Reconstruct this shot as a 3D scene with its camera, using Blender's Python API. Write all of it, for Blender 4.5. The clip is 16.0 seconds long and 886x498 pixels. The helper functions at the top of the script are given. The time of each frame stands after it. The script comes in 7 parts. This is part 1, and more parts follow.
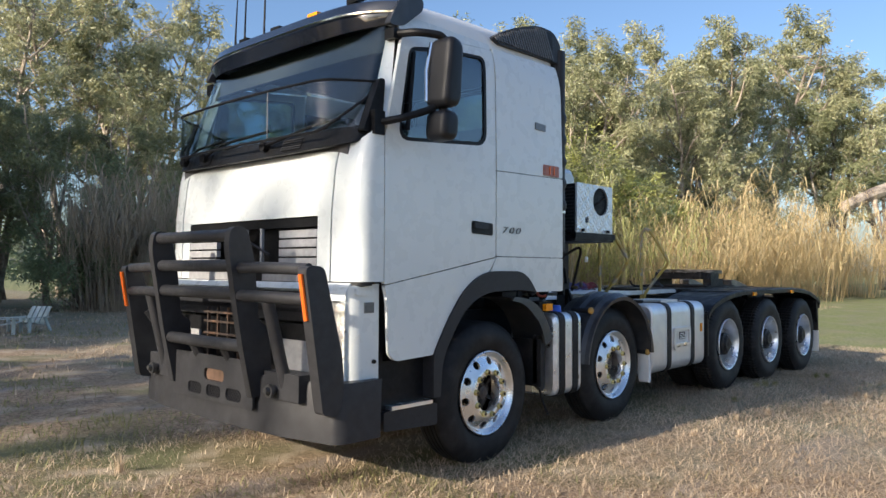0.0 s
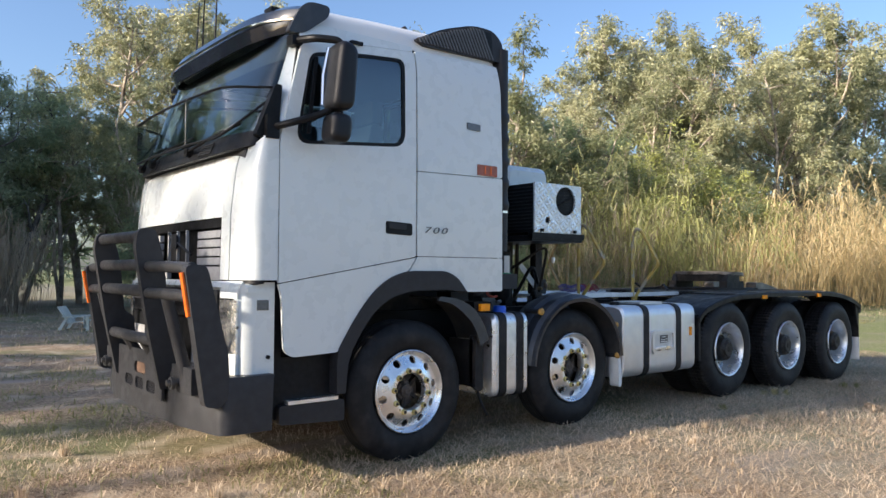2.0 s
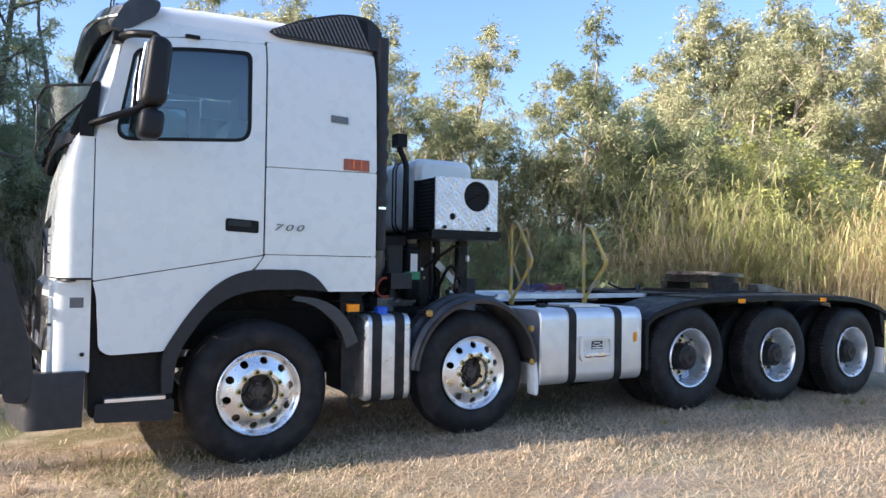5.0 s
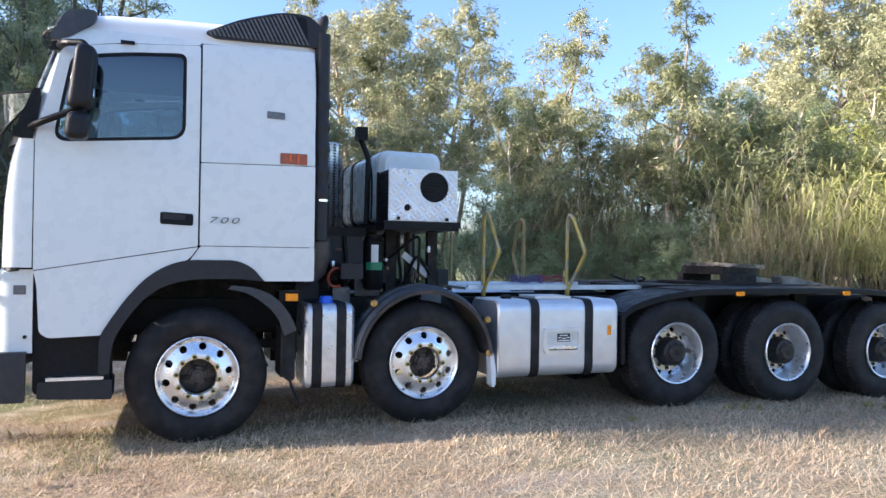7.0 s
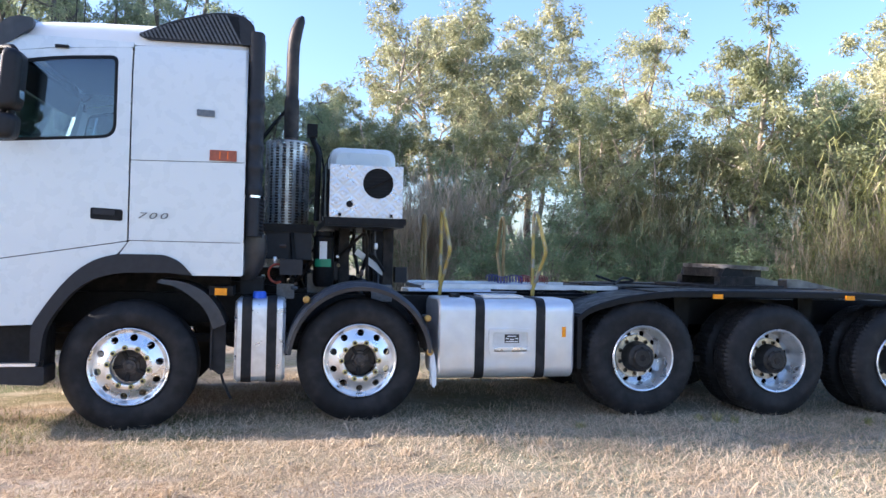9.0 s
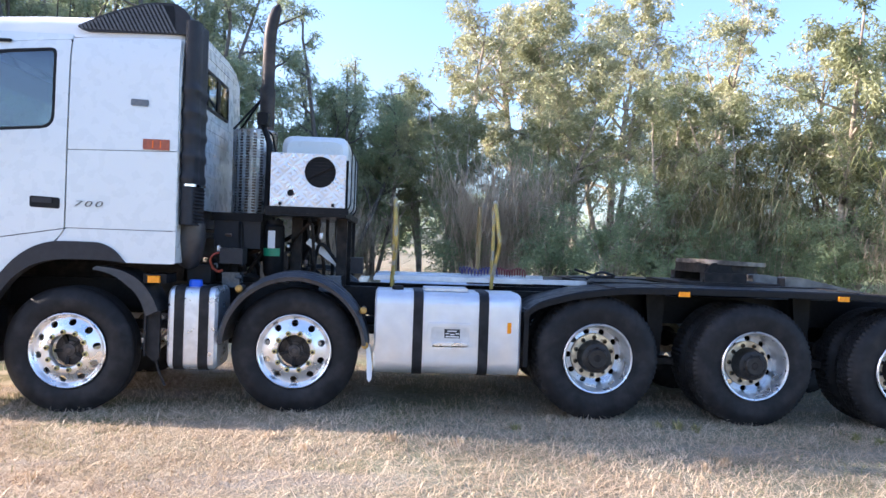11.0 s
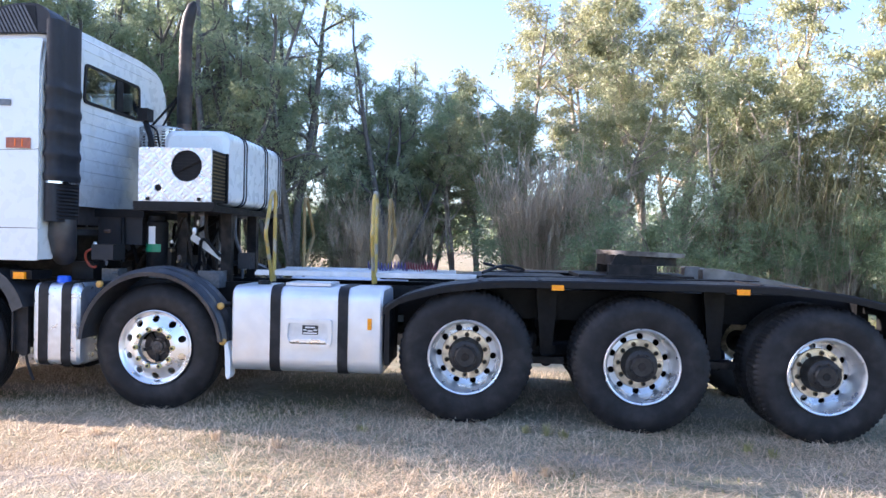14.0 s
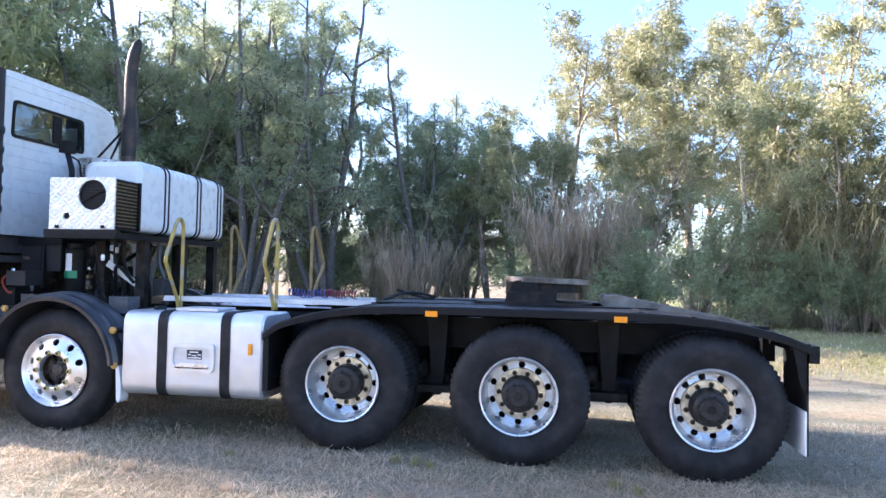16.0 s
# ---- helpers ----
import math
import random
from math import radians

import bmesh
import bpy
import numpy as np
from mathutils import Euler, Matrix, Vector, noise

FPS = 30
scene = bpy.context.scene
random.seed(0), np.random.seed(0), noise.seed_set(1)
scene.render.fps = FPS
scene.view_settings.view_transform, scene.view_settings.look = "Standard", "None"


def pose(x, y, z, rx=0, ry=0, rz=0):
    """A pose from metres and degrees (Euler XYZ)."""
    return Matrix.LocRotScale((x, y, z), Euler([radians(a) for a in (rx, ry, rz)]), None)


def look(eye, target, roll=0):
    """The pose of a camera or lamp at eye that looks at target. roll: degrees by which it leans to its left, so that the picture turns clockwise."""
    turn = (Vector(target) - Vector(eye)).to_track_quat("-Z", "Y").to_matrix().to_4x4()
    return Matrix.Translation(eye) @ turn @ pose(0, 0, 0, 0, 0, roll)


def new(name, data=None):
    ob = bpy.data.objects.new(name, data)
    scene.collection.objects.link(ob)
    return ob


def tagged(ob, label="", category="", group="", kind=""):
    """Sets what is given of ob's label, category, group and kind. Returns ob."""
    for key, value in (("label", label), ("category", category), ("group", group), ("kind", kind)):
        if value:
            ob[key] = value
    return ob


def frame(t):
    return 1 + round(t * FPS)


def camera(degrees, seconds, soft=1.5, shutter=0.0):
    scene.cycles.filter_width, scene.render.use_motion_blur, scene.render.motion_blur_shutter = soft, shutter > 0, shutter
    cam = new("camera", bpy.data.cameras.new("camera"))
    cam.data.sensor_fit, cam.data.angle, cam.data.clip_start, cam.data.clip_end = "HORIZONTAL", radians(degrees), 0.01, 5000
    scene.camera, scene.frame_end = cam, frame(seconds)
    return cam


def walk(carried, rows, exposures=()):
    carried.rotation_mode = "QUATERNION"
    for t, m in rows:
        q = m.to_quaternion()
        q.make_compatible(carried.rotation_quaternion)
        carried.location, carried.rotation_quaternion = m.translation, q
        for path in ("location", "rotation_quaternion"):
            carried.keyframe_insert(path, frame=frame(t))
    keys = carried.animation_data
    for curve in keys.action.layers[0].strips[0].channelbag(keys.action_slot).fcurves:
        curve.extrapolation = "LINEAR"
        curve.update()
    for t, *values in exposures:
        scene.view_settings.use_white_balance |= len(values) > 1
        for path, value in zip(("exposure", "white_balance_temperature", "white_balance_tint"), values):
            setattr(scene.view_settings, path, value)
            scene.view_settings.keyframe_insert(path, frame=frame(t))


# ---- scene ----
cam = camera(62.0, 16.0)
PATH = [
    (0, (-4.527, -4.833, 1.457), (-3.054, -3.48, 1.511), 0.3),
    (0.5, (-4.314, -5.154, 1.447), (-2.911, -3.729, 1.493), 1.1),
    (1, (-4.067, -5.339, 1.445), (-2.708, -3.872, 1.487), 1.7),
    (1.5, (-3.777, -5.546, 1.446), (-2.444, -4.057, 1.516), 0.5),
    (2, (-3.523, -5.873, 1.438), (-2.258, -4.325, 1.499), 0.4),
    (2.5, (-3.216, -6.004, 1.442), (-1.987, -4.427, 1.491), 0.4),
    (3, (-2.908, -6.156, 1.446), (-1.712, -4.554, 1.504), 0.3),
    (3.5, (-2.587, -6.423, 1.466), (-1.455, -4.775, 1.524), 0.2),
    (4, (-2.272, -6.54, 1.455), (-1.196, -4.855, 1.514), 0.3),
    (4.5, (-1.952, -6.651, 1.479), (-0.911, -4.944, 1.533), 0.6),
    (7, (-0.223, -7.511, 1.519), (0.469, -5.634, 1.533), 0.9),
    (7.5, (0.164, -7.6, 1.508), (0.783, -5.698, 1.53), 0.6),
    (8, (0.539, -7.757, 1.506), (1.085, -5.833, 1.521), 1.3),
    (8.5, (0.912, -7.78, 1.482), (1.388, -5.837, 1.501), 1.6),
    (9, (1.293, -7.812, 1.478), (1.705, -5.855, 1.499), 1.3),
    (11.5, (3.162, -7.745, 1.527), (3.255, -5.747, 1.512), 2.4),
    (12, (3.517, -7.694, 1.506), (3.578, -5.695, 1.511), 2.6),
    (12.5, (3.922, -7.68, 1.506), (3.914, -5.68, 1.501), 2.4),
    (13, (4.232, -7.528, 1.5), (4.189, -5.528, 1.492), 2.3),
    (13.5, (4.566, -7.444, 1.492), (4.472, -5.446, 1.481), 0.3),
    (14, (4.935, -7.431, 1.501), (4.789, -5.436, 1.484), 1.2),
    (14.5, (5.289, -7.276, 1.473), (5.122, -5.283, 1.467), 1.0),
    (15, (5.706, -7.258, 1.469), (5.49, -5.271, 1.509), 1.2),
    (15.5, (6.158, -7.266, 1.481), (5.877, -5.286, 1.534), 1.2),
    (16, (6.555, -7.177, 1.473), (6.213, -5.207, 1.541), 1.2),
]
EXPOSURES = [(0, 0.52, 6150, 12), (3.5, 1.02, 6080, 15), (7, 1.38, 5830, 16), (9, 1.53, 5810, 18), (12.5, 1.87, 5830, 21), (16, 2.06, 5840, 22)]
walk(cam, [(t, look(eye, target, roll)) for t, eye, target, roll in PATH], EXPOSURES)

# ---- world and light ----
SUN_ELEV, SUN_AZ = 21.5, 81.8          # degrees; azimuth from +y towards -x
world = bpy.data.worlds.new("sky")
scene.world = world
world.use_nodes = True
wn = world.node_tree
wn.nodes.clear()
sky = wn.nodes.new("ShaderNodeTexSky")
sky.sky_type = "NISHITA"
sky.sun_disc = False
sky.sun_elevation = radians(SUN_ELEV)
sky.sun_rotation = radians(-SUN_AZ)
sky.air_density, sky.dust_density, sky.ozone_density = 1.0, 1.9, 3.0
bg = wn.nodes.new("ShaderNodeBackground")
bg.inputs["Strength"].default_value = 0.143
wo = wn.nodes.new("ShaderNodeOutputWorld")
wn.links.new(sky.outputs[0], bg.inputs[0])
wn.links.new(bg.outputs[0], wo.inputs[0])

sun_data = bpy.data.lights.new("sun", "SUN")
sun_data.energy = 5.0
sun_data.angle = radians(0.5)
sun_data.color = (1.0, 0.855, 0.655)
sun = new("sun", sun_data)
_e, _a = radians(SUN_ELEV), radians(SUN_AZ)
SUN_DIR = Vector((-math.sin(_a) * math.cos(_e), math.cos(_a) * math.cos(_e), math.sin(_e)))
sun.matrix_world = look(SUN_DIR * 60, (0, 0, 0))

GROUND = -0.03


# ---- materials ----
def mat(name, color, rough=0.5, metal=0.0, coat=0.0, noise_scale=0.0, vary=0.15, bump=0.0, bump_scale=60.0, second=None,
        second_scale=2.0, spread=(0.45, 0.6), rough_vary=0.0, island=0.0, specular=0.5):
    """A principled material with a fine variation, a second larger colour patch, relief and uneven gloss."""
    m = bpy.data.materials.new(name)
    m.use_nodes = True
    nt = m.node_tree
    b = nt.nodes["Principled BSDF"]
    b.inputs["Roughness"].default_value = rough
    b.inputs["Metallic"].default_value = metal
    b.inputs["Coat Weight"].default_value = coat
    b.inputs["Specular IOR Level"].default_value = specular
    b.inputs["Base Color"].default_value = (*color, 1)
    geo = nt.nodes.new("ShaderNodeNewGeometry")
    out = None

    def mixed(a, c, fac, mode="MIX"):
        n = nt.nodes.new("ShaderNodeMix")
        n.data_type, n.blend_type = "RGBA", mode
        for sock, v in ((n.inputs["A"], a), (n.inputs["B"], c), (n.inputs["Factor"], fac)):
            if hasattr(v, "node"):
                nt.links.new(v, sock)
            elif isinstance(v, tuple):
                sock.default_value = (*v, 1)
            else:
                sock.default_value = v
        return n.outputs["Result"]

    def tex(scale, detail=4.0):
        n = nt.nodes.new("ShaderNodeTexNoise")
        n.inputs["Scale"].default_value, n.inputs["Detail"].default_value = scale, detail
        nt.links.new(geo.outputs["Position"], n.inputs["Vector"])
        return n.outputs["Fac"]

    def ramp(src, lo, hi, a=0.0, c=1.0):
        n = nt.nodes.new("ShaderNodeMapRange")
        n.inputs["From Min"].default_value, n.inputs["From Max"].default_value = lo, hi
        n.inputs["To Min"].default_value, n.inputs["To Max"].default_value = a, c
        nt.links.new(src, n.inputs["Value"])
        return n.outputs["Result"]

    out = color
    if second:
        out = mixed(out, second, ramp(tex(second_scale, 6.0), *spread))
    if noise_scale:
        lum = ramp(tex(noise_scale), 0.3, 0.7, 1 - vary, 1 + vary)
        c = nt.nodes.new("ShaderNodeCombineColor")
        for k in range(3):
            nt.links.new(lum, c.inputs[k])
        out = mixed(out, c.outputs[0], 1.0, "MULTIPLY")
    if island:
        lum = ramp(geo.outputs["Random Per Island"], 0, 1, 1 - island, 1 + island)
        c = nt.nodes.new("ShaderNodeCombineColor")
        for k in range(3):
            nt.links.new(lum, c.inputs[k])
        out = mixed(out, c.outputs[0], 1.0, "MULTIPLY")
    if hasattr(out, "node"):
        nt.links.new(out, b.inputs["Base Color"])
    if rough_vary:
        nt.links.new(ramp(tex(9.0, 5.0), 0.35, 0.65, rough - rough_vary, rough + rough_vary), b.inputs["Roughness"])
    if bump:
        n = nt.nodes.new("ShaderNodeBump")
        n.inputs["Strength"].default_value, n.inputs["Distance"].default_value = bump, 0.01
        nt.links.new(tex(bump_scale, 5.0), n.inputs["Height"])
        nt.links.new(n.outputs[0], b.inputs["Normal"])
    return m


def glass_mat(name, tint, rough=0.0, see=0.8):
    """Thin glazing: mostly clear, tinted, with a mirror-like reflection at its surface."""
    m = bpy.data.materials.new(name)
    m.use_nodes = True
    nt = m.node_tree
    nt.nodes.clear()
    o = nt.nodes.new("ShaderNodeOutputMaterial")
    t = nt.nodes.new("ShaderNodeBsdfTransparent")
    t.inputs[0].default_value = (*tint, 1)
    g = nt.nodes.new("ShaderNodeBsdfGlossy")
    g.inputs["Roughness"].default_value = rough
    lw = nt.nodes.new("ShaderNodeLayerWeight")
    lw.inputs["Blend"].default_value = 0.5
    f = nt.nodes.new("ShaderNodeMath")
    f.operation = "POWER"
    f.inputs[1].default_value = 4.0
    nt.links.new(lw.outputs["Facing"], f.inputs[0])
    boost = nt.nodes.new("ShaderNodeMath")
    boost.operation = "MULTIPLY_ADD"
    boost.inputs[1].default_value, boost.inputs[2].default_value = 0.7, 1 - see
    boost.use_clamp = True
    mix = nt.nodes.new("ShaderNodeMixShader")
    nt.links.new(f.outputs[0], boost.inputs[0])
    nt.links.new(boost.outputs[0], mix.inputs[0])
    nt.links.new(t.outputs[0], mix.inputs[1])
    nt.links.new(g.outputs[0], mix.inputs[2])
    nt.links.new(mix.outputs[0], o.inputs[0])
    return m


def leaf_mat(name, colors, through_light=0.35, rough=0.45):
    """Foliage: leaf by leaf colour, from a ramp, with some light let through."""
    m = bpy.data.materials.new(name)
    m.use_nodes = True
    nt = m.node_tree
    nt.nodes.clear()
    o = nt.nodes.new("ShaderNodeOutputMaterial")
    geo = nt.nodes.new("ShaderNodeNewGeometry")
    info = nt.nodes.new("ShaderNodeObjectInfo")
    add = nt.nodes.new("ShaderNodeMath")
    add.operation = "MULTIPLY_ADD"
    add.inputs[1].default_value = 0.2
    nt.links.new(info.outputs["Random"], add.inputs[0])
    sc = nt.nodes.new("ShaderNodeMath")
    sc.operation = "MULTIPLY"
    sc.inputs[1].default_value = 0.4
    nt.links.new(geo.outputs["Random Per Island"], sc.inputs[0])
    drift = nt.nodes.new("ShaderNodeTexNoise")
    drift.inputs["Scale"].default_value, drift.inputs["Detail"].default_value = 0.55, 3.0
    nt.links.new(geo.outputs["Position"], drift.inputs["Vector"])
    wide = nt.nodes.new("ShaderNodeMapRange")
    wide.inputs["From Min"].default_value, wide.inputs["From Max"].default_value = 0.35, 0.65
    wide.inputs["To Min"].default_value, wide.inputs["To Max"].default_value = 0.0, 0.4
    nt.links.new(drift.outputs["Fac"], wide.inputs["Value"])
    both = nt.nodes.new("ShaderNodeMath")
    nt.links.new(sc.outputs[0], both.inputs[0])
    nt.links.new(wide.outputs[0], both.inputs[1])
    nt.links.new(both.outputs[0], add.inputs[2])
    r = nt.nodes.new("ShaderNodeValToRGB")
    el = r.color_ramp.elements
    while len(el) < len(colors):
        el.new(0.5)
    for k, c in enumerate(colors):
        el[k].position = k / (len(colors) - 1)
        el[k].color = (*c, 1)
    nt.links.new(add.outputs[0], r.inputs[0])
    p = nt.nodes.new("ShaderNodeBsdfPrincipled")
    p.inputs["Roughness"].default_value = rough
    p.inputs["Specular IOR Level"].default_value = 0.35
    t = nt.nodes.new("ShaderNodeBsdfTranslucent")
    nt.links.new(r.outputs[0], p.inputs["Base Color"])
    nt.links.new(r.outputs[0], t.inputs[0])
    mix = nt.nodes.new("ShaderNodeMixShader")
    mix.inputs[0].default_value = through_light
    nt.links.new(p.outputs[0], mix.inputs[1])
    nt.links.new(t.outputs[0], mix.inputs[2])
    nt.links.new(mix.outputs[0], o.inputs[0])
    return m


WHITE = mat("white_paint", (0.68, 0.725, 0.725), 0.28, coat=0.5, noise_scale=3.0, vary=0.008, rough_vary=0.02)
ROOF_WHITE = mat("roof_paint", (0.78, 0.79, 0.8), 0.4, noise_scale=3.0, vary=0.03)
BLACK = mat("satin_black_paint", (0.009, 0.0095, 0.011), 0.45, specular=0.18, noise_scale=30, vary=0.3, bump=0.15, bump_scale=120, rough_vary=0.1)
BAR = mat("grey_powder_coat", (0.028, 0.029, 0.033), 0.45, specular=0.35, noise_scale=15, vary=0.2, bump=0.12, bump_scale=350, rough_vary=0.08)
PLASTIC = mat("dark_grey_plastic", (0.02, 0.021, 0.025), 0.5, specular=0.35, noise_scale=20, vary=0.15, bump=0.2, bump_scale=300)
MID_GREY = mat("mid_grey_plastic", (0.1, 0.102, 0.11), 0.45, noise_scale=20, vary=0.2)
CHAIR = mat("faded_chair_plastic", (0.5, 0.55, 0.52), 0.6, noise_scale=6, vary=0.2, second=(0.36, 0.4, 0.36), second_scale=3)
SLAT = mat("light_grey_plastic", (0.34, 0.345, 0.355), 0.45, noise_scale=20, vary=0.15, bump=0.1, bump_scale=300)
FENDER = mat("weathered_mudguard_plastic", (0.03, 0.033, 0.04), 0.36, specular=0.5, noise_scale=14, vary=0.2, bump=0.12, bump_scale=200, second=(0.05, 0.05, 0.052), second_scale=4, rough_vary=0.08)
PLATE_STEEL = mat("greased_coupling_steel", (0.17, 0.155, 0.145), 0.42, metal=0.5, specular=0.4, noise_scale=12, vary=0.35, second=(0.05, 0.043, 0.038), second_scale=5, rough_vary=0.12)
RUBBER = mat("tyre_rubber", (0.009, 0.009, 0.0105), 0.6, specular=0.3, noise_scale=14, vary=0.35, bump=0.2, bump_scale=90, second=(0.02, 0.019, 0.02), second_scale=5)
RAMP_STEEL = mat("worn_ramp_steel", (0.19, 0.18, 0.17), 0.4, metal=0.5, noise_scale=10, vary=0.3, second=(0.1, 0.085, 0.075), second_scale=3, rough_vary=0.12)
GRIME = mat("greasy_steel", (0.01, 0.009, 0.009), 0.55, specular=0.25, noise_scale=18, vary=0.5, bump=0.4, bump_scale=40, second=(0.026, 0.021, 0.018), second_scale=7)
HUBMET = mat("weathered_hub_metal", (0.025, 0.022, 0.02), 0.5, metal=0.3, noise_scale=25, vary=0.4, bump=0.3, bump_scale=80)
OILY = mat("oily_brown_steel", (0.022, 0.017, 0.014), 0.5, specular=0.3, noise_scale=16, vary=0.5, bump=0.3, bump_scale=50, second=(0.06, 0.036, 0.024), second_scale=6)
BROWNHUB = mat("brown_hub_metal", (0.075, 0.06, 0.05), 0.55, metal=0.2, noise_scale=25, vary=0.4, bump=0.3, bump_scale=80)
POLISH = mat("polished_aluminium", (0.88, 0.88, 0.89), 0.33, metal=0.9, noise_scale=12, vary=0.06, rough_vary=0.1)
NUT_BROWN = mat("bronze_wheel_nut", (0.2, 0.155, 0.085), 0.45, metal=0.6, noise_scale=30, vary=0.4)
OCHRE = mat("weathered_ochre_paint", (0.26, 0.17, 0.06), 0.55, noise_scale=10, vary=0.25)
MIRROR_BLACK = mat("mirror_plastic", (0.011, 0.0115, 0.014), 0.42, specular=0.3, noise_scale=20, vary=0.15, bump=0.2, bump_scale=300)
SILVER = mat("silver_wheel_paint", (0.72, 0.75, 0.79), 0.33, metal=0.75, noise_scale=14, vary=0.1, rough_vary=0.08)
RING = mat("bare_steel_ring", (0.78, 0.72, 0.57), 0.35, metal=0.6, noise_scale=14, vary=0.25, second=(0.52, 0.44, 0.33), second_scale=9, rough_vary=0.1)
TANK = mat("brushed_aluminium", (0.72, 0.73, 0.75), 0.42, metal=0.75, noise_scale=6, vary=0.07, rough_vary=0.12, bump=0.06, bump_scale=12)
CHROME = mat("chrome", (0.85, 0.85, 0.86), 0.08, metal=1.0, noise_scale=20, vary=0.05)
DECK = mat("aluminium_deck", (0.62, 0.64, 0.67), 0.4, metal=0.6, noise_scale=9, vary=0.15, bump=0.2, bump_scale=70)
BRASS = mat("brass_nut_cap", (0.6, 0.5, 0.2), 0.4, metal=0.35, noise_scale=30, vary=0.15)
YELLOW = mat("yellow_paint", (0.42, 0.3, 0.07), 0.45, noise_scale=10, vary=0.2, second=(0.3, 0.27, 0.2), second_scale=6, spread=(0.52, 0.6))
AMBER = mat("amber_lens", (0.85, 0.3, 0.01), 0.2, noise_scale=30, vary=0.1)
ORANGE = mat("orange_lens", (0.8, 0.16, 0.02), 0.25, noise_scale=30, vary=0.1)
REFLECT = mat("red_brown_reflector", (0.3, 0.07, 0.03), 0.3, noise_scale=40, vary=0.3)
SMOKE = mat("smoked_lens", (0.12, 0.13, 0.14), 0.2, noise_scale=40, vary=0.2)
LENS = mat("lamp_reflector", (0.75, 0.77, 0.8), 0.15, metal=0.9, noise_scale=40, vary=0.3, bump=0.5, bump_scale=60)
GUARD = mat("tarnished_chrome", (0.42, 0.4, 0.38), 0.3, metal=0.95, noise_scale=14, vary=0.2, rough_vary=0.1)
NUMBER = mat("dull_chrome", (0.13, 0.133, 0.14), 0.3, metal=0.8, noise_scale=40, vary=0.2)
BLUE = mat("blue_cap", (0.02, 0.1, 0.6), 0.35, noise_scale=20, vary=0.1)
GREEN = mat("green_plastic", (0.02, 0.25, 0.12), 0.35, noise_scale=20, vary=0.1)
REDHOSE = mat("red_hose", (0.22, 0.03, 0.04), 0.45, noise_scale=20, vary=0.2)
BLUEHOSE = mat("blue_hose", (0.07, 0.06, 0.2), 0.45, noise_scale=20, vary=0.2)
INTERIOR = mat("cab_lining", (0.06, 0.06, 0.065), 0.8, noise_scale=15, vary=0.2)
SEATMAT = mat("seat_cloth", (0.12, 0.13, 0.15), 0.9, noise_scale=60, vary=0.3)
STACK = mat("dark_exhaust_steel", (0.028, 0.024, 0.022), 0.5, metal=0.4, noise_scale=10, vary=0.3, second=(0.055, 0.04, 0.032), second_scale=4)
RUST = mat("heat_stained_steel", (0.09, 0.07, 0.06), 0.55, metal=0.5, noise_scale=10, vary=0.3, second=(0.16, 0.1, 0.07), second_scale=5)
WHITEPLAST = mat("white_plastic", (0.75, 0.76, 0.76), 0.5, noise_scale=8, vary=0.06)
PLATE_INK = mat("label_ink", (0.03, 0.03, 0.03), 0.5, noise_scale=40, vary=0.2)
GLASS = glass_mat("tinted_glass", (0.58, 0.72, 0.78), 0.0, 0.87)
SCREEN = glass_mat("windscreen_glass", (0.74, 0.83, 0.84), 0.0, 0.94)
ACRYLIC = glass_mat("smoked_acrylic", (0.93, 0.95, 0.95), 0.01, 0.985)


def checker_mat():
    """Raised diagonal bars of tread plate, as relief on aluminium."""
    m = mat("tread_plate", (0.74, 0.75, 0.76), 0.35, metal=0.7, noise_scale=8, vary=0.08, rough_vary=0.08)
    nt = m.node_tree
    b = nt.nodes["Principled BSDF"]
    geo = nt.nodes.new("ShaderNodeNewGeometry")
    heights = []
    for ang in (45, -45):
        mp = nt.nodes.new("ShaderNodeMapping")
        mp.inputs["Rotation"].default_value = (0, radians(ang), 0)
        mp.inputs["Scale"].default_value = (1, 1, 1)
        nt.links.new(geo.outputs["Position"], mp.inputs["Vector"])
        sep = nt.nodes.new("ShaderNodeSeparateXYZ")
        nt.links.new(mp.outputs[0], sep.inputs[0])
        waves = []
        for ax, sc in ((0, 38.0), (2, 95.0)):
            mu = nt.nodes.new("ShaderNodeMath")
            mu.operation = "MULTIPLY"
            mu.inputs[1].default_value = sc * 1.6
            nt.links.new(sep.outputs[ax], mu.inputs[0])
            si = nt.nodes.new("ShaderNodeMath")
            si.operation = "SINE"
            nt.links.new(mu.outputs[0], si.inputs[0])
            waves.append(si.outputs[0])
        mn = nt.nodes.new("ShaderNodeMath")
        mn.operation = "MINIMUM"
        nt.links.new(waves[0], mn.inputs[0])
        nt.links.new(waves[1], mn.inputs[1])
        heights.append(mn.outputs[0])
    mx = nt.nodes.new("ShaderNodeMath")
    mx.operation = "MAXIMUM"
    nt.links.new(heights[0], mx.inputs[0])
    nt.links.new(heights[1], mx.inputs[1])
    bp = nt.nodes.new("ShaderNodeBump")
    bp.inputs["Strength"].default_value, bp.inputs["Distance"].default_value = 0.6, 0.004
    nt.links.new(mx.outputs[0], bp.inputs["Height"])
    nt.links.new(bp.outputs[0], b.inputs["Normal"])
    return m


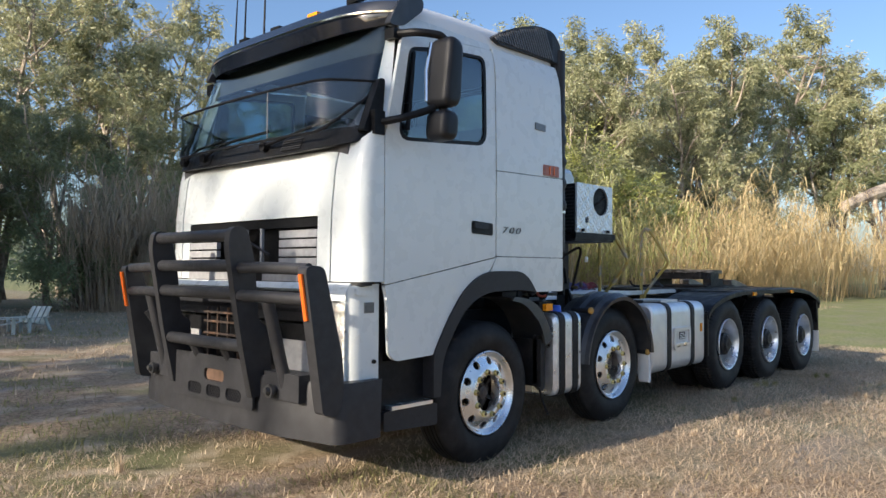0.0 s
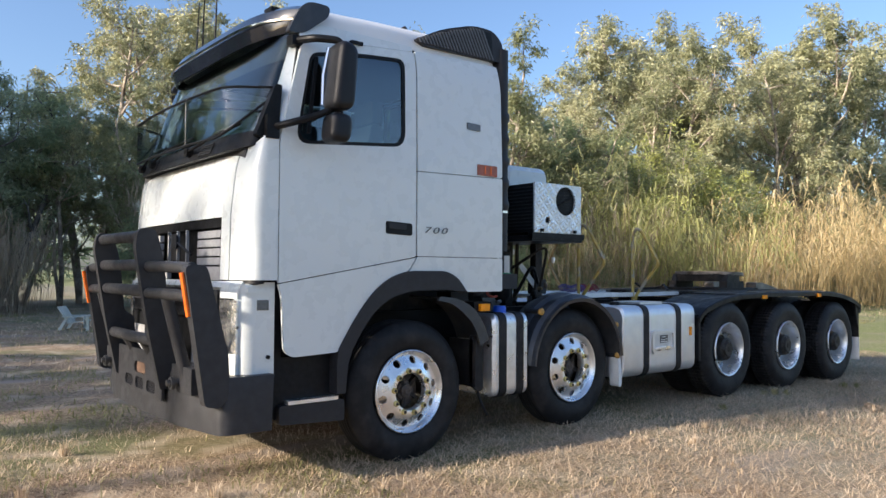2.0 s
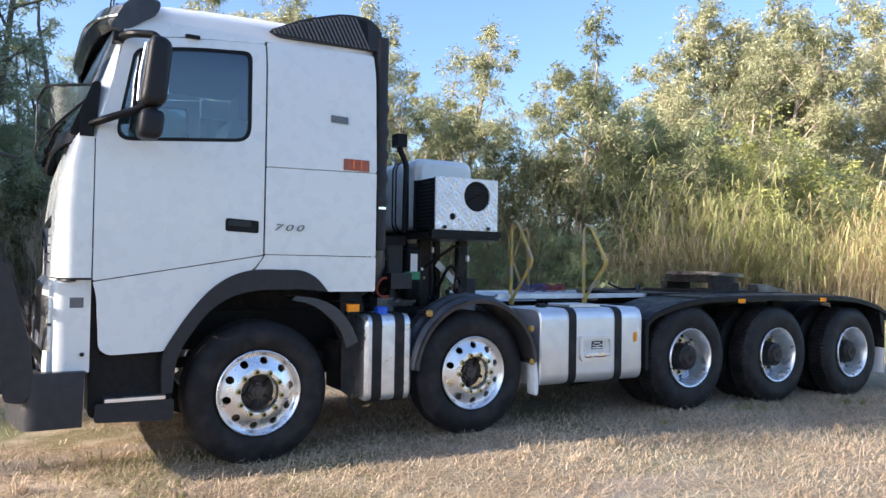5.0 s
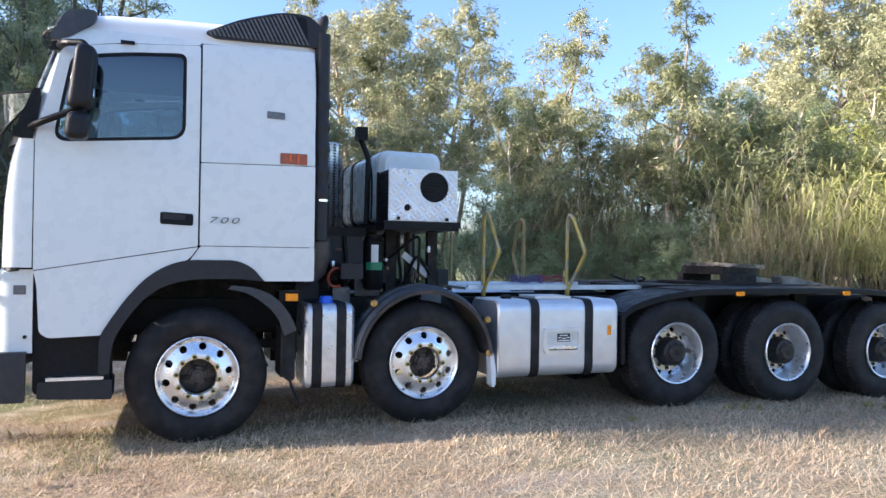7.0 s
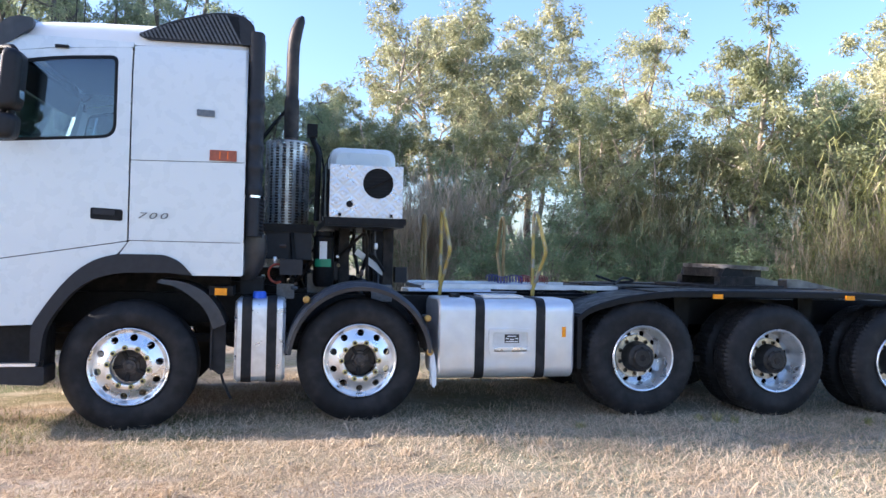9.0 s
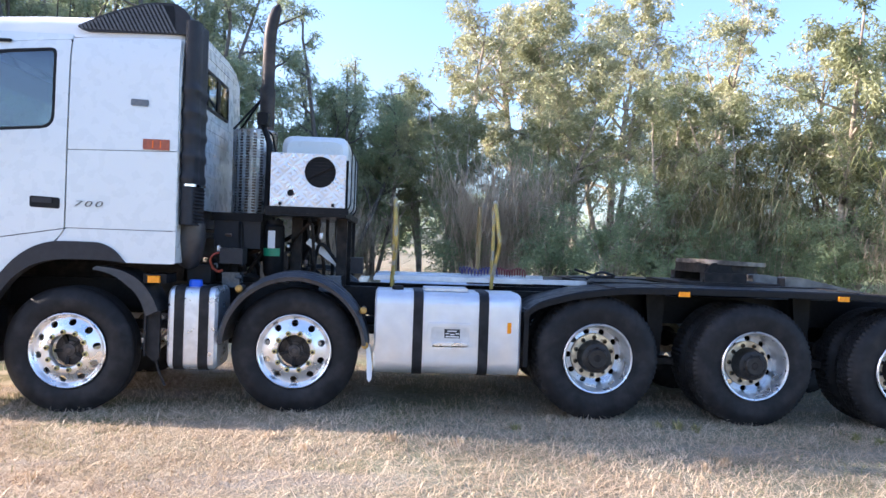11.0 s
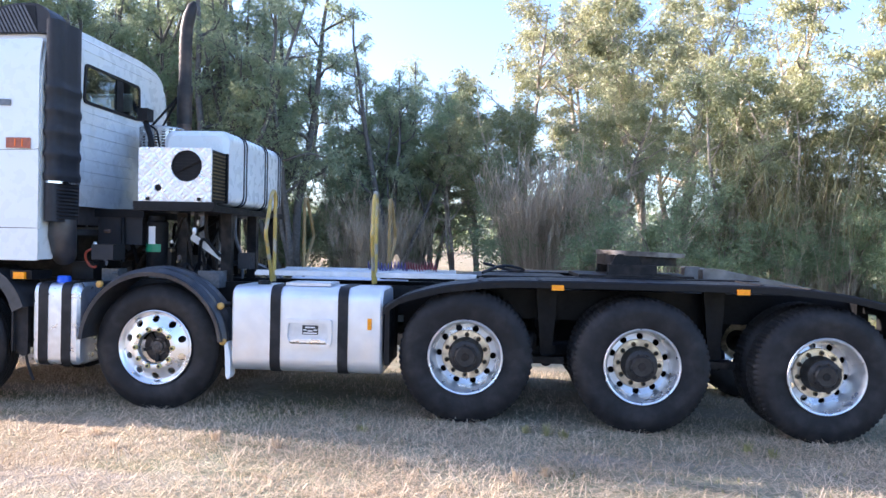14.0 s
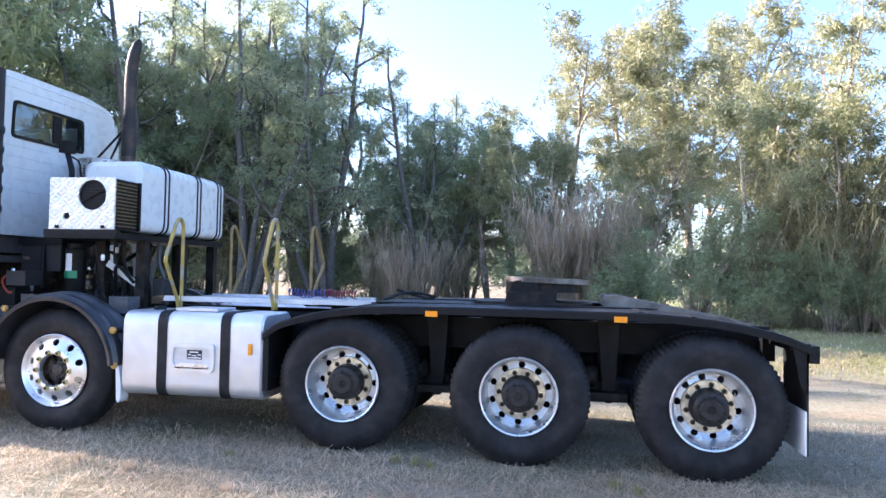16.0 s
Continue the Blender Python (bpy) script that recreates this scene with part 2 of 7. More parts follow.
CHECKER = checker_mat()
LEAF_GUM = leaf_mat("gum_leaves", [(0.14, 0.16, 0.085), (0.275, 0.29, 0.155), (0.45, 0.445, 0.25), (0.63, 0.59, 0.35)], 0.24, 0.38)
LEAF_DARK = leaf_mat("dark_leaves", [(0.18, 0.24, 0.14), (0.31, 0.38, 0.22), (0.48, 0.52, 0.29)], 0.5, 0.55)
LEAF_DULL = leaf_mat("dull_grey_leaves", [(0.19, 0.25, 0.15), (0.34, 0.395, 0.245), (0.54, 0.56, 0.36)], 0.52, 0.45)
LEAF_LIGHT = leaf_mat("yellow_green_leaves", [(0.16, 0.185, 0.095), (0.28, 0.3, 0.155), (0.45, 0.44, 0.26)], 0.24, 0.38)
# copy of the gum leaves for far trees, with sunlit tones in the colour
LEAF_FAR = leaf_mat("sunlit_gum_leaves", [(0.13, 0.15, 0.082), (0.285, 0.3, 0.165), (0.48, 0.47, 0.275), (0.68, 0.63, 0.4)], 0.24, 0.38)
# yellow-green leaves, made lighter so the colour itself carries the sunlight
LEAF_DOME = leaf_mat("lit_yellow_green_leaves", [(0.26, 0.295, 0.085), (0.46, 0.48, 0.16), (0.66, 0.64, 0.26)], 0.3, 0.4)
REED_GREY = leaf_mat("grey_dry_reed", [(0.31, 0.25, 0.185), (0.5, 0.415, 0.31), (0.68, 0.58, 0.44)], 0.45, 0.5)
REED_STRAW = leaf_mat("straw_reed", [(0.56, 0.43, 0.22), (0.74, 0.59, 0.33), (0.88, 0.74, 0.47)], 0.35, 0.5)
# lighter, yellower copy of the green reed: sunlight put into the colour
REED_LIT = leaf_mat("sunlit_green_reed", [(0.3, 0.315, 0.11), (0.5, 0.49, 0.2), (0.72, 0.67, 0.34)], 0.4, 0.5)
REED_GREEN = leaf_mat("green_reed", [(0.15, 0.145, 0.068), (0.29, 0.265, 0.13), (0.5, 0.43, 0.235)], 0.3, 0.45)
STRAW = leaf_mat("dry_grass", [(0.3, 0.222, 0.14), (0.55, 0.43, 0.3), (0.8, 0.665, 0.49)], 0.25, 0.55)
TURF = leaf_mat("grey_green_grass", [(0.17, 0.185, 0.115), (0.29, 0.3, 0.2), (0.46, 0.44, 0.32)], 0.25, 0.6)
TUFT = leaf_mat("green_grass", [(0.18, 0.19, 0.07), (0.3, 0.28, 0.12), (0.42, 0.36, 0.2)], 0.25, 0.6)
BARK_GREY = mat("grey_bark", (0.13, 0.12, 0.108), 0.85, noise_scale=9, vary=0.3, bump=0.6, bump_scale=25)
BARK = mat("gum_bark", (0.46, 0.39, 0.31), 0.8, noise_scale=9, vary=0.35, bump=0.6, bump_scale=25, second=(0.2, 0.16, 0.13), second_scale=1.5)


# ---- mesh helpers ----
def part(name, bm, material, parent=None, label="", bevel=0.0, segs=2, smooth=True, angle=35.0):
    """Links a bmesh as one mesh object, under a thing or a part."""
    if bevel:
        es = [e for e in bm.edges if len(e.link_faces) == 2 and e.calc_face_angle(0) > radians(30)]
        bmesh.ops.bevel(bm, geom=es, offset=bevel, segments=segs, affect="EDGES", clamp_overlap=True)
    bmesh.ops.recalc_face_normals(bm, faces=bm.faces)
    me = bpy.data.meshes.new(name)
    bm.to_mesh(me)
    bm.free()
    return part_mesh(name, me, material, parent, label, smooth, angle)


def part_mesh(name, me, material, parent=None, label="", smooth=True, angle=35.0):
    me.materials.clear()
    me.materials.append(material)
    if smooth:
        me.polygons.foreach_set("use_smooth", [True] * len(me.polygons))
        me.set_sharp_from_angle(angle=radians(angle))
    ob = new(name, me)
    if parent:
        ob.parent = parent
    if label:
        ob["label"] = label
    return ob


def thing(name, label, category, group="", kind="", at=(0, 0, 0)):
    ob = new(name)
    ob.location = at
    ob.empty_display_size = 0.2
    return tagged(ob, label, category, group, kind)


def box(bm, x0, x1, y0, y1, z0, z1):
    vs = [bm.verts.new(p) for p in ((x0, y0, z0), (x1, y0, z0), (x1, y1, z0), (x0, y1, z0), (x0, y0, z1), (x1, y0, z1), (x1, y1, z1), (x0, y1, z1))]
    for f in ((3, 2, 1, 0), (4, 5, 6, 7), (0, 1, 5, 4), (1, 2, 6, 5), (2, 3, 7, 6), (3, 0, 4, 7)):
        bm.faces.new([vs[i] for i in f])
    return bm


def B(*a):
    return box(bmesh.new(), *a)


def loft(bm, rings, closed=True, caps=True):
    """Skins rings of points; closed: each ring is a loop."""
    rows = [[bm.verts.new(p) for p in r] for r in rings]
    n = len(rows[0])
    for a, b in zip(rows, rows[1:]):
        for i in range(n if closed else n - 1):
            j = (i + 1) % n
            bm.faces.new((a[i], a[j], b[j], b[i]))
    if caps and closed:
        bm.faces.new(rows[0][::-1])
        bm.faces.new(rows[-1])
    return rows


def tube(bm, pts, r, n=10, caps=True):
    """A round bar along points; r may be a list, a radius a point."""
    pts = [Vector(p) for p in pts]
    rs = r if isinstance(r, (list, tuple)) else [r] * len(pts)
    up = None
    rings = []
    for i, p in enumerate(pts):
        d = (pts[min(i + 1, len(pts) - 1)] - pts[max(i - 1, 0)]).normalized()
        if up is None:
            up = d.cross(Vector((0.31, 0.17, 0.93))).normalized()
        u = (up - d * up.dot(d)).normalized()
        up = u
        v = d.cross(u)
        rings.append([p + (u * math.cos(2 * math.pi * k / n) + v * math.sin(2 * math.pi * k / n)) * rs[i] for k in range(n)])
    loft(bm, rings, True, caps)
    return bm


def bent(pts, r, steps=5):
    """Rounds the corners of a line of points with radius r."""
    pts = [Vector(p) for p in pts]
    out = [pts[0]]
    for a, b, c in zip(pts, pts[1:], pts[2:]):
        d1, d2 = (a - b), (c - b)
        l = min(r, d1.length * 0.45, d2.length * 0.45)
        p, q = b + d1.normalized() * l, b + d2.normalized() * l
        for k in range(steps + 1):
            t = k / steps
            out.append(p * (1 - t) ** 2 + b * 2 * t * (1 - t) + q * t * t)
    out.append(pts[-1])
    return out


def lathe(bm, prof, n=48, centre=(0, 0, 0), axis="y", closed=False):
    """Turns (radius, along) pairs round an axis."""
    cx, cy, cz = centre
    rings = []
    for r, a in prof:
        ring = []
        for k in range(n):
            c, s = math.cos(2 * math.pi * k / n) * r, math.sin(2 * math.pi * k / n) * r
            ring.append({"y": (cx + c, cy + a, cz + s), "z": (cx + c, cy + s, cz + a), "x": (cx + a, cy + c, cz + s)}[axis])
        rings.append(ring)
    if closed:
        rings.append(rings[0])
    loft(bm, rings, True, False)
    bmesh.ops.remove_doubles(bm, verts=bm.verts, dist=1e-5)
    return bm


def rounded(pts, r, steps=4):
    """A closed 2D outline with rounded corners; r: one radius or a list."""
    n = len(pts)
    rs = r if isinstance(r, (list, tuple)) else [r] * n
    out = []
    for i in range(n):
        a, b, c = Vector(pts[i - 1]), Vector(pts[i]), Vector(pts[(i + 1) % n])
        if rs[i] <= 0:
            out.append(tuple(b))
            continue
        d1, d2 = a - b, c - b
        l = min(rs[i], d1.length * 0.48, d2.length * 0.48)
        p, q = b + d1.normalized() * l, b + d2.normalized() * l
        for k in range(steps + 1):
            t = k / steps
            out.append(tuple(p * (1 - t) ** 2 + b * 2 * t * (1 - t) + q * t * t))
    return out


def circle(cx, cz, r, n=24, turn=0.0):
    return [(cx + r * math.cos(2 * math.pi * k / n + turn), cz + r * math.sin(2 * math.pi * k / n + turn)) for k in range(n)]


def sheet(outline, holes=(), place=None, thick=0.02, cuts=()):
    """A plate from a 2D outline with holes, carried into space by place(u, v), with thickness. cuts: (axis, value) lines that it can bend along."""
    bm = bmesh.new()
    edges = []
    for loop in (outline, *holes):
        vs = [bm.verts.new((u, v, 0)) for u, v in loop]
        edges += [bm.edges.new((vs[i - 1], vs[i])) for i in range(len(vs))]
    bmesh.ops.triangle_fill(bm, use_beauty=True, use_dissolve=False, edges=edges, normal=(0, 0, 1))
    for axis, value in cuts:
        co = (value, 0, 0) if axis == 0 else (0, value, 0)
        no = (1, 0, 0) if axis == 0 else (0, 1, 0)
        bmesh.ops.bisect_plane(bm, geom=bm.verts[:] + bm.edges[:] + bm.faces[:], plane_co=co, plane_no=no)
    place = place or (lambda u, v: (u, 0, v))
    for v in bm.verts:
        v.co = place(v.co.x, v.co.y)
    bmesh.ops.recalc_face_normals(bm, faces=bm.faces)
    if thick:
        bmesh.ops.solidify(bm, geom=bm.faces[:], thickness=thick)
    return bm


def prism(outline, lo, hi, axis="y"):
    """Extrudes a 2D outline along an axis: y takes (x, z), x takes (y, z), z takes (x, y)."""
    bm = bmesh.new()
    f = {"y": lambda u, v, t: (u, t, v), "x": lambda u, v, t: (t, u, v), "z": lambda u, v, t: (u, v, t)}[axis]
    loft(bm, [[f(u, v, lo) for u, v in outline], [f(u, v, hi) for u, v in outline]])
    return bm


def lerp(table, z):
    for (a, va), (b, vb) in zip(table, table[1:]):
        if z <= b:
            t = max(0.0, (z - a) / (b - a))
            return va + (vb - va) * t
    return table[-1][1]


# ---- ground ----
def ground_mat():
    m = bpy.data.materials.new("dry_ground")
    m.use_nodes = True
    nt = m.node_tree
    b = nt.nodes["Principled BSDF"]
    b.inputs["Roughness"].default_value = 0.95
    b.inputs["Specular IOR Level"].default_value = 0.15
    geo = nt.nodes.new("ShaderNodeNewGeometry")

    def tex(scale, detail=6.0, stretch=None):
        n = nt.nodes.new("ShaderNodeTexNoise")
        n.inputs["Scale"].default_value, n.inputs["Detail"].default_value = scale, detail
        src = geo.outputs["Position"]
        if stretch:
            mp = nt.nodes.new("ShaderNodeMapping")
            mp.inputs["Scale"].default_value = stretch
            nt.links.new(src, mp.inputs["Vector"])
            src = mp.outputs[0]
        nt.links.new(src, n.inputs["Vector"])
        return n.outputs["Fac"]

    def mix(a, c, f, lo, hi):
        mr = nt.nodes.new("ShaderNodeMapRange")
        mr.inputs["From Min"].default_value, mr.inputs["From Max"].default_value = lo, hi
        nt.links.new(f, mr.inputs["Value"])
        n = nt.nodes.new("ShaderNodeMix")
        n.data_type = "RGBA"
        nt.links.new(mr.outputs[0], n.inputs["Factor"])
        for sock, v in ((n.inputs["A"], a), (n.inputs["B"], c)):
            if isinstance(v, tuple):
                sock.default_value = (*v, 1)
            else:
                nt.links.new(v, sock)
        return n.outputs["Result"]

    c = mix((0.24, 0.172, 0.112), (0.49, 0.375, 0.26), tex(30.0), 0.35, 0.65)
    c = mix(c, (0.255, 0.178, 0.125), tex(7.0), 0.55, 0.75)
    c = mix(c, (0.17, 0.125, 0.09), tex(16.0, 5.0), 0.56, 0.7)
    c = mix(c, (0.2, 0.2, 0.1), tex(0.45), 0.48, 0.63)
    c = mix(c, (0.56, 0.455, 0.335), tex(2.2, 8.0), 0.52, 0.7)
    c = mix(c, (0.35, 0.295, 0.25), tex(0.8, 4.0, (0.25, 1.6, 1.0)), 0.55, 0.66)
    # short grey-green turf takes over from dry straw towards the rear of the truck
    sep = nt.nodes.new("ShaderNodeSeparateXYZ")
    nt.links.new(geo.outputs["Position"], sep.inputs[0])
    ramp = nt.nodes.new("ShaderNodeMapRange")
    ramp.inputs["From Min"].default_value, ramp.inputs["From Max"].default_value = -2.5, 3.5
    ramp.inputs["To Min"].default_value, ramp.inputs["To Max"].default_value = -0.25, 0.25
    nt.links.new(sep.outputs[0], ramp.inputs["Value"])
    both = nt.nodes.new("ShaderNodeMath")
    nt.links.new(ramp.outputs[0], both.inputs[0])
    nt.links.new(tex(1.1, 7.0), both.inputs[1])
    c = mix(c, mix((0.17, 0.175, 0.12), (0.34, 0.325, 0.245), tex(26.0), 0.35, 0.65), both.outputs[0], 0.4, 0.95)
    # greener open grass beyond the truck's tail
    tail = nt.nodes.new("ShaderNodeMapRange")
    tail.inputs["From Min"].default_value, tail.inputs["From Max"].default_value = 8.5, 12.5
    tail.inputs["To Min"].default_value, tail.inputs["To Max"].default_value = -0.6, 0.2
    nt.links.new(sep.outputs[0], tail.inputs["Value"])
    more = nt.nodes.new("ShaderNodeMath")
    nt.links.new(tail.outputs[0], more.inputs[0])
    nt.links.new(tex(0.7, 6.0), more.inputs[1])
    c = mix(c, mix((0.15, 0.18, 0.07), (0.31, 0.32, 0.15), tex(20.0), 0.35, 0.65), more.outputs[0], 0.4, 0.75)
    nt.links.new(c, b.inputs["Base Color"])
    bp = nt.nodes.new("ShaderNodeBump")
    bp.inputs["Strength"].default_value, bp.inputs["Distance"].default_value = 0.7, 0.03
    nt.links.new(tex(55.0, 8.0), bp.inputs["Height"])
    nt.links.new(bp.outputs[0], b.inputs["Normal"])
    return m


RISE = [(-5.0, -0.03), (-1.0, -0.055), (0.0, -0.062), (1.95, -0.022), (4.69, -0.026), (6.16, -0.058), (7.64, -0.09), (9.5, -0.08), (14.0, -0.03)]


def ground_z(x, y):
    """Small rises and hollows, a slow swell along the wheels."""
    d = max(abs(x - 3.5) - 7.0, 0.0) + max(abs(y) - 3.2, 0.0)
    k = min(1.0, d / 4.0)
    swell = (lerp(RISE, x) - GROUND) * max(0.0, 1.0 - max(abs(y) - 2.2, 0.0) / 5.0)
    return GROUND + swell + k * (0.035 * math.sin(x * 0.9 + y * 0.4) * math.cos(y * 0.7) + 0.02 * math.sin(x * 2.3 - y * 1.7))


def build_ground():
    bm = bmesh.new()
    def steps(lo, hi, fine):
        out = [-1500, -500, -200, -90, -60]
        v = lo
        while v <= hi:
            out.append(v)
            v += fine
        return out + [60, 90, 200, 500, 1500]
    xs, ys = steps(-40, 45, 0.7), steps(-25, 40, 0.7)
    rows = [[bm.verts.new((x, y, ground_z(x, y) if abs(x) < 50 and abs(y) < 50 else GROUND)) for x in xs] for y in ys]
    for a, b in zip(rows, rows[1:]):
        for i in range(len(xs) - 1):
            bm.faces.new((a[i], a[i + 1], b[i + 1], b[i]))
    return tagged(part("ground", bm, ground_mat()), "flat ground of short dry straw-coloured grass and dust", "ground", kind="structure")


build_ground()


# ---- the truck ----
truck = thing("truck", "white cab-over ten-wheel truck tractor parked on dry grass", "truck", at=(0, 0, 0))


def side_y(z):
    return 1.25 - 0.02 * max(0.0, z - 2.3) - 0.075 * max(0.0, (z - 2.95) / 0.35) ** 2


def on_side(sign, out=0.0):
    return lambda u, v: (u, sign * (side_y(v) + out), v)


ZCUTS = [(1, z) for z in (1.5, 1.8, 2.1, 2.3, 2.5, 2.7, 2.9, 3.0, 3.06, 3.12, 3.18, 3.24)]


def fx(phi, z, kind="body"):
    """The front of the cab in plan: phi 0 is the middle, 90 the near side, -90 the far side."""
    a = radians(abs(phi))
    s = 1 if phi >= 0 else -1
    if kind == "body":
        W, xs, e = side_y(z), -1.205, 0.35
        D = lerp([(0.6, 0.31), (1.3, 0.3), (1.36, 0.25), (1.85, 0.24), (2.15, 0.205), (2.34, 0.15)], z)
    elif kind == "lower":
        W, xs, e, D = 1.2, -1.2, 0.35, 0.31
    elif kind == "screen":
        t = (z - 2.3) / 0.9
        W, xs, e, D = 1.175 - 0.055 * t, -1.265 + 0.25 * t, 0.55, 0.19 - 0.09 * t
    else:
        W, xs, e, D = 1.21, -1.27, 0.6, 0.5
    return (xs - D * max(0.0, math.cos(a)) ** e, -s * W * math.sin(a) ** e, z)


def front(phi0, phi1, zlo, zhi, kind="body", nu=24, nv=8, thick=0.02, bow=0.0):
    bm = bmesh.new()
    rows = []
    for j in range(nv + 1):
        row = []
        for i in range(nu + 1):
            u = i / nu
            u = 1 - (1 - u) ** 4 if abs(phi1) > 89 and abs(phi0) > 20 and phi0 * phi1 > 0 else u
            p = phi0 + (phi1 - phi0) * u
            lo = zlo(p) if callable(zlo) else zlo
            hi = zhi(p) if callable(zhi) else zhi
            row.append(bm.verts.new(fx(p, lo + (hi - lo) * j / nv, kind)))
        rows.append(row)
    for a, b in zip(rows, rows[1:]):
        for i in range(nu):
            bm.faces.new((a[i], a[i + 1], b[i + 1], b[i]))
    bmesh.ops.recalc_face_normals(bm, faces=bm.faces)
    if thick:
        bmesh.ops.solidify(bm, geom=bm.faces[:], thickness=thick)
    return bm


def phi_of(y, z=1.8, e=0.35):
    return math.degrees(math.asin((abs(y) / side_y(z)) ** (1 / e)))


# cab: roof and shell
def build_cab():
    bm = bmesh.new()
    rings = []
    for x, h, w, drop in ((-1.03, 0.05, 1.1, 0.0), (-1.0, 0.12, 1.125, 0), (-0.9, 0.185, 1.14, 0), (-0.7, 0.215, 1.15, 0), (-0.3, 0.24, 1.155, 0), (0.2, 0.255, 1.155, 0),
                          (0.7, 0.26, 1.155, 0), (0.84, 0.25, 1.15, 0), (0.9, 0.22, 1.135, 0), (0.925, 0.17, 1.115, 0)):
        ring = []
        for k in range(25):
            a = math.pi * k / 24
            c, s = math.cos(a), math.sin(a)
            ring.append((x, -math.copysign(abs(c) ** 0.32, c) * w, 3.215 + h * s ** 0.55))
        rings.append(ring)
    loft(bm, rings, closed=False, caps=False)
    bmesh.ops.recalc_face_normals(bm, faces=bm.faces)
    bmesh.ops.solidify(bm, geom=bm.faces[:], thickness=0.02)
    cab = part("cab", bm, ROOF_WHITE, truck, "white painted sleeper cab roof")
    for sign in (-1, 1):
        pl = on_side(sign)
        door = part("door", sheet(rounded([(-1.196, 1.35), (-0.022, 1.552), (-0.022, 3.185), (-0.66, 3.125), (-1.03, 3.06), (-1.198, 2.34)], [0.015, 0.015, 0.03, 0.3, 0.06, 0.05]),
                                  [rounded([(-1.085, 2.325), (-0.128, 2.405), (-0.128, 3.105), (-0.6, 3.065), (-0.965, 2.995)], [0.12, 0.12, 0.07, 0.2, 0.07], 6)], pl, 0.03, ZCUTS), WHITE, cab)
        # window with a black rubber frame, set in a little
        wout = rounded([(-1.085, 2.325), (-0.128, 2.405), (-0.128, 3.105), (-0.6, 3.065), (-0.965, 2.995)], [0.12, 0.12, 0.07, 0.2, 0.07], 6)
        win = rounded([(-1.058, 2.353), (-0.155, 2.43), (-0.155, 3.08), (-0.6, 3.04), (-0.948, 2.97)], [0.1, 0.1, 0.055, 0.2, 0.055], 6)
        part("window_frame", sheet(wout, [win], on_side(sign, -0.002), 0.025, ZCUTS), BLACK, cab)
        part("side_window", sheet(win, (), on_side(sign, -0.012), 0.004, ZCUTS), GLASS, cab).visible_shadow = False
        # quarter-light bar
        part("window_bar", sheet([(-0.99, 2.41), (-0.965, 2.41), (-0.9, 2.97), (-0.925, 2.97)], (), on_side(sign, 0.0), 0.02, ZCUTS), BLACK, cab)
        part("sleeper_panel", sheet(rounded([(-0.008, 2.231), (0.915, 2.249), (0.9, 3.235), (-0.008, 3.2)], [0.01, 0.02, 0.02, 0.01]), (), pl, 0.02, ZCUTS), WHITE, cab)
        part("locker_panel", sheet(rounded([(-0.008, 1.558), (0.918, 1.558), (0.916, 2.243), (-0.008, 2.225)], 0.012), (), pl, 0.02, ZCUTS), WHITE, cab)
        part("rear_skirt", sheet(rounded([(-0.083, 1.432), (0.29, 1.432), (0.4, 1.375), (0.5, 1.27), (0.92, 1.27), (0.92, 1.552), (-0.002, 1.552)], [0, 0.05, 0.05, 0.01, 0.02, 0.01, 0.01]), (), pl, 0.03), WHITE, cab)
        part("front_skirt", sheet(rounded([(-1.196, 1.343), (-0.018, 1.545), (-0.095, 1.432), (-0.25, 1.385), (-0.4, 1.285), (-0.55, 1.11), (-0.66, 0.95), (-0.72, 0.85), (-1.09, 0.835), (-1.15, 0.88), (-1.17, 1.25)],
                                          [0.01, 0.01, 0.06, 0.08, 0.1, 0.1, 0.06, 0.02, 0.06, 0.05, 0.05]), (), pl, 0.03), WHITE, cab)
        part("wheel_arch_trim", sheet(rounded([(-0.735, 0.84), (-0.67, 0.95), (-0.56, 1.12), (-0.41, 1.295), (-0.26, 1.395), (-0.1, 1.442), (0.29, 1.442), (0.41, 1.383), (0.51, 1.268),
                                       (0.3, 1.29), (-0.08, 1.285), (-0.27, 1.235), (-0.42, 1.13), (-0.55, 0.96), (-0.64, 0.8), (-0.66, 0.55), (-0.735, 0.55)],
                                      [0.06, 0.06, 0.1, 0.1, 0.08, 0.08, 0.06, 0.05, 0.01, 0.05, 0.1, 0.1, 0.1, 0.1, 0.1, 0.01, 0.01], 4), (), on_side(sign, 0.018), 0.12), PLASTIC, cab, bevel=0.008)
        # recessed handle with its cup
        h = part("door_handle", sheet(rounded([(-0.31, 1.725), (-0.06, 1.715), (-0.06, 1.81), (-0.31, 1.822)], 0.02), (), on_side(sign, 0.006), 0.02), BLACK, cab, bevel=0.004)
        part("grip", sheet(rounded([(-0.29, 1.765), (-0.12, 1.76), (-0.12, 1.803), (-0.29, 1.81)], 0.012), (), on_side(sign, 0.014), 0.014), PLASTIC, h, bevel=0.003)
        part("marker_lamp", sheet(rounded([(0.508, 2.63), (0.655, 2.625), (0.655, 2.682), (0.508, 2.687)], 0.008), (), on_side(sign, 0.01), 0.02), SMOKE, cab, "grey smoked side marker", bevel=0.003)
        part("reflector", sheet(rounded([(0.622, 2.255), (0.845, 2.252), (0.845, 2.345), (0.622, 2.345)], 0.006), (), on_side(sign, 0.01), 0.02), REFLECT, cab, "red-brown rectangular reflector", bevel=0.003)
